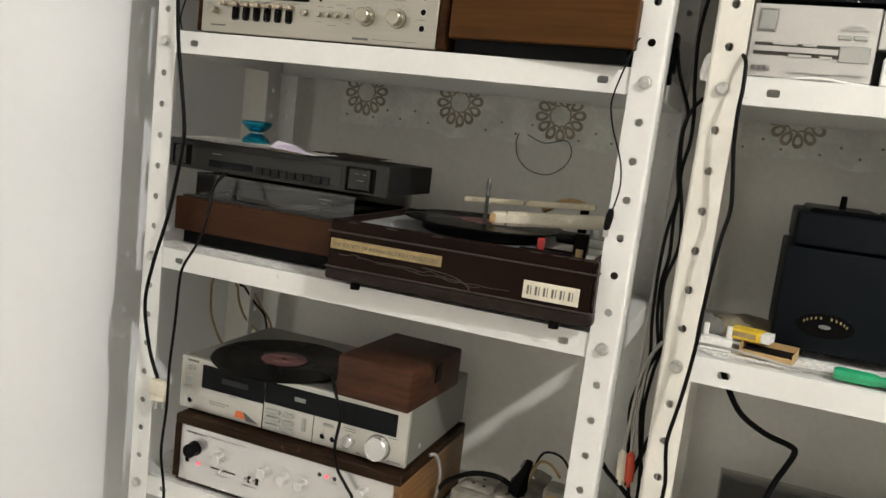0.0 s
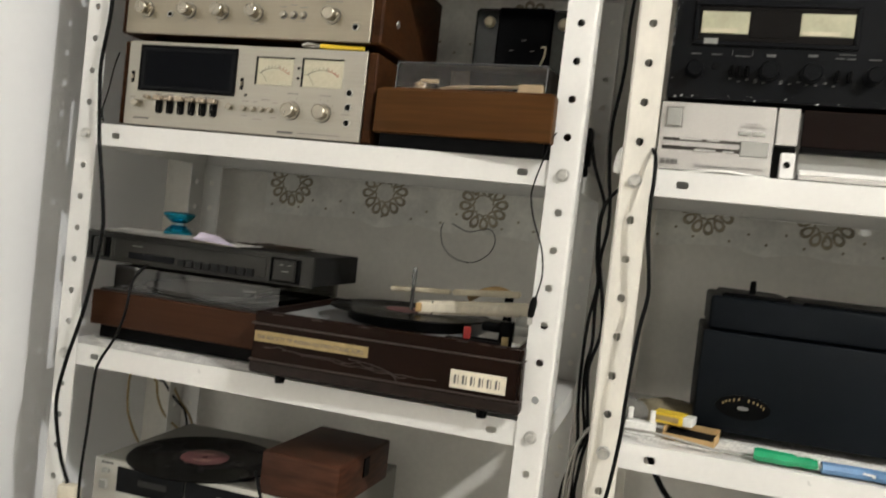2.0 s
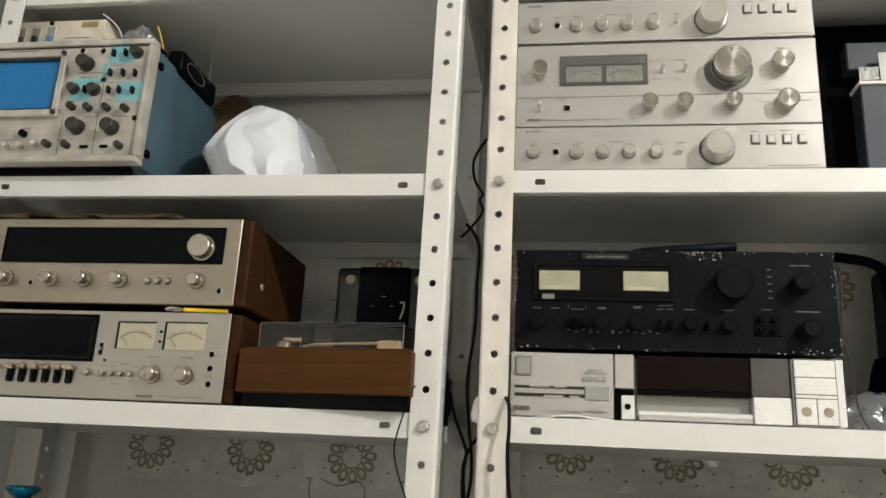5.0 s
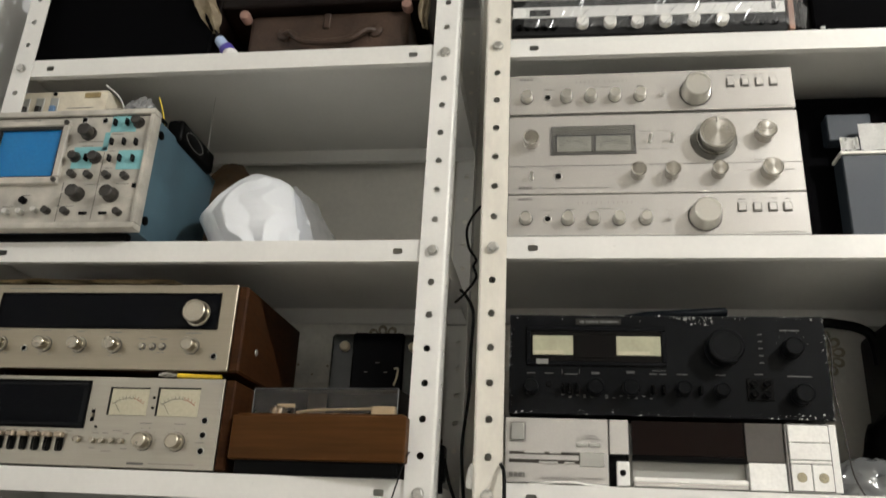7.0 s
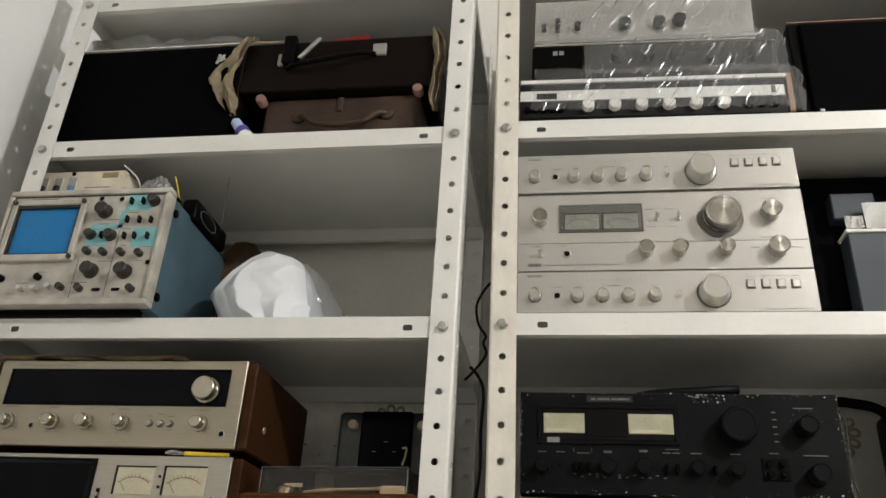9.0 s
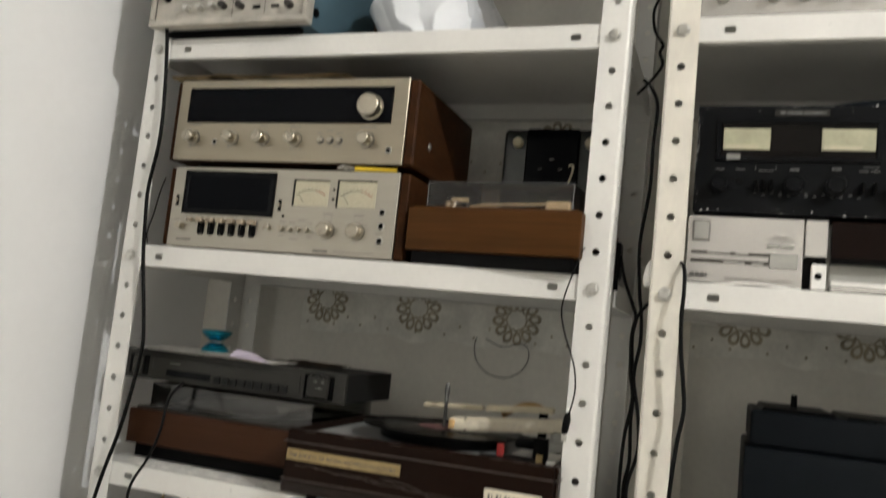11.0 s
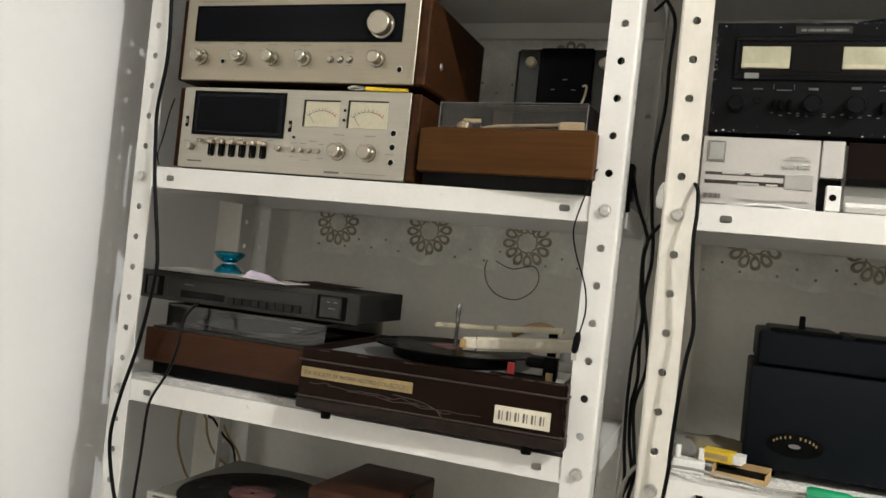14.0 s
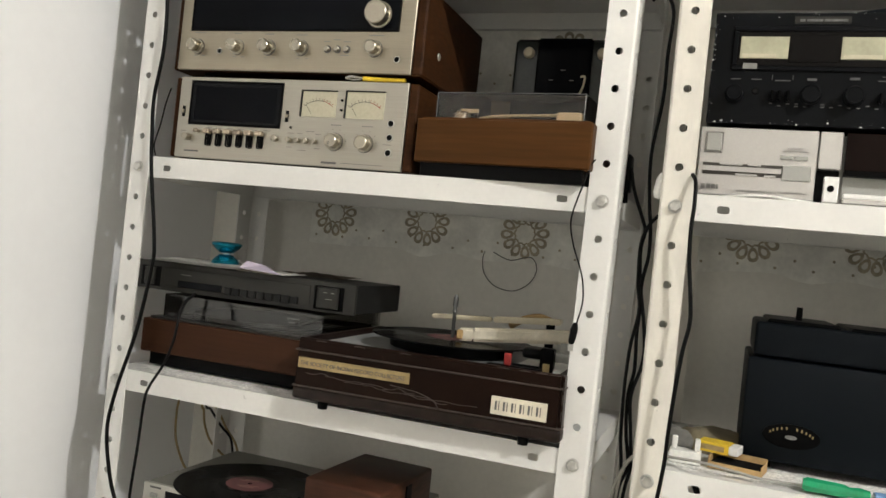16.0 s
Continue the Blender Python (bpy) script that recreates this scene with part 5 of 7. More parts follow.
def creased(an, z, seed):
    """How far a gathered film stands out at an angle: flat facets between sharp folds."""
    warp = 0.55 * noise.noise((an * 0.6, z * 11, seed)) + 0.25 * noise.noise((an * 1.7, z * 23, seed + 4))
    u = (an + warp) * 11 / math.tau
    off = u - math.floor(u) - 0.5
    return 1 / math.cos(off * math.tau / 11) * (1 + 0.20 * (abs(off) - 0.25) * min(1.0, (0.175 - z) * 12))


bm = bmesh.new()
NB, NZ = 200, 72
LEFT = ((0.0, -0.050), (0.040, -0.070), (0.080, -0.093), (0.112, -0.072), (0.142, -0.042), (0.156, -0.024), (0.166, -0.012))
RIGHT = ((0.0, 0.108), (0.040, 0.101), (0.090, 0.086), (0.130, 0.068), (0.150, 0.052), (0.160, 0.024), (0.166, 0.004))
rings = []
for j in range(NZ + 1):
    z = 0.166 * (j / NZ) ** 0.9
    xl, xr = along(z, LEFT), along(z, RIGHT)
    deep = 0.080 * math.sqrt(max(0.0, 1 - (z / 0.167) ** 2.6)) + 0.002
    row = []
    for k in range(NB):
        an = math.tau * k / NB
        c = creased(an, z, 2.0)
        x = (xl + xr) / 2 + (xr - xl) / 2 * math.cos(an) * (0.94 + 0.06 * c)
        y = deep * math.sin(an) * c
        p = Vector((x, y, z)) * 21
        fine = abs(noise.noise(p * 0.8 + Vector((0, 0, 5))))
        y += 0.007 * (fine - 0.25) * (-1 if y < 0 else 1)
        row.append(bm.verts.new((x, y, max(0.0, z + (0.010 * noise.noise(p * 0.35) + 0.004 * (0.3 - fine)) * min(1.0, z * 25)))))
    rings.append(row)
for p, q in zip(rings, rings[1:]):
    for k in range(NB):
        bm.faces.new((p[k], p[(k + 1) % NB], q[(k + 1) % NB], q[k]))
bm.faces.new(rings[0][::-1])
bm.faces.new(rings[-1])
part("bag", bm, M_BAG, pb, sharp=0.8)
# a fold of the mouth lies on the shelf's edge
loose_sheet(pb, -0.040, -0.112, 0.001, 0.075, 0.050, 4, M_BAG, 0.28, 17, "bag_mouth", "folded mouth of the bag")
bm = bmesh.new()
n = 18
g = []
for a in range(n + 1):
    row = []
    for b in range(n + 1):
        u, v = a / n, b / n
        edge = Vector((0.062 + 0.036 * (1 - v), -0.022 - 0.030 * (1 - v), 0.142 * v))
        tip = Vector((0.190 - 0.098 * v, 0.005 + 0.02 * v, 0.125 * v ** 1.5))
        c = edge.lerp(tip, u)
        crease = abs(noise.noise((a * 0.42, b * 0.30, 3.0))) - 0.5 * abs(noise.noise((a * 0.9, b * 0.8, 8.0)))
        row.append(bm.verts.new((c.x + 0.004 * noise.noise((a * 0.7, b * 0.7, 4)), c.y - 0.024 * crease * u, max(0.001, c.z + 0.006 * u * noise.noise((a * 0.5, b * 0.6, 6))))))
    g.append(row)
for a in range(n):
    for b in range(n):
        bm.faces.new((g[a][b], g[a + 1][b], g[a + 1][b + 1], g[a][b + 1]))
part("loose_end", bm, M_FILM, pb, "clear thin loose end", sharp=0.3)

cl = thing("clear_wrapper", "small crumpled clear wrapper on the oscilloscope", "wrapper", 0.228, 0.022, S3 + 0.226)
crumple("film", M_WRAPH, cl, 0.004, 0, 0, 0.021, 0.016, 0.026, 0.30, 1.9, 5, level=5)
cable("bare_wire", "stiff white wire end on the oscilloscope", [(0.208, 0.020, S3 + 0.240), (0.194, 0.012, S3 + 0.272), (0.166, 0.008, S3 + 0.296)], 0.0011, M_WHITE)
cable("bare_wire", "short yellow wire end on the oscilloscope", [(0.276, 0.03, S3 + 0.226), (0.270, 0.025, S3 + 0.252), (0.262, 0.02, S3 + 0.276)], 0.0012, M_YELLOW)
cable("thin_string", "thin pale string hanging behind the oscilloscope", [(0.322, 0.11, S3 + 0.215), (0.320, 0.11, S3 + 0.27), (0.319, 0.11, S3 + 0.33)], 0.0004, M_GREYSIL)
br = thing("brown_cloth", "crumpled brown cloth behind the oscilloscope", "cloth", 0.305, 0.255, S3)
crumple("cloth", surf("rust_cloth", (0.06, 0.035, 0.016), 0.9, stain=(25, 0.4)), br, 0.0, 0, 0, 0.070, 0.03, 0.158, 0.09, 1.5, 8, level=5)

# ---- left rack, top shelf in view ----
S4 = top(5)
sp = thing("loudspeaker", "black cloth-fronted loudspeaker lying on its side", "loudspeaker", -0.012, 0.028, S4)
box(sp, "cabinet", M_LEATHER2, 0, 0.352, 0.006, 0.265, 0, 0.236, 0.002)
box(sp, "grille_cloth", M_SPEAKER, 0.004, 0.348, -0.002, 0.008, 0.003, 0.229, 0.004, "black grille cloth")
box(sp, "top_edge", M_PAPER, 0.0, 0.352, 0.002, 0.012, 0.2362, 0.2385, 0.0005, "pale worn top edge")
bm = bmesh.new()
for k in range(14):
    px, pz = 0.303 + 0.014 * noise.noise((k * 1.7, 1.3, 2.6)), 0.190 + 0.024 * noise.noise((k * 1.3, 5.4, 7.1))
    add_box(bm, px, px + 0.006, -0.0034, -0.0015, pz, pz + 0.005, 0.0008)
part("torn_patch", bm, M_CHIP, sp, "torn pale patch")

sheet = thing("plastic_sheet", "crumpled clear plastic sheet lying on the loudspeaker", "plastic sheet", -0.006, 0.034, S4 + 0.2385)
bm = bmesh.new()
nx, ny = 60, 14
g = []
for a in range(nx + 1):
    s = a / nx
    crest = 0.045 + 0.060 * abs(noise.noise((s * 2.6, 1.3, 11))) + 0.010 * noise.noise((s * 9, 2, 5))
    row = []
    for b in range(ny + 1):
        t = b / ny
        lift = math.sin(min(t * 1.5, 1) * math.pi / 2) * (1 - 0.35 * max(0, t - 0.66) / 0.34)
        fold = 0.010 * (1 - 2 * math.sqrt(0.003 + noise.noise((s * 6 + t * 1.2, t * 1.5, 3)) ** 2))
        row.append(bm.verts.new((0.345 * s + 0.006 * noise.noise((s * 7, t * 2, 8)), 0.004 + 0.075 * t ** 1.6 + fold * (t > 0.1), 0.002 + crest * lift + 0.004 * noise.noise((s * 14, t * 4, 6)) * t)))
    g.append(row)
for a in range(nx):
    for b in range(ny):
        bm.faces.new((g[a][b], g[a + 1][b], g[a + 1][b + 1], g[a][b + 1]))
part("film", bm, M_SHEET, sheet, sharp=0.8).visible_shadow = False

lc = thing("leather_case", "worn brown leather case with a moulded handle, under a dark bag", "case", 0.392, 0.05, S4)
box(lc, "body", M_LEATHER, 0, 0.296, 0, 0.235, 0, 0.112, 0.010, seg=3)
bm = bmesh.new()
add_tube(bm, [(0.070, -0.002, 0.066), (0.085, -0.012, 0.062), (0.105, -0.016, 0.044), (0.148, -0.017, 0.036), (0.195, -0.016, 0.042), (0.222, -0.012, 0.062), (0.236, -0.002, 0.066)], 0.0062, 10)
part("handle", bm, M_LEATHER, lc)
for px in (0.070, 0.236):
    bm = bmesh.new()
    add_lathe(bm, [(0.014, 0), (0.013, 0.005), (0.008, 0.008), (0, 0.008)], (px, 0.001, 0.067), seg=16)
    part("handle_mount", bm, M_LEATHER, lc)
box(lc, "centre_tab", M_LEATHER, 0.140, 0.152, -0.0035, 0.002, 0.076, 0.108, 0.0016)
db = thing("dark_bag", "dark brown leather bag with steel locks and a torn linen lining", "bag", 0.338, 0.030, S4 + 0.118)
box(db, "body", M_LEATHER2, 0, 0.374, 0.004, 0.245, 0, 0.118, 0.006, seg=3)
for px, pz in ((0.072, 0.058), (0.256, 0.071)):
    box(db, "lock_plate", M_GREYSIL, px, px + 0.026, -0.0025, 0.005, pz, pz + 0.026, 0.0012, "bright steel lock plate")
bm = bmesh.new()
add_tube(bm, [(0.092, 0.002, 0.052), (0.110, -0.012, 0.048), (0.150, -0.016, 0.051), (0.205, -0.016, 0.060), (0.245, -0.012, 0.068), (0.262, 0.002, 0.074)], 0.0048, 8)
part("handle", bm, M_BLACK, db, "thin black strap handle")
bm = bmesh.new()
q = [Vector((0.113, -0.010, 0.068)), Vector((0.150, -0.014, 0.110)), Vector((0.158, -0.014, 0.108)), Vector((0.121, -0.010, 0.064))]
f0 = [bm.verts.new(c) for c in q]
f1 = [bm.verts.new(c + Vector((0, 0.005, 0))) for c in q]
bm.faces.new(f0), bm.faces.new(f1[::-1])
for k in range(4):
    bm.faces.new((f0[k], f1[k], f1[(k + 1) % 4], f0[(k + 1) % 4]))
bmesh.ops.bevel(bm, geom=bm.edges[:], offset=0.001, segments=1, affect="EDGES")
part("buckle_bar", bm, M_STEEL, db, "steel hasp standing up")
box(db, "strap", M_BLACK, 0.082, 0.106, -0.012, 0.004, 0.056, 0.122, 0.003)
bm = bmesh.new()
rim = [(0.088, 0.116), (0.120, 0.127), (0.158, 0.138), (0.196, 0.147), (0.236, 0.150), (0.240, 0.138), (0.256, 0.117)]
faces = [[bm.verts.new((x, y + 0.005 * noise.noise((x * 40, z * 40, 1)), z)) for x, z in rim] for y in (0.030, 0.042)]
bm.faces.new(faces[0]), bm.faces.new(faces[1][::-1])
for k in range(len(rim)):
    bm.faces.new((faces[0][k], faces[1][k], faces[1][(k + 1) % len(rim)], faces[0][(k + 1) % len(rim)]))
part("red_flap", bm, M_RED, db, "red cloth flap standing up behind the handle")
for k, pts in enumerate(([(0.012, 0.121, 0.012), (-0.001, 0.098, 0.020), (-0.014, 0.070, 0.030), (-0.029, 0.046, 0.042), (-0.032, 0.026, 0.040), (-0.022, 0.000, 0.034), (-0.008, -0.026, 0.030), (0.004, -0.056, 0.014)], [(0.372, 0.120, 0.010), (0.382, 0.095, 0.020), (0.388, 0.055, 0.022), (0.384, 0.010, 0.020), (0.380, -0.035, 0.016), (0.384, -0.070, 0.008)])):
    path = smooth_path([(a, 0, b) for a, b, _ in pts], 8)
    widths = smooth_path([(c * 1.2, 0, 0) for _, _, c in pts], 8)
    bm = bmesh.new()
    g = [[bm.verts.new((p.x + w.x * (a / 12 - 0.5) + 0.004 * noise.noise((a * 0.2, i * 0.15, 7)), -0.008 + 0.006 * math.sin(a * 0.85 + i * 0.10) + 0.010 * noise.noise((a * 0.35, i * 0.10, k * 5)), p.z + 0.004 * noise.noise((a * 0.5, i * 0.3, 2)))) for a in range(13)] for i, (p, w) in enumerate(zip(path, widths))]
    for p, q in zip(g, g[1:]):
        for a in range(12):
            bm.faces.new((p[a], p[a + 1], q[a + 1], q[a]))
    bmesh.ops.solidify(bm, geom=bm.faces[:], thickness=0.002)
    part("torn_lining", bm, M_LINING, db, "torn cream linen lining", sharp=1.5)
bm = bmesh.new()
add_tube(bm, [(0.004, 0.006, 0.116), (0.016, 0.004, 0.1205), (0.045, 0.004, 0.1195), (0.076, 0.004, 0.1190)], 0.0026, 6, 5)
part("lining_edge", bm, M_LINING, db, "pale lining showing along the top edge")
for px, pz in ((0.048, -0.014), (0.346, -0.006)):
    bm = bmesh.new()
    add_lathe(bm, [(0.009, -0.012), (0.0100, 0.004), (0.0085, 0.008), (0, 0.010)], (px, 0.012, pz), seg=18)
    part("rubber_foot", bm, M_FLESH, db, "pinkish rubber foot")
sb = thing("spray_bottle", "small purple and white spray bottle with a clear cap", "bottle", 0.374, 0.030, S4)
bm = bmesh.new()
add_lathe(bm, [(0, 0), (0.013, 0), (0.014, 0.003), (0.014, 0.018), (0.012, 0.022)], (0, 0, 0), (0, 0, 1), 20)
part("body", bm, M_WHITE, sb)
bm = bmesh.new()
add_lathe(bm, [(0.013, 0.0), (0.013, 0.014), (0.010, 0.017)], (-0.002, 0, 0.018), (-0.75, 0, 1), 20)
part("collar", bm, surf("violet_plastic", (0.07, 0.05, 0.32), 0.35), sb, "violet collar")
bm = bmesh.new()
add_lathe(bm, [(0.010, 0.0), (0.0095, 0.022), (0.006, 0.026), (0, 0.0265)], (-0.0115, 0, 0.030), (-0.75, 0, 1), 20)
part("cap", bm, surf("frosted_cap", (0.42, 0.52, 0.72), 0.3), sb, "frosted blue cap")

# ---- right rack, record cleaner shelf ----
ng = thing("record_cleaning_machine", "navy leatherette record cleaning machine with a lid", "record cleaner", 0.958, 0.092, V)
box(ng, "cabinet", M_NAVY, 0, 0.400, 0, 0.195, 0.013, 0.148, 0.004, seg=2)
bm = bmesh.new()
add_box(bm, 0.006, 0.394, 0.004, 0.190, 0.150, 0.196, 0.005, 3)
part("lid", bm, M_NAVY, ng)
bm = bmesh.new()
add_box(bm, 0.020, 0.110, 0.010, 0.180, 0.194, 0.201, 0.003)
add_box(bm, 0.122, 0.380, 0.010, 0.180, 0.194, 0.200, 0.003)
part("lid_top", bm, M_BLACK, ng)
bm = bmesh.new()
add_lathe(bm, [(0.0045, 0.198), (0.004, 0.216), (0.0035, 0.219), (0, 0.219)], (0.062, 0.06, 0), (0, 0, 1), 12)
part("lid_peg", bm, M_BLACK, ng)
for fx in (0.03, 0.37):
    for fy in (0.03, 0.165):
        bm = bmesh.new()
        add_lathe(bm, [(0, 0), (0.012, 0), (0.013, 0.014), (0, 0.014)], (fx, fy, 0), (0, 0, 1), 14)
        part("foot", bm, M_BLACK, ng)
bm = bmesh.new()
add_lathe(bm, [(0.035, 0.0), (0.035, 0.0012), (0.0335, 0.0014), (0, 0.0014)], (0, 0, 0), seg=36)
bmesh.ops.scale(bm, vec=(1, 1, 0.46), verts=bm.verts)
bmesh.ops.translate(bm, vec=(0.062, 0, 0.050), verts=bm.verts)
bd = part("badge", bm, M_BLACK, ng, "black oval brand badge, letters as gold bars")
bm = bmesh.new()
for k in range(11):
    if k == 5:
        continue
    an = math.radians(152 - 12.5 * k)
    px, pz = 0.062 + 0.0290 * math.cos(an), 0.0470 + 0.0135 * math.sin(an)
    add_box(bm, px - 0.0010, px + 0.0010, -0.0020, -0.0012, pz - 0.0017, pz + 0.0017)
tagged(part("badge_bars", bm, M_GOLD, bd), kind="stuff")
bm = bmesh.new()
add_lathe(bm, [(0.0075, 0.0016), (0.0075, 0.0010), (0, 0.0010)], (0, 0, 0), seg=20)
bmesh.ops.scale(bm, vec=(1, 1, 0.38), verts=bm.verts)
bmesh.ops.translate(bm, vec=(0.062, -0.0008, 0.049), verts=bm.verts)
part("badge_centre", bm, M_INKW, bd)

mt = thing("tan_card_tray", "torn open tan cardboard tray lying on newspaper", "cardboard tray", 0.921, 0.040, V + 0.003, -11)
mt.scale = (0.84, 0.9, 1)
bm = bmesh.new()
for a in ((0, 0.078, 0, 0.052, 0, 0.0012), (0, 0.078, 0, 0.0014, 0.0012, 0.008), (0, 0.078, 0.0506, 0.052, 0.0012, 0.016), (0, 0.0014, 0.0014, 0.0506, 0.0012, 0.015), (0.0766, 0.078, 0.0014, 0.0506, 0.0012, 0.013)):
    add_box(bm, *a)
part("tray", bm, M_BROWNCARD, mt)
box(mt, "dark_inside", M_DARK, 0.004, 0.074, 0.003, 0.048, 0.0013, 0.0085, 0.001)
yb = thing("matchbox", "yellow matchbox with a white drawer end, lying on a cardboard tray", "matchbox", 0.906, 0.062, V + 0.0185, -14)
yb.scale = (0.86, 0.86, 0.95)
box(yb, "sleeve", M_YELLOW, 0, 0.046, 0, 0.034, 0, 0.014, 0.0006)
box(yb, "drawer", M_WHITE, 0.0462, 0.060, 0.001, 0.033, 0.001, 0.013, 0.0006, "white drawer pushed out")
bars(yb, M_GOLD, [(0.004, 0.007, 0.036, 0.007)], 0.0, "striking_strip")
wp = thing("white_clips", "white plastic clips on the shelf", "clip", 0.872, 0.05, V + 0.002)
box(wp, "bar", M_WHITE, 0, 0.040, -0.012, 0.014, 0, 0.016, 0.001)
for px in (0.002, 0.031):
    box(wp, "peg", M_WHITE, px, px + 0.007, 0.0, 0.007, 0.0162, 0.032, 0.001)
np_ = thing("newspaper_lining", "grey newspaper lining the shelf", "newspaper", 0.86, 0.012, V)
for k, (x0, x1) in enumerate(((0.0, 0.26), (0.22, 0.72))):
    bm = bmesh.new()
    n = 24
    g = [[bm.verts.new((x0 + (x1 - x0) * a / n, 0.02 * noise.noise((a * 0.4, k, 0)) * (b == 0) + 0.25 * b / 6, 0.0006 + 0.0006 * k + 0.0022 * abs(noise.noise((a * 0.5, b * 0.7, k))))) for b in range(7)] for a in range(n + 1)]
    for a in range(n):
        for b in range(6):
            bm.faces.new((g[a][b], g[a + 1][b], g[a + 1][b + 1], g[a][b + 1]))
    part("sheet", bm, M_NEWS, np_)
nl = thing("newspaper_lining", "grey newspaper lining the shelf under a record player", "newspaper", 0.02, 0.012, V)
bm = bmesh.new()
n = 30
g = [[bm.verts.new((0.66 * a / n, -0.004 + 0.012 * noise.noise((a * 0.6, 4, 0)) * (b == 0) + 0.25 * b / 6, 0.0006 + 0.0018 * abs(noise.noise((a * 0.5, b * 0.7, 8))))) for b in range(7)] for a in range(n + 1)]
for a in range(n):
    for b in range(6):
        bm.faces.new((g[a][b], g[a + 1][b], g[a + 1][b + 1], g[a][b + 1]))
part("sheet", bm, M_NEWS, nl)
nz = thing("newspaper_lining", "grey newspaper lining the shelf under an amplifier", "newspaper", 0.02, 0.012, top(1))
bm = bmesh.new()
g = [[bm.verts.new((0.5 * a / n, -0.004 + 0.012 * noise.noise((a * 0.6, 9, 0)) * (b == 0) + 0.25 * b / 6, 0.0006 + 0.0018 * abs(noise.noise((a * 0.5, b * 0.7, 18))))) for b in range(7)] for a in range(n + 1)]
for a in range(n):
    for b in range(6):
        bm.faces.new((g[a][b], g[a + 1][b], g[a + 1][b + 1], g[a][b + 1]))
part("sheet", bm, M_NEWS, nz)
sd = thing("screwdriver", "screwdriver with a clear green handle on the shelf edge", "screwdriver", 1.030, 0.010, V + 0.010, -3)
bm = bmesh.new()
add_lathe(bm, [(0, 0), (0.007, 0.001), (0.009, 0.006), (0.0085, 0.045), (0.006, 0.052), (0.0075, 0.062), (0.006, 0.074), (0, 0.075)], (0, 0, 0), (1, 0, 0), 8)
part("handle", bm, M_GREEN, sd)
bm = bmesh.new()
add_tube(bm, [(0.072, 0, 0), (0.12, 0, 0), (0.16, 0, -0.003)], 0.0028)
part("blade", bm, M_STEEL, sd)
bs = thing("pliers_handle", "blue plastic handled tool on the shelf edge", "tool", 1.108, 0.004, V + 0.009)
bm = bmesh.new()
add_tube(bm, [(0, 0, 0), (0.05, 0.004, 0), (0.10, 0.0, 0), (0.14, 0.012, 0)], 0.0075)
part("grip", bm, M_BLUEP, bs)
cable("grey_wire", "grey wire lying along the shelf edge", [(0.872, 0.016, V + 0.012), (0.915, 0.012, V + 0.013), (0.955, 0.008, V + 0.010), (0.985, 0.012, V + 0.006), (1.03, 0.022, V + 0.005), (1.10, 0.04, V + 0.005)], 0.0019, M_CABLEG)

oc = thing("folded_cloth", "crumpled olive-brown cloth heaped behind the matchbox", "cloth", 0.925, 0.150, V + 0.002)
crumple("cloth", surf("olive_cloth", (0.20, 0.17, 0.11), 0.9, stain=(30, 0.25), bump=0.2, bump_scale=300), oc, 0, 0, 0, 0.045, 0.028, 0.020, 0.16, 1.7, 21, level=4)
gc = thing("folded_cloth", "small grey rag behind the white clips", "cloth", 0.872, 0.120, V + 0.002)
crumple("cloth", surf("grey_rag", (0.12, 0.115, 0.105), 0.9, stain=(30, 0.25)), gc, 0, 0, 0, 0.024, 0.020, 0.020, 0.16, 1.7, 27, level=4)

# ---- right rack, shelf with the black amplifier ----
ak = thing("tape_deck_unit", "silver hi-fi unit with a missing door under a black amplifier", "hi-fi unit", 0.872, 0.022, S2, group="stacked hi-fi units")
w = 0.434
case(ak, M_GREYSIL, w, 0.24, 0.090, 0.004, 0.02)
box(ak, "left_panel", M_SILVER, 0, 0.1395, -0.001, 0.022, 0.004, 0.091, 0.001)
box(ak, "strip_panel", M_SILVER, 0.1412, 0.167, -0.001, 0.022, 0.045, 0.091, 0.001)
box(ak, "open_recess", M_DARK, 0.1412, 0.167, 0.012, 0.022, 0.004, 0.044, 0)
box(ak, "bracket", M_WHITE, 0.150, 0.167, 0.002, 0.013, 0.004, 0.036, 0.001, "bare white bracket")
knob(ak, M_DARK, 0.158, 0.021, 0.0042, 0.001, 0.0018, name="bracket_hole", seg=14)
window(ak, 0.171, 0.318, 0.045, 0.091, M_REDWIN, None, 0.004)
box(ak, "dark_panel", surf("grey_brown_panel", (0.065, 0.057, 0.05), 0.4, stain=(20, 0.1)), 0.319, 0.367, 0.001, 0.022, 0.040, 0.091, 0.0008, "dull grey-brown panel")
box(ak, "tray_floor", M_SILVER, 0.172, 0.318, -0.001, 0.10, 0.004, 0.012, 0.001)
box(ak, "tray_sill", M_WHITE, 0.172, 0.318, -0.002, 0.004, 0.010, 0.016, 0.001)
box(ak, "recess_top", M_BLACK, 0.172, 0.318, 0.002, 0.02, 0.038, 0.045, 0.0006)
box(ak, "recess_back", M_GREYSIL, 0.172, 0.318, 0.016, 0.020, 0.016, 0.038, 0)
box(ak, "lower_panel", M_WHITE, 0.320, 0.367, -0.001, 0.022, 0.004, 0.039, 0.001)
box(ak, "end_panel", M_WHITE, 0.370, w, -0.002, 0.022, 0.004, 0.091, 0.001, "white end panel with stained buttons")
box(ak, "button_gap", M_INK, 0.3705, 0.4245, -0.0026, 0, 0.0045, 0.0905, 0)
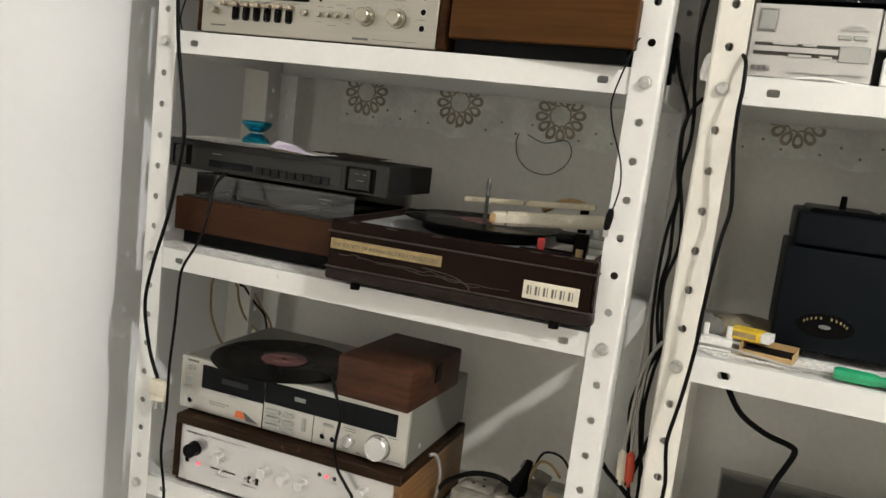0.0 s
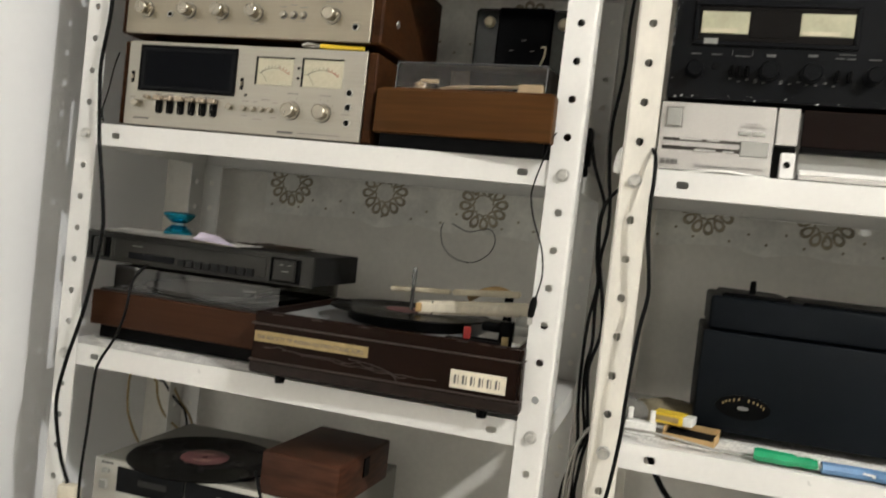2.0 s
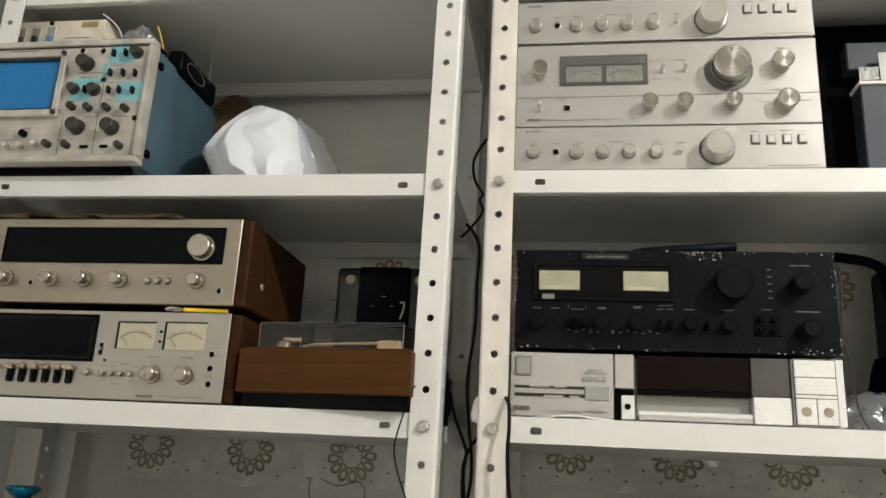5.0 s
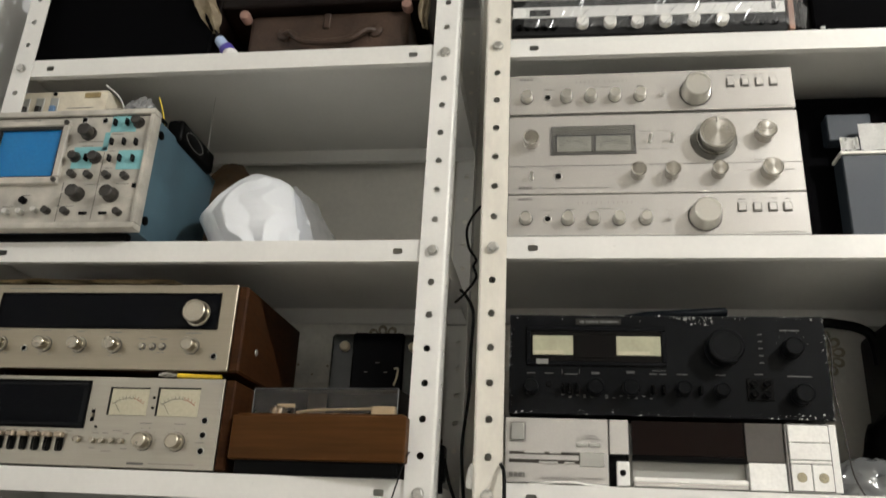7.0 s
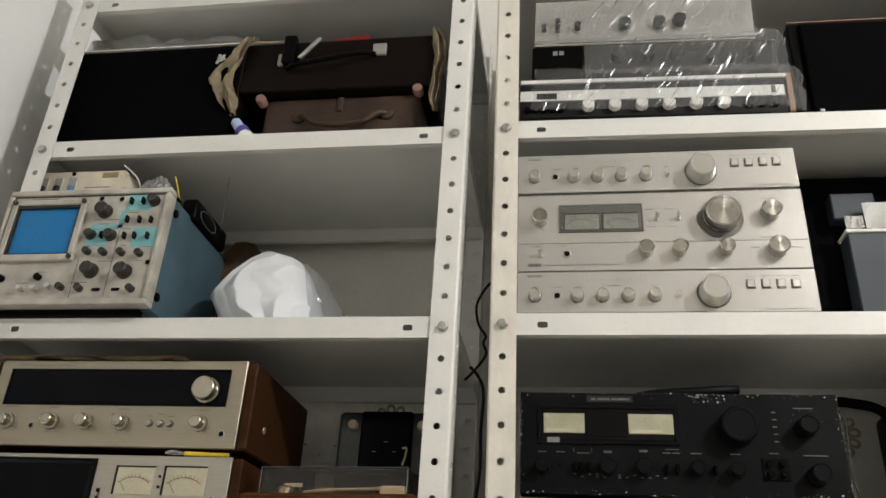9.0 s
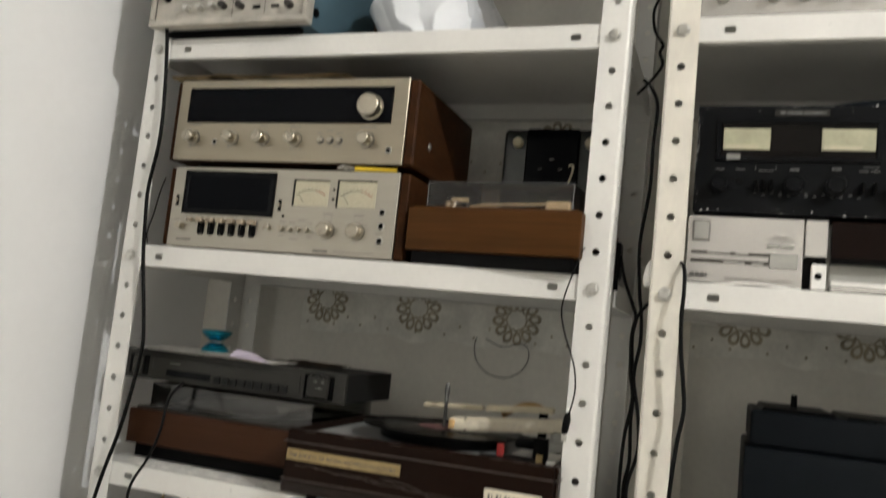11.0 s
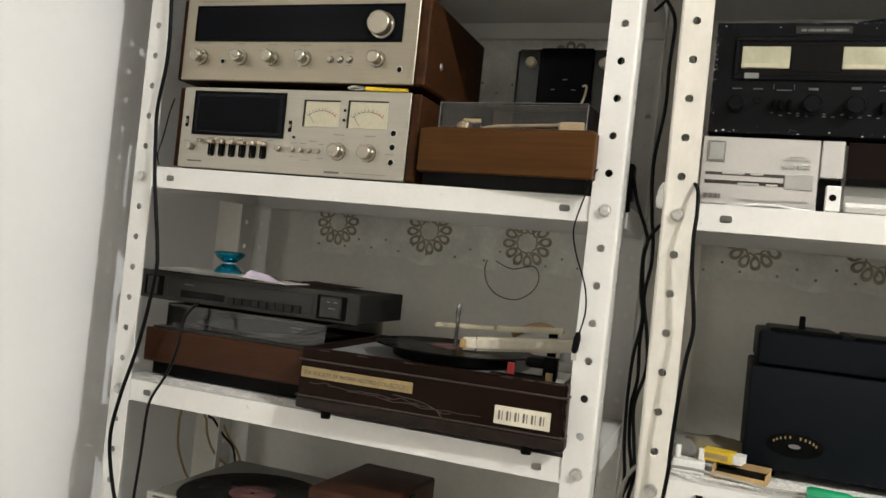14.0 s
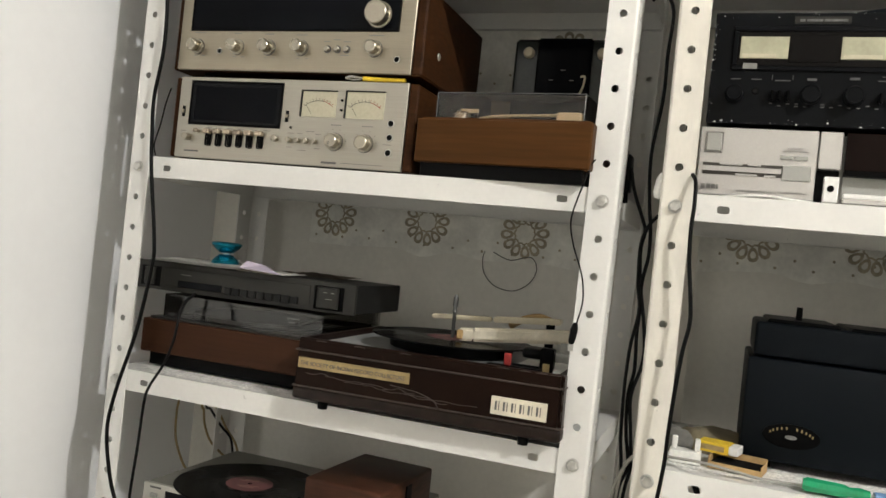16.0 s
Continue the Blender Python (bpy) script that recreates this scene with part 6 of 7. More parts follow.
for a in ((0.372, 0.423, 0.067, 0.089), (0.372, 0.423, 0.0445, 0.0660), (0.372, 0.423, 0.0395, 0.0435), (0.372, 0.397, 0.0055, 0.0385), (0.398, 0.423, 0.0055, 0.0385)):
    button(ak, M_WHITE, a[0], a[1], a[2], a[3], 0.003, -0.002)
bm = bmesh.new()
for px in (0.384, 0.411):
    add_lathe(bm, [(0.0065, 0.0003), (0, 0.0004)], (px, -0.005, 0.022), seg=12)
part("button_stain", bm, surf("olive_grime", (0.36, 0.32, 0.21), 0.6, grain=(400, 0.3), stain=(90, 0.3)), ak, "brown wear stain")
button(ak, M_GREYSIL, 0.008, 0.026, 0.060, 0.083, 0.003, -0.001, "power_button")
bm = bmesh.new()
e = 0.0012
for a in ((0.007 - e, 0.027 + e, 0.084, 0.084 + e), (0.007 - e, 0.027 + e, 0.059 - e, 0.059), (0.007 - e, 0.007, 0.059, 0.084), (0.027, 0.027 + e, 0.059, 0.084)):
    add_box(bm, a[0], a[1], -0.0022, 0, a[2], a[3])
part("button_frame", bm, M_INK, ak)
button(ak, M_GREYSIL, 0.097, 0.112, 0.053, 0.058, 0.003, -0.001), button(ak, M_GREYSIL, 0.114, 0.129, 0.053, 0.058, 0.003, -0.001)
box(ak, "slider_recess", M_KNOBG, 0.006, 0.101, -0.0018, 0, 0.030, 0.045, 0)
box(ak, "scale_strip", M_SILVER, 0.006, 0.100, -0.003, -0.001, 0.0345, 0.0410, 0.0003)
for a in ((0.026, 0.054), (0.060, 0.076)):
    button(ak, M_SILVER, a[0], a[1], 0.0425, 0.0455, 0.003, -0.001, "slider"), button(ak, M_SILVER, a[0] + 0.02, a[1] + 0.018, 0.0295, 0.0325, 0.003, -0.001, "slider")
button(ak, M_GREYSIL, 0.101, 0.134, 0.027, 0.046, 0.002, -0.001, "long_button")
bars(ak, M_INK, [(0.006, 0.014, 0.005, 0.006), (0.0125, 0.014, 0.005, 0.006), (0.0185, 0.014, 0.005, 0.006), (0.0245, 0.014, 0.0025, 0.006), (0.048, 0.011, 0.05, 0.0016), (0.102, 0.012, 0.028, 0.0016), (0.098, 0.064, 0.032, 0.001), (0.105, 0.068, 0.018, 0.001)] + [(0.010 + 0.008 * k, 0.038, 0.003, 0.0012) for k in range(10)], -0.0031)

M_INKDIM = surf("worn_print", (0.105, 0.104, 0.10), 0.6, stain=(200, 0.4))
sa = thing("integrated_amplifier", "chipped black amplifier with two pale meters and black knobs", "amplifier", 0.876, 0.020, S2 + 0.0925, group="stacked hi-fi units")
case(sa, M_BLACKP, 0.428, 0.265, 0.142, 0.004, 0.006)
box(sa, "front_panel", M_BLACKP, 0, 0.431, 0, 0.008, 0.004, 0.146, 0.001)
bm = bmesh.new()
for a in ((0.024, 0.218, 0.122, 0.128), (0.024, 0.218, 0.072, 0.078), (0.024, 0.030, 0.078, 0.122), (0.212, 0.218, 0.078, 0.122)):
    add_box(bm, a[0], a[1], -0.003, 0.001, a[2], a[3], 0.001)
part("meter_surround", bm, M_BLACKP, sa)
M_METERGLASS = surf("dark_meter_glass", (0.0055, 0.0048, 0.0046), 0.14, stain=(12, 0.2), spec=0.1, rvar=0.05)
window(sa, 0.030, 0.212, 0.078, 0.122, M_METERGLASS)
for x0, x1 in ((0.033, 0.090), (0.150, 0.211)):
    m = box(sa, "needle_meter", M_VUG, x0, x1, -0.0022, 0.001, 0.087, 0.115, 0.0004, "pale green meter card")
    bars(m, M_VU, [(x0 + 0.003, 0.0905, (x1 - x0) * 0.7, 0.005)], -0.0024, "scale_plate")
window(sa, 0.091, 0.149, 0.083, 0.117, M_METERGLASS, None, -0.0012)
knob(sa, M_BLACKP, 0.295, 0.098, 0.0240, 0.026, skirt=0.001, name="volume_knob", seg=36)
for kx, kz, r in ((0.384, 0.099, 0.0125), (0.391, 0.036, 0.0125), (0.031, 0.040, 0.010), (0.120, 0.041, 0.0115), (0.168, 0.041, 0.0115), (0.238, 0.041, 0.0095), (0.288, 0.040, 0.0095)):
    knob(sa, M_BLACKP, kx, kz, r, 0.024 if r > 0.012 else 0.018, skirt=0.001)
knob(sa, M_DARK, 0.056, 0.046, 0.0045, 0.0012, name="headphone_socket", seg=16)
for kx in (0.076, 0.084, 0.094, 0.198, 0.212, 0.261):
    box(sa, "lever_switch", M_BLACK, kx - 0.002, kx + 0.002, -0.010, 0, 0.033, 0.046, 0.001)
cs = box(sa, "connector_panel", M_DARK, 0.322, 0.357, -0.002, 0.001, 0.028, 0.058, 0.0008)
for kx in (0.331, 0.348):
    for kz in (0.036, 0.050):
        knob(cs, M_BLACK, kx, kz, 0.0045, 0.006, -0.002, name="terminal", seg=12)
bars(sa, M_INKW, [(0.038, 0.077, 0.017, 0.007)], -0.0032, "brand_bar")
bars(sa, M_INKDIM, [(0.100, 0.136, 0.006, 0.003), (0.108, 0.136, 0.018, 0.003), (0.128, 0.136, 0.026, 0.003)], -0.001, "name_tape_bars")
box(sa, "name_tape", M_TUNER, 0.094, 0.158, -0.0009, 0.001, 0.132, 0.141, 0, "dark embossed name tape")
bars(sa, M_INKDIM, [(0.056, 0.0755, 0.040, 0.002), (0.100, 0.0755, 0.014, 0.002), (0.025, 0.061, 0.012, 0.0012), (0.050, 0.061, 0.012, 0.0012), (0.078, 0.060, 0.018, 0.0012), (0.074, 0.064, 0.0008, 0.006), (0.098, 0.064, 0.0008, 0.006), (0.115, 0.062, 0.011, 0.003), (0.163, 0.064, 0.011, 0.003), (0.194, 0.062, 0.01, 0.0012), (0.207, 0.062, 0.01, 0.0012), (0.198, 0.067, 0.018, 0.0008), (0.231, 0.062, 0.014, 0.0012), (0.282, 0.062, 0.014, 0.0012), (0.333, 0.064, 0.012, 0.0012), (0.372, 0.126, 0.026, 0.0014), (0.376, 0.062, 0.032, 0.0014)] + [(0.342, 0.120 - 0.010 * k, 0.006, 0.0014) for k in range(5)] + [(0.073 + 0.01 * (k % 4) + 0.03 * (k // 4), 0.031 - 0.003 * (k % 2), 0.004, 0.0012) for k in range(16)] + [(0.386 + 0.021 * math.cos(a), 0.103 + 0.021 * math.sin(a), 0.001, 0.001) for a in (0.2, 0.7, 1.2, 1.9, 2.4, 2.9)])
bm = bmesh.new()
rnd = random.Random(4)
for k in range(420):
    side = k % 4
    u = rnd.random()
    if side == 0:
        px, pz = 0.431 * u, 0.1455 - rnd.random() ** 3 * 0.008
    elif side == 1:
        px, pz = 0.431 * u, 0.0045 + rnd.random() ** 3 * 0.008
    elif side == 2:
        off = 0.0005 + rnd.random() ** 3 * 0.006
        px, pz = (off if k % 8 < 4 else 0.431 - off), 0.005 + 0.14 * u
    else:
        px, pz = 0.235 + 0.05 * rnd.random(), 0.144 - rnd.random() ** 2 * 0.012
    r = 0.0002 + 0.0013 * rnd.random() ** 5
    bm.faces.new([bm.verts.new((px + r * rnd.uniform(0.5, 1.6) * math.cos(a), -0.0004, pz + r * rnd.uniform(0.5, 1.1) * math.sin(a))) for a in (0.2, 1.3, 2.4, 3.6, 4.6, 5.6)])
tagged(part("paint_chips", bm, M_CHIP, sa, "pale chips in the black paint"), kind="stuff")
cable("padded_cord", "dark blue padded cord lying on the black amplifier", [(1.02, 0.07, S2 + 0.242), (1.07, 0.05, S2 + 0.245), (1.13, 0.045, S2 + 0.248), (1.165, 0.05, S2 + 0.252), (1.185, 0.06, S2 + 0.256)], 0.0078, M_NAVY)
bx2 = thing("black_bag", "black padded bag with an arched strap, standing behind the amplifier", "bag", 1.456, 0.20, S2)
# Body made taller and deeper, out of view, to block a light leak.
box(bx2, "body", M_BLACK, 0, 0.140, -0.15, 0.12, 0, 0.285, 0.014, seg=3)
bm = bmesh.new()
add_tube(bm, [(-0.110, 0.05, 0.280), (-0.080, 0.04, 0.292), (-0.052, 0.04, 0.290), (-0.026, 0.04, 0.285), (-0.008, 0.04, 0.274), (0.000, 0.045, 0.255), (0.004, 0.05, 0.225)], 0.0085, 8)
part("strap", bm, M_BLACK, bx2, "thick black arched strap")
bx3 = thing("black_pouch", "small crumpled black pouch in the corner of the shelf", "pouch", 1.445, 0.185, S2)
crumple("pouch", M_BLACK, bx3, 0, 0, 0, 0.048, 0.032, 0.085, 0.12, 1.6, 33, level=4)
bx4 = thing("grey_plastic_bag", "crumpled dusty clear plastic bag beside the amplifier", "bag", 1.385, 0.150, S2)
crumple("bag", M_WRAPH, bx4, 0, 0, 0, 0.048, 0.034, 0.036, 0.20, 2.4, 41, level=4)
cable("thin_wire", "thin grey wire hanging beside the amplifier", [(1.304, 0.045, S2 + 0.238), (1.312, 0.03, S2 + 0.215), (1.316, 0.03, S2 + 0.195), (1.313, 0.03, S2 + 0.142), (1.319, 0.03, S2 + 0.085), (1.324, 0.03, S2 + 0.030), (1.335, 0.03, S2 + 0.003)], 0.0011, M_KNOBG)


# ---- right rack, shelf with the silver amplifiers ----
def slim_amplifier(z, label, dx=0.0):
    ob = thing("slim_amplifier", label, "amplifier", 0.8715 + dx, -0.002, z, group="silver amplifiers")
    case(ob, M_GREYSIL, 0.428, 0.25, 0.068, 0.003, 0.006)
    box(ob, "front_panel", M_SILVER, -0.001, 0.429, 0, 0.008, 0.003, 0.0695, 0.001)
    f = lambda u: 0.43 * (1.004 * u + 0.0075) - 0.001
    knob(ob, M_DECK, f(0.057), 0.0295, 0.0092, 0.013, name="power_knob", gap=0.0012, taper=0.9)
    jack(ob, f(0.132), 0.030, 0.0055)
    for u in (0.200, 0.287, 0.373, 0.461):
        knob(ob, M_DECK, f(u), 0.0285, 0.0092, 0.016, gap=0.0012, taper=0.88)
    knob(ob, M_SILVER, f(0.540), 0.030, 0.0038, 0.008, name="small_knob", seg=12)
    knob(ob, M_DECK, f(0.655), 0.0325, 0.0225, 0.026, gap=0.0020, name="volume_knob", seg=40, taper=0.86)
    for u in (0.777, 0.826, 0.875, 0.922):
        b = box(ob, "button_well", M_INK, f(u) - 0.0064, f(u) + 0.0064, -0.0008, 0.001, 0.0385, 0.0535, 0.0003)
        button(ob, M_SILVER, f(u) - 0.0052, f(u) + 0.0052, 0.040, 0.0520, 0.004)
    bars(ob, M_INK, [(f(0.030) + 0.0055 * k, 0.0625, 0.0045, 0.0034) for k in range(4)] + [(f(0.235 + 0.0155 * k), 0.0555, 0.0009, 0.0035) for k in range(6)] + [(f(0.338 + 0.0155 * k), 0.0555, 0.0009, 0.0035) for k in range(6)] + [(f(0.045), 0.044, 0.012, 0.001), (f(0.118), 0.044, 0.014, 0.001), (f(0.19), 0.045, 0.014, 0.001), (f(0.30), 0.046, 0.022, 0.001), (f(0.447), 0.046, 0.013, 0.001), (f(0.528), 0.043, 0.011, 0.001), (f(0.765), 0.059, 0.011, 0.001), (f(0.815), 0.059, 0.009, 0.001), (f(0.855), 0.060, 0.018, 0.001), (f(0.915), 0.059, 0.008, 0.001), (f(0.81), 0.007, 0.07, 0.001)])
    return ob


slim_amplifier(S3, "slim silver amplifier at the bottom of a stack of three")
slim_amplifier(S3 + 0.069 + 0.137, "slim silver amplifier at the top of a stack of three").scale = (1, 1, 1.06)
M_PANE = glass("hazy_pane", (0.90, 0.89, 0.86), 0.01, 0.12, 0.08)
ai = thing("meter_amplifier", "silver amplifier with two meters in the middle of a stack", "amplifier", 0.8715, -0.002, S3 + 0.0695, group="silver amplifiers")
case(ai, M_GREYSIL, 0.428, 0.27, 0.134, 0.003, 0.006)
box(ai, "front_panel", M_SILVER, -0.001, 0.429, 0, 0.008, 0.002, 0.135, 0.001)
box(ai, "groove", M_INK, -0.001, 0.429, -0.0004, 0.001, 0.0478, 0.0486, 0)
window(ai, 0.066, 0.190, 0.069, 0.113, M_METERWIN, M_INK, name="meter_window")
for x0 in (0.073, 0.132):
    m = meter(ai, x0, x0 + 0.052, 0.0715, 0.098, M_CARD, -0.0012, M_METERWIN)
box(ai, "window_pane", M_PANE, 0.066, 0.190, -0.0062, -0.0052, 0.069, 0.113, 0.0003, "hazy window pane").visible_shadow = False
knob(ai, M_CHROME, 0.0345, 0.089, 0.0120, 0.020), knob(ai, M_CHROME, 0.379, 0.094, 0.0145, 0.020)
bm = bmesh.new()
add_lathe(bm, [(0.0345, 0), (0.0340, 0.0006), (0.0330, 0.0003), (0.0290, 0.0002), (0, 0.0002)], (0.306, 0, 0.0865), seg=48)
part("knob_dish", bm, surf("dull_dish", (0.17, 0.168, 0.155), 0.4, metal=0.6, stain=(30, 0.1)), ai, "dull grey dish round the knob")
knob(ai, M_CHROME, 0.3075, 0.0875, 0.0258, 0.026, skirt=0.0006, name="volume_knob", seg=44, mark=M_INK)
for kx, r in ((0.193, 0.0112), (0.242, 0.0112), (0.309, 0.0112), (0.382, 0.0145)):
    knob(ai, M_CHROME, kx, 0.0325, r, 0.020)
for kx, kz in ((0.213, 0.087), (0.245, 0.087), (0.035, 0.028)):
    toggle(ai, kx, kz, M_STEEL)
jack(ai, 0.075, 0.030, 0.006)
bars(ai, M_INK, [(0.016 + 0.0052 * k, 0.0115, 0.0044, 0.0048) for k in range(4)] + [(0.042, 0.011, 0.11, 0.0012), (0.026, 0.113, 0.012, 0.001), (0.197, 0.105, 0.014, 0.001), (0.226, 0.105, 0.018, 0.001), (0.198, 0.075, 0.014, 0.001), (0.228, 0.075, 0.012, 0.001), (0.37, 0.120, 0.016, 0.001), (0.184, 0.050, 0.014, 0.001), (0.234, 0.050, 0.014, 0.001), (0.300, 0.050, 0.016, 0.001), (0.36, 0.053, 0.02, 0.001), (0.345, 0.036, 0.012, 0.001), (0.40, 0.036, 0.016, 0.001), (0.028, 0.058, 0.002, 0.002), (0.022, 0.044, 0.012, 0.001), (0.062, 0.044, 0.012, 0.001)])

# Black box added so that the shaded end of the shelf stays dark.
bc = thing("dark_end_filler", "large black box added to darken the end of the shelf", "cabinet", 1.312, 0.127, S3)
box(bc, "body", M_BLACK, 0, 0.285, 0.008, 0.225, 0, 0.306, 0.004, seg=2)
box(bc, "filler_front", M_SPEAKER, 0.006, 0.279, 0, 0.010, 0.006, 0.300, 0.003)
bf = thing("box_files", "blue-grey card box file with white papers sticking out", "box file", 1.382, 0.085, S3)
box(bf, "lower_box", M_BINDER, 0.005, 0.20, 0, 0.040, 0, 0.172, 0.002)
box(bf, "lid_edge", M_PAPER, 0.003, 0.20, -0.003, 0.040, 0.1725, 0.178, 0.001, "worn pale edge")
box(bf, "upper_box", M_BINDER, -0.006, 0.062, 0.012, 0.040, 0.204, 0.252, 0.002)
for a in ((0.004, 0.032, 0.178, 0.200), (0.034, 0.16, 0.178, 0.224)):
    bm = bmesh.new()
    n = 10
    g = [[bm.verts.new((a[0] + (a[1] - a[0]) * i / n, -0.004 + 0.006 * noise.noise((i * 0.5, j, 3)), a[2] + (a[3] - a[2]) * j / 4)) for j in range(5)] for i in range(n + 1)]
    for i in range(n):
        for j in range(4):
            bm.faces.new((g[i][j], g[i + 1][j], g[i + 1][j + 1], g[i][j + 1]))
    bmesh.ops.solidify(bm, geom=bm.faces[:], thickness=0.004)
    part("paper", bm, M_WHITE, bf, "white papers")
# The thin board behind the pocket is an added dark backdrop.
dk = thing("black_case", "black padded case with a thin black board as dark backdrop", "case", 1.308, 0.288, S3)
box(dk, "body", M_BLACK, 0, 0.27, 0, 0.012, 0, 0.30, 0.004, seg=2)
box(dk, "side_pocket", M_BLACK, 0.0, 0.062, -0.13, -0.001, 0, 0.285, 0.008, seg=2)

# ---- right rack, top shelf in view ----
def lean_more(ob):
    """The wrapped stack leans a little further than the shelf under it."""
    settle(ob), settle(ob)
    ob.matrix_world = Matrix.Translation((0, 0, -0.002)) @ ob.matrix_world


wr = thing("wrapped_receiver", "receiver with cream knobs and wooden end, wrapped in clear plastic", "receiver", 0.872, -0.004, S4, group="units wrapped in plastic")
box(wr, "case", M_GREYSIL, 0, 0.430, 0.006, 0.24, 0.014, 0.090, 0.001)
box(wr, "top_strip", M_WHITE, 0, 0.434, -0.003, 0.010, 0.083, 0.091, 0.001)
box(wr, "dial", M_TUNER2, 0, 0.430, 0, 0.008, 0.014, 0.083, 0.0006)
box(wr, "pale_band", M_WHITE, 0.0, 0.428, -0.002, 0.002, 0.047, 0.068, 0.0005)
box(wr, "dial_window", M_SMOKE, 0.028, 0.062, -0.003, 0.002, 0.050, 0.062, 0.0005)
box(wr, "emblem", M_INK, 0.408, 0.414, -0.003, 0, 0.052, 0.066, 0)
box(wr, "wooden_end", M_PINKWOOD, 0.432, 0.441, -0.003, 0.23, 0.014, 0.091, 0.001)
for k in range(6):
    knob(wr, M_PAPER, 0.114 + 0.0435 * k, 0.033, 0.0100, 0.012)
for k in range(5):
    knob(wr, M_BLACK, 0.012 + 0.014 * k, 0.028, 0.005, 0.006, skirt=0.001, name="small_button", seg=14)
for k in range(3):
    knob(wr, M_BLACK, 0.372 + 0.02 * k, 0.030, 0.0048, 0.006, skirt=0.001, name="small_button", seg=14)
bu = thing("wrapped_black_unit", "black hi-fi unit half wrapped in clear plastic", "hi-fi unit", 0.890, 0.010, S4 + 0.0915, group="units wrapped in plastic")
box(bu, "case", M_BLACKP, 0, 0.412, 0.004, 0.24, 0.002, 0.086, 0.001)
box(bu, "plain_panel", M_BLACK, 0, 0.088, -0.001, 0.005, 0.003, 0.085, 0.001)
box(bu, "front_panel", M_TUNER, 0.090, 0.411, 0, 0.005, 0.003, 0.085, 0.001)
for k in range(3):
    knob(bu, M_TUNER2, 0.148 + 0.050 * k, 0.056, 0.012, 0.018)
for k in range(3):
    knob(bu, M_TUNER2, 0.30 + 0.035 * k, 0.044, 0.007, 0.014)
bars(bu, M_INKW, [(0.036, 0.070, 0.008, 0.009), (0.047, 0.070, 0.008, 0.009), (0.038, 0.008, 0.01, 0.001), (0.066, 0.008, 0.01, 0.001), (0.26, 0.062, 0.03, 0.001)], -0.001)
su = thing("wrapped_silver_unit", "silver hi-fi unit wrapped in clear plastic on top of the stack", "hi-fi unit", 0.894, 0.012, S4 + 0.179, group="units wrapped in plastic")
box(su, "case", M_GREYSIL, 0, 0.376, 0.004, 0.24, 0.002, 0.104, 0.001)
box(su, "front_panel", M_SILVER, -0.001, 0.377, -0.001, 0.006, 0.002, 0.106, 0.001)
box(su, "bottom_trim", M_GREYSIL, -0.001, 0.377, -0.003, 0, 0.006, 0.014, 0.0005)
for k, (kx, kz, r) in enumerate(((0.158, 0.042, 0.011), (0.218, 0.042, 0.011), (0.252, 0.046, 0.012), (0.076, 0.040, 0.006), (0.040, 0.050, 0.005), (0.040, 0.036, 0.005), (0.016, 0.038, 0.005))):
    knob(su, M_TUNER, kx, kz, r, 0.014)
for kx in (0.302, 0.317, 0.332):
    jack(su, kx, 0.040, 0.0055)
for nm, lb, x0, x1, y0, z0, z1, sd_ in (("plastic_wrap", "crinkled clear plastic wrap over the receiver", 0.895, 1.33, -0.024, S4 + 0.014, S4 + 0.097, 1), ("plastic_wrap", "crinkled clear plastic wrap over the black unit", 0.980, 1.315, -0.016, S4 + 0.093, S4 + 0.176, 2), ("plastic_wrap", "crinkled clear plastic wrap over the silver unit", 0.898, 1.272, -0.012, S4 + 0.182, S4 + 0.285, 3)):
    ob = thing(nm, lb, "plastic wrap", x0, y0, z0, group="plastic wraps")
    bm = bmesh.new()
    rnd = random.Random(sd_)
    wide, high = x1 - x0, z1 - z0
    nx, nz = int(wide / 0.0030), 6
    lean = 0.62 if sd_ == 1 else 0.52
    g = []
    for a in range(nx + 1):
        row = []
        for b in range(nz + 1):
            s, t = a / nx, b / nz
            inner = 0 < a < nx
            x = wide * s + (lean * high * (t - 0.5) * 4 * s * (1 - s) + rnd.uniform(-0.0022, 0.0022) if inner else 0.005 * rnd.uniform(-1, 1))
            z = high * t + (rnd.uniform(-0.3, 0.3) * high / nz if 0 < b < nz else 0.003 * rnd.uniform(-1, 1))
            y = 0.005 * noise.noise((s * 6, t * 1.5, sd_ * 7)) + rnd.uniform(-0.0011, 0.0011) * (0.4 + 1.6 * abs(noise.noise((s * 5, t * 2, sd_)))) + 0.02 * max(0, s - 0.93) / 0.07
            row.append(bm.verts.new((x, y, z)))
        g.append(row)
    for a in range(nx):
        for b in range(nz):
            q = (g[a][b], g[a + 1][b], g[a + 1][b + 1], g[a][b + 1])
            bm.faces.new((q[0], q[1], q[2])), bm.faces.new((q[0], q[2], q[3]))
    lean_more(ob)
    part("film", bm, M_WRAP2 if sd_ == 2 else M_WRAP, ob, sharp=0.16).visible_shadow = False
tv = thing("black_loudspeaker_box", "large black cloth-fronted loudspeaker with a pale top edge", "loudspeaker", 1.335, 0.03, S4)
box(tv, "cabinet", M_BLACK, 0, 0.27, 0.008, 0.25, 0, 0.222, 0.002)
box(tv, "grille_cloth", M_SPEAKER, 0.018, 0.27, 0, 0.010, 0.004, 0.216, 0.003)
box(tv, "top_edge", M_FLESH, 0, 0.27, 0.004, 0.014, 0.2222, 0.2245, 0.0005, "pale worn top edge")
bm = bmesh.new()
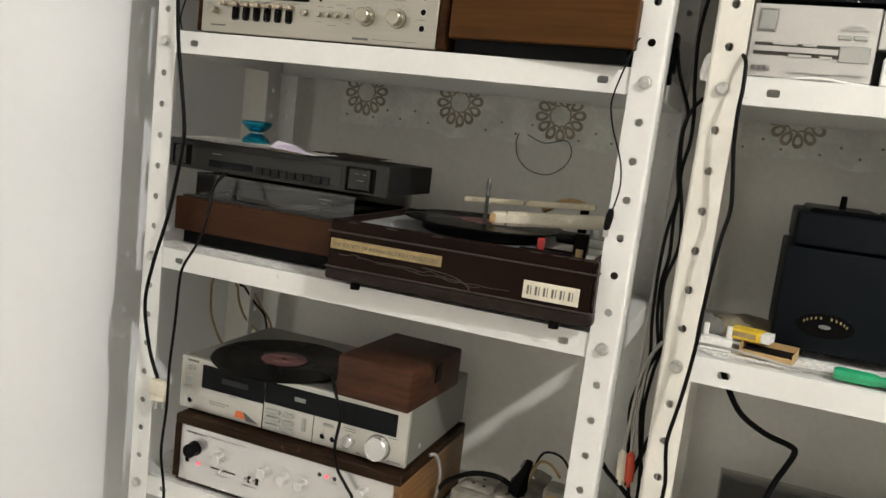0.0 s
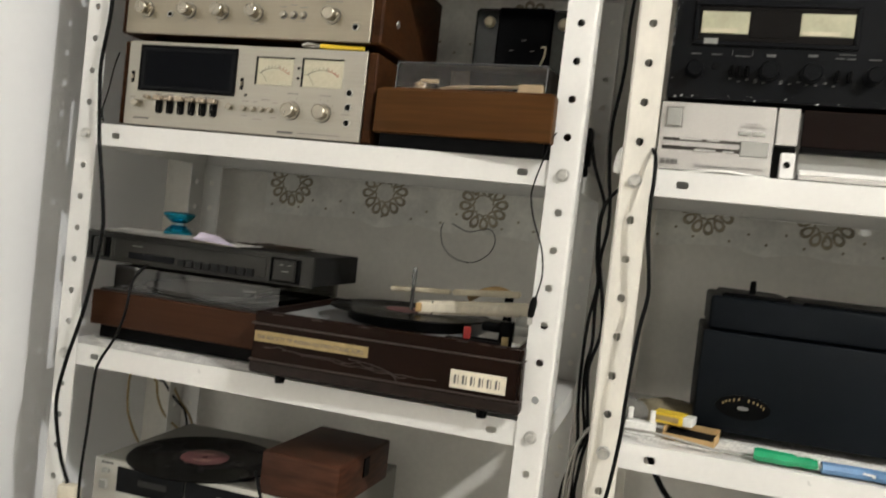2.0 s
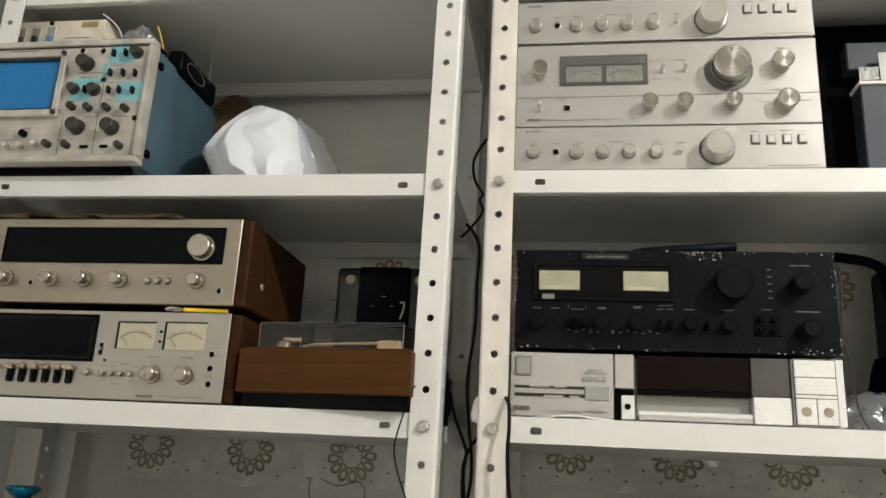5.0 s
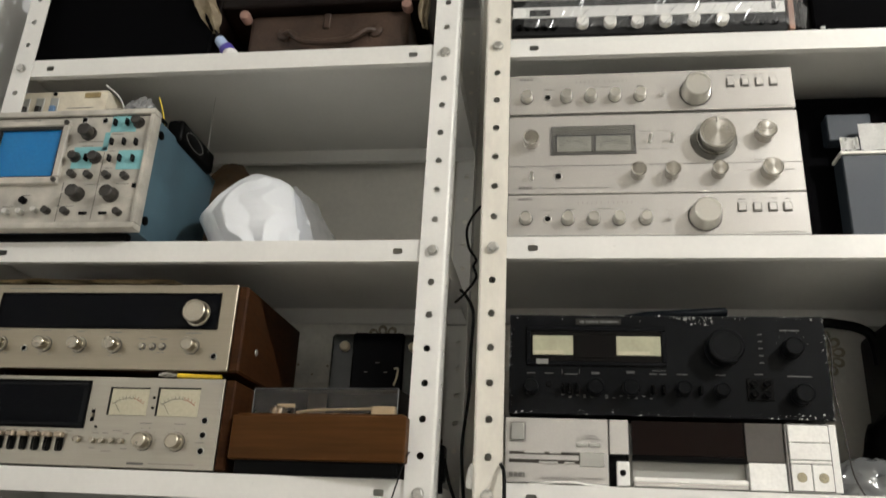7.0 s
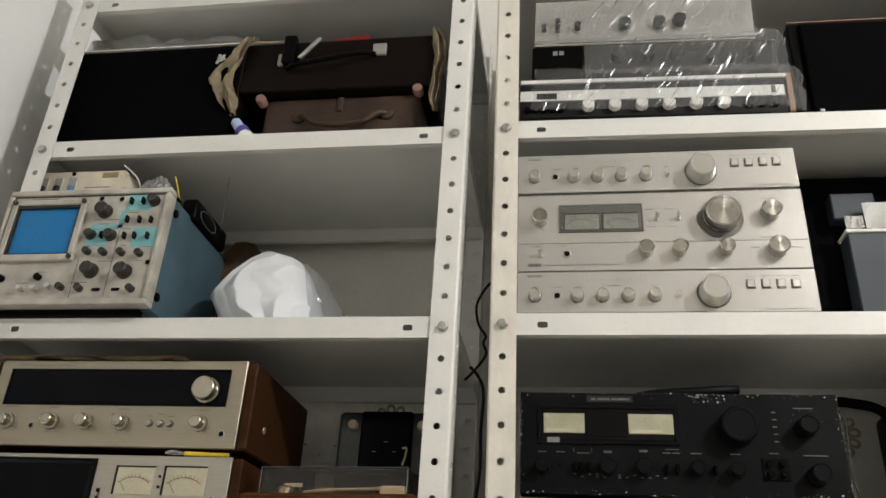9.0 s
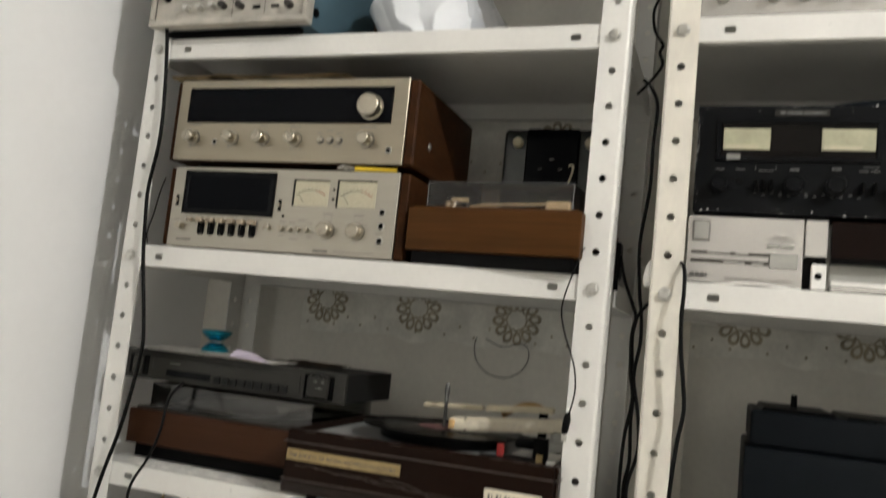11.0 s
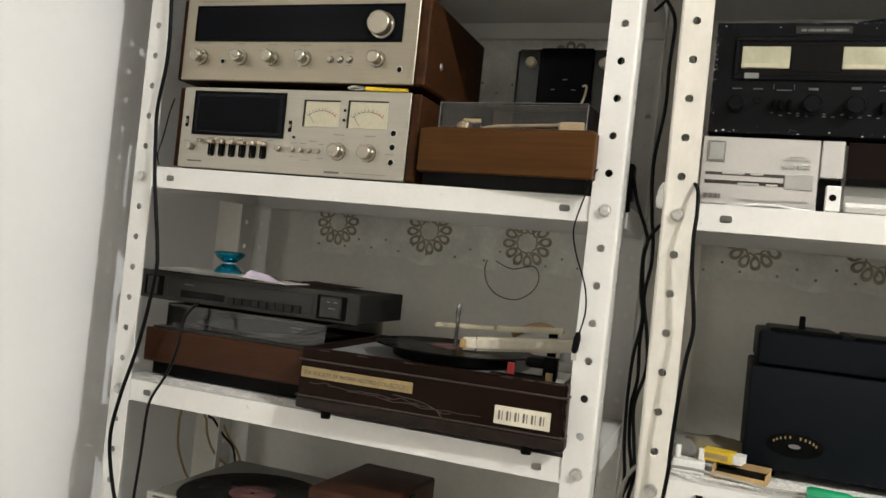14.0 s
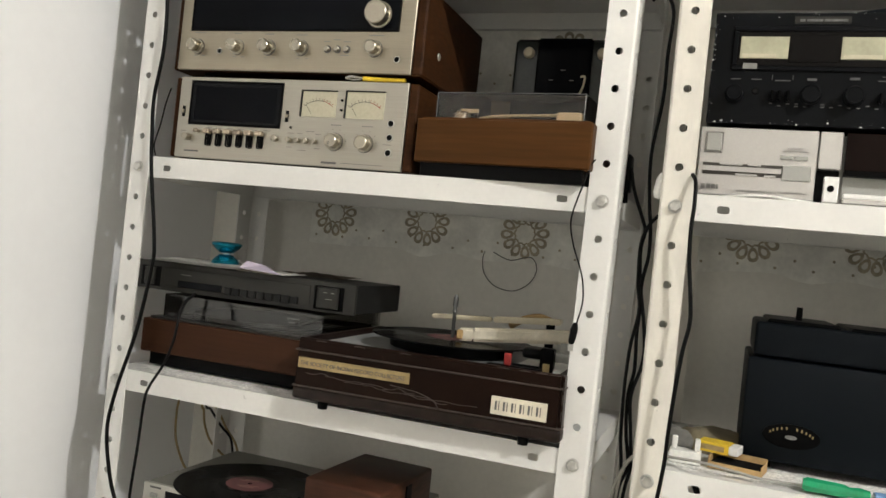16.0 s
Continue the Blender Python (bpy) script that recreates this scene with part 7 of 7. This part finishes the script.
for k in range(12):
    px, pz = 0.038 + 0.020 * noise.noise((k * 1.7, 3.3, 2.6)), 0.008 + 0.030 * abs(noise.noise((k * 1.3, 8.4, 7.1)))
    add_box(bm, px, px + 0.007, -0.0022, 0.0005, pz, pz + 0.006, 0.0008)
part("torn_patch", bm, M_CHIP, tv, "torn pale patch")

for ob in (wr, bu, su):
    lean_more(ob)
settle(tv)

# ---- right rack, lowest shelf in view ----
lp = thing("smoked_record_player", "record player under a dark smoked dust cover", "record player", 0.925, 0.075, top(1))
box(lp, "plinth", M_BLACK, 0, 0.40, 0, 0.22, 0.008, 0.070, 0.003)
shell(lp, "dust_cover", M_COVER, 0.004, 0.396, 0.004, 0.216, 0.071, 0.157, 0.003, "dark smoked dust cover")
bm = bmesh.new()
add_lathe(bm, [(0, 0.071), (0.10, 0.071), (0.10, 0.082), (0, 0.082)], (0.17, 0.11, 0), (0, 0, 1), 40)
part("platter", bm, M_BLACK, lp)
for fx in (0.03, 0.37):
    for fy in (0.03, 0.19):
        bm = bmesh.new()
        add_lathe(bm, [(0, 0), (0.012, 0), (0.012, 0.009), (0, 0.009)], (fx, fy, 0), (0, 0, 1), 12)
        part("foot", bm, M_BLACK, lp)

# ---- sockets, plugs and cables ----
ps = thing("power_strip", "dusty ivory power strip with plugs beside the amplifier", "power strip", 0.545, 0.07, top(1), -6)
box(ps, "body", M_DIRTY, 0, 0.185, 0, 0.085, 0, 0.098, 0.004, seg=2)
for k in range(3):
    b = box(ps, "socket_plate", M_DIRTY, 0.008 + 0.058 * k, 0.058 + 0.058 * k, 0.014, 0.072, 0.0982, 0.103, 0.002)
    for dx, dy in ((-0.009, -0.01), (0.009, -0.01), (0, 0.012)):
        bm = bmesh.new()
        add_lathe(bm, [(0.0034, 0.1032), (0, 0.1033)], (0.033 + 0.058 * k + dx, 0.043 + dy, 0), (0, 0, 1), 10)
        part("pin_hole", bm, M_DARK, b)
pg = thing("black_plug", "black moulded mains plug in the power strip", "plug", 0.640, 0.105, top(1) + 0.1035)
bm = bmesh.new()
add_lathe(bm, [(0, 0), (0.015, 0), (0.016, 0.016), (0.012, 0.026), (0.008, 0.040), (0.0065, 0.058), (0, 0.060)], (0, 0, 0), (0.28, 0, 1), 6)
part("body", bm, M_BLACK, pg)
tp = thing("tan_plug", "dusty tan round plug lying behind the power strip", "plug", 0.630, 0.165, top(1) + 0.128)
bm = bmesh.new()
add_lathe(bm, [(0, 0), (0.007, 0.001), (0.008, 0.020), (0.006, 0.026), (0.009, 0.032), (0.010, 0.052), (0, 0.054)], (0, 0, 0), (1, -0.1, -0.35), 14)
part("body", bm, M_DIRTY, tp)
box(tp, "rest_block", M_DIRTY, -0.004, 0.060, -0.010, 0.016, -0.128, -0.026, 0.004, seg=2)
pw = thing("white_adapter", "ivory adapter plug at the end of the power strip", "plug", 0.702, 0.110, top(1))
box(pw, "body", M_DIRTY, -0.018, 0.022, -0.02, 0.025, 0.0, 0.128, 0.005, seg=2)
box(pw, "prong_block", M_BROWNCARD, -0.012, 0.012, -0.024, -0.019, 0.096, 0.122, 0.002)
cable("mains_cable", "black mains cable looping behind the amplifier", [(0.505, 0.13, top(1) + 0.06), (0.53, 0.10, top(1) + 0.095), (0.57, 0.09, top(1) + 0.122), (0.61, 0.09, top(1) + 0.128), (0.632, 0.10, top(1) + 0.116)], 0.0042, M_CABLE)
cable("mains_cable", "black cable arching over the power strip", [(0.648, 0.16, top(1) + 0.110), (0.662, 0.16, top(1) + 0.154), (0.69, 0.16, top(1) + 0.158), (0.712, 0.14, top(1) + 0.146), (0.718, 0.12, top(1) + 0.130)], 0.0019, M_CABLE)
cable("mains_cable", "brown cable arching over the power strip", [(0.645, 0.15, top(1) + 0.10), (0.660, 0.15, top(1) + 0.142), (0.68, 0.15, top(1) + 0.144), (0.700, 0.13, top(1) + 0.136)], 0.0022, M_BROWNCARD)
cable("grey_lead", "grey lead bent down the side of the amplifier", [(0.493, 0.10, top(1) + 0.128), (0.502, 0.11, top(1) + 0.125), (0.508, 0.12, top(1) + 0.09), (0.504, 0.12, top(1) + 0.03), (0.512, 0.11, top(1) + 0.004)], 0.003, M_CABLEG)
cable("rack_cable", "thick black mains cable hanging down the rack post to a plug", [(0.006, -0.012, 1.665), (0.020, -0.014, 1.630), (0.032, -0.014, 1.537), (0.037, -0.014, 1.445), (0.028, -0.014, 1.362), (0.031, -0.014, 1.307), (0.038, -0.014, 1.243), (0.059, -0.016, 1.135), (0.062, -0.018, 1.090), (0.047, -0.020, 0.986), (0.020, -0.020, 0.889), (0.010, -0.020, 0.821), (0.026, -0.020, 0.747), (0.046, -0.020, 0.703)], 0.0030, M_CABLE)
cable("thin_lead", "thin dark lead leaning beside the tape deck", [(0.0475, 0.001, 1.380), (0.041, 0.0, 1.356), (0.035, -0.001, 1.319), (0.028, -0.002, 1.289), (0.027, 0.004, 1.270)], 0.0011, M_CABLE)
cable("deck_cable", "black cable hanging over the shelf from the record player", [(0.110, 0.034, 1.052), (0.116, -0.004, 1.029), (0.119, -0.018, 0.983), (0.106, -0.020, 0.941), (0.082, -0.020, 0.900), (0.076, -0.020, 0.871), (0.073, -0.020, 0.805), (0.068, -0.020, 0.727), (0.068, -0.020, 0.659), (0.063, -0.020, 0.579), (0.074, -0.020, 0.512), (0.080, -0.02, 0.40)], 0.0023, M_CABLE)
cable("thin_lead", "thin black lead hanging in front of the cassette deck", [(0.351, 0.012, 0.772), (0.366, -0.002, 0.752), (0.380, -0.004, 0.714), (0.376, -0.004, 0.667), (0.385, -0.006, 0.633), (0.403, -0.006, 0.609), (0.417, -0.006, 0.588), (0.42, -0.006, 0.54)], 0.0026, M_CABLE)
BUNDLE = "leads in the bundle between the racks"
cable("bundle_lead", "black lead looping out between the racks, high up", [(0.838, 0.05, 1.705), (0.820, 0.05, 1.687), (0.805, 0.05, 1.657), (0.808, 0.05, 1.625), (0.820, 0.05, 1.604), (0.817, 0.048, 1.592), (0.821, 0.05, 1.573), (0.803, 0.055, 1.549), (0.788, 0.07, 1.54)], 0.0021, M_CABLE, BUNDLE)
cable("bundle_lead", "thick black lead running down between the racks", [(0.796, 0.07, 1.560), (0.808, 0.05, 1.543), (0.819, 0.05, 1.516), (0.817, 0.05, 1.459), (0.817, 0.05, 1.400), (0.809, 0.05, 1.322), (0.813, 0.05, 1.258), (0.818, 0.05, 1.222), (0.819, 0.05, 1.185), (0.814, 0.05, 1.148), (0.815, 0.05, 1.110), (0.814, 0.05, 1.080), (0.816, 0.05, 1.030), (0.811, 0.05, 0.995), (0.813, 0.05, 0.948), (0.820, 0.05, 0.902), (0.811, 0.05, 0.868), (0.811, 0.05, 0.819), (0.819, 0.05, 0.756), (0.834, 0.05, 0.693), (0.836, 0.05, 0.60)], 0.0025, M_CABLE, BUNDLE)
cable("bundle_lead", "black lead from a plug behind the post into the bundle", [(0.783, 0.06, 1.304), (0.791, 0.06, 1.271), (0.805, 0.06, 1.236), (0.810, 0.06, 1.218), (0.807, 0.06, 1.192), (0.811, 0.06, 1.147), (0.822, 0.06, 1.088), (0.825, 0.06, 1.042), (0.814, 0.06, 0.994), (0.818, 0.06, 0.947), (0.823, 0.06, 0.900), (0.818, 0.06, 0.867), (0.814, 0.06, 0.817), (0.819, 0.06, 0.761), (0.824, 0.06, 0.686), (0.82, 0.06, 0.60)], 0.0024, M_CABLE, BUNDLE)
cable("bundle_lead", "black lead crossing behind the post into the bundle", [(0.838, 0.045, 1.250), (0.824, 0.045, 1.237), (0.814, 0.042, 1.221), (0.808, 0.042, 1.195), (0.810, 0.042, 1.147), (0.815, 0.042, 1.111), (0.808, 0.042, 1.06), (0.806, 0.042, 1.0), (0.808, 0.042, 0.94), (0.812, 0.042, 0.89), (0.800, 0.042, 0.83)], 0.0023, M_CABLE, BUNDLE)
cable("bundle_lead", "grey audio lead in the bundle between the racks", [(0.838, 0.04, 0.925), (0.823, 0.04, 0.911), (0.810, 0.04, 0.886), (0.804, 0.036, 0.854), (0.801, 0.036, 0.805), (0.799, 0.036, 0.757)], 0.0022, M_CABLEG, BUNDLE)
cable("bundle_lead", "second grey audio lead in the bundle between the racks", [(0.834, 0.042, 0.925), (0.818, 0.042, 0.905), (0.811, 0.04, 0.875), (0.808, 0.038, 0.805), (0.8085, 0.036, 0.757)], 0.0022, M_CABLEG, BUNDLE)
cable("bundle_lead", "black lead running to the audio plugs", [(0.813, 0.045, 0.886), (0.798, 0.045, 0.826), (0.800, 0.045, 0.785), (0.806, 0.045, 0.740), (0.818, 0.045, 0.66)], 0.0026, M_CABLE, BUNDLE)
cable("bundle_lead", "black lead crossing low between the racks", [(0.836, 0.045, 0.80), (0.829, 0.045, 0.780), (0.819, 0.045, 0.745), (0.808, 0.045, 0.705)], 0.0034, M_CABLE, BUNDLE)
cable("bundle_lead", "black lead sloping away low behind the post", [(0.770, 0.05, 0.727), (0.780, 0.045, 0.718), (0.803, 0.045, 0.699), (0.822, 0.045, 0.680), (0.835, 0.045, 0.66)], 0.0034, M_CABLE, BUNDLE)
bp = thing("black_adapter", "black moulded power adapter hanging behind the rack post", "adapter", 0.779, 0.075, 1.262)
box(bp, "body", M_BLACK, -0.018, 0.003, -0.012, 0.02, 0.010, 0.062, 0.003, seg=2)
bm = bmesh.new()
add_lathe(bm, [(0.0032, -0.006), (0.0055, 0.012), (0, 0.012)], (-0.002, -0.004, 0.0), (-0.2, 0, 1), 10)
part("strain_relief", bm, M_BLACK, bp)
wc = thing("cord_switch", "white plastic cord switch behind the second rack post", "switch", 0.830, 0.012, 1.275)
bm = bmesh.new()
add_lathe(bm, [(0, -0.016), (0.006, -0.015), (0.009, -0.008), (0.009, 0.010), (0.006, 0.018), (0, 0.019)], (0, 0, 0), (0.15, 0, 1), 16)
part("body", bm, M_WHITE, wc)
M_REDPLUG = surf("orange_red_plastic", (0.52, 0.055, 0.02), 0.4)
for px, col, lb in ((0.800, M_IVORY, "ivory audio plug hanging between the racks"), (0.8110, M_REDPLUG, "orange-red audio plug hanging between the racks")):
    rp = thing("audio_plug", lb, "plug", px, 0.036, 0.713, group="audio plugs")
    bm = bmesh.new()
    add_lathe(bm, [(0.0030, -0.008), (0.0030, 0.0), (0.0064, 0.0), (0.0068, 0.022)] + [(0.0062 - 0.0006 * (k % 2), 0.024 + 0.003 * k) for k in range(5)] + [(0.0036, 0.040), (0.002, 0.043), (0, 0.043)], (0, 0, 0.003), (-0.05, 0, 1), 14)
    part("sleeve", bm, col, rp)
cable("post_cable", "black cable hanging in front of the rack post", [(0.862, 0.012, 1.298), (0.868, -0.008, 1.292), (0.8735, -0.022, 1.280), (0.875, -0.030, 1.250), (0.874, -0.034, 1.222), (0.876, -0.034, 1.182), (0.882, -0.034, 1.136), (0.884, -0.034, 1.106), (0.879, -0.034, 1.071), (0.875, -0.034, 1.025), (0.872, -0.034, 0.968), (0.871, -0.034, 0.931), (0.865, -0.034, 0.872), (0.857, -0.034, 0.818), (0.857, -0.034, 0.795), (0.862, -0.034, 0.759), (0.862, -0.034, 0.736), (0.858, -0.03, 0.60)], 0.0026, M_CABLE)
cable("usb_lead", "thin black lead with a small connector hanging by the post", [(0.748, 0.03, 1.315), (0.741, -0.006, 1.300), (0.733, -0.010, 1.273), (0.723, -0.010, 1.237), (0.721, -0.010, 1.215), (0.728, -0.010, 1.187), (0.739, -0.010, 1.160), (0.745, -0.010, 1.139), (0.747, -0.010, 1.114), (0.742, -0.010, 1.086)], 0.0011, M_CABLE)
cable("white_lead", "white lead curling along the shelf edge under the hi-fi unit", [(0.905, 0.015, 1.2695), (0.925, -0.004, 1.2697), (0.943, -0.005, 1.2715), (0.964, -0.005, 1.2717), (0.981, -0.004, 1.2697), (1.01, 0.015, 1.2695)], 0.0014, M_WHITE)
uc = thing("connector", "small black moulded connector at the end of a lead", "connector", 0.738, -0.010, 1.063)
bm = bmesh.new()
add_lathe(bm, [(0.0030, -0.004), (0.0045, 0.0), (0.0050, 0.016), (0.0030, 0.024), (0, 0.025)], (0, 0, 0), (0.12, 0, 1), 10)
part("body", bm, M_CABLE, uc)
bm = bmesh.new()
add_box(bm, -0.0036, 0.0028, -0.002, 0.002, -0.013, -0.003)
part("tip", bm, M_STEEL, uc)
cable("low_cable", "black cable hanging behind the shelf edge", [(0.905, 0.10, 0.885), (0.917, 0.10, 0.858), (0.939, 0.10, 0.826), (0.973, 0.10, 0.806), (1.006, 0.10, 0.797), (1.014, 0.10, 0.789), (1.007, 0.10, 0.767), (0.997, 0.10, 0.742), (0.985, 0.10, 0.70)], 0.0042, M_CABLE)
cable("wall_loop", "thin dark wire loop hanging on the wall", [(0.481, 0.408, 1.172), (0.479, 0.405, 1.155), (0.486, 0.404, 1.129), (0.509, 0.404, 1.108), (0.546, 0.404, 1.103), (0.576, 0.404, 1.122), (0.586, 0.404, 1.149), (0.572, 0.405, 1.169), (0.533, 0.406, 1.160), (0.498, 0.408, 1.172)], 0.0009, M_INK)
for pts, mat in (([(-0.067, 0.335, 0.803), (-0.062, 0.335, 0.788), (-0.055, 0.335, 0.756), (-0.036, 0.335, 0.725), (-0.000, 0.335, 0.702)], M_CABLEB), ([(-0.054, 0.330, 0.806), (-0.041, 0.330, 0.792), (-0.014, 0.330, 0.764), (0.012, 0.330, 0.743), (0.022, 0.330, 0.707)], M_CABLE), ([(-0.033, 0.335, 0.809), (-0.024, 0.335, 0.790), (-0.003, 0.335, 0.759), (0.020, 0.335, 0.735), (0.035, 0.335, 0.703)], M_CABLEB), ([(-0.121, 0.330, 0.802), (-0.124, 0.330, 0.775), (-0.120, 0.330, 0.722), (-0.100, 0.330, 0.679), (-0.084, 0.330, 0.659)], M_CABLEB)):
    cable("rear_lead", "lead hanging at the back of the shelf", [(pts[0][0] - 0.004, 0.352, 0.912), *pts], 0.0024, mat, "leads at the back")
lpz = thing("multi_plug", "dirty white multi-pin plug hanging from the rack cable", "plug", 0.050, -0.020, 0.668, 8)
box(lpz, "body", M_IVORY, -0.016, 0.016, -0.009, 0.010, 0.008, 0.034, 0.004, seg=2)
bm = bmesh.new()
add_box(bm, -0.014, 0.014, -0.008, 0.009, -0.002, 0.009, 0.003, 2)
part("base", bm, M_IVORY, lpz)
for px in (-0.010, 0.010, 0.0):
    bm = bmesh.new()
    add_lathe(bm, [(0.0032, 0), (0.0032, 0.014), (0, 0.016)], (px, 0.002 if px else -0.004, -0.001), (0, 0, -1), 10)
    part("pin", bm, M_STEEL, lpz)
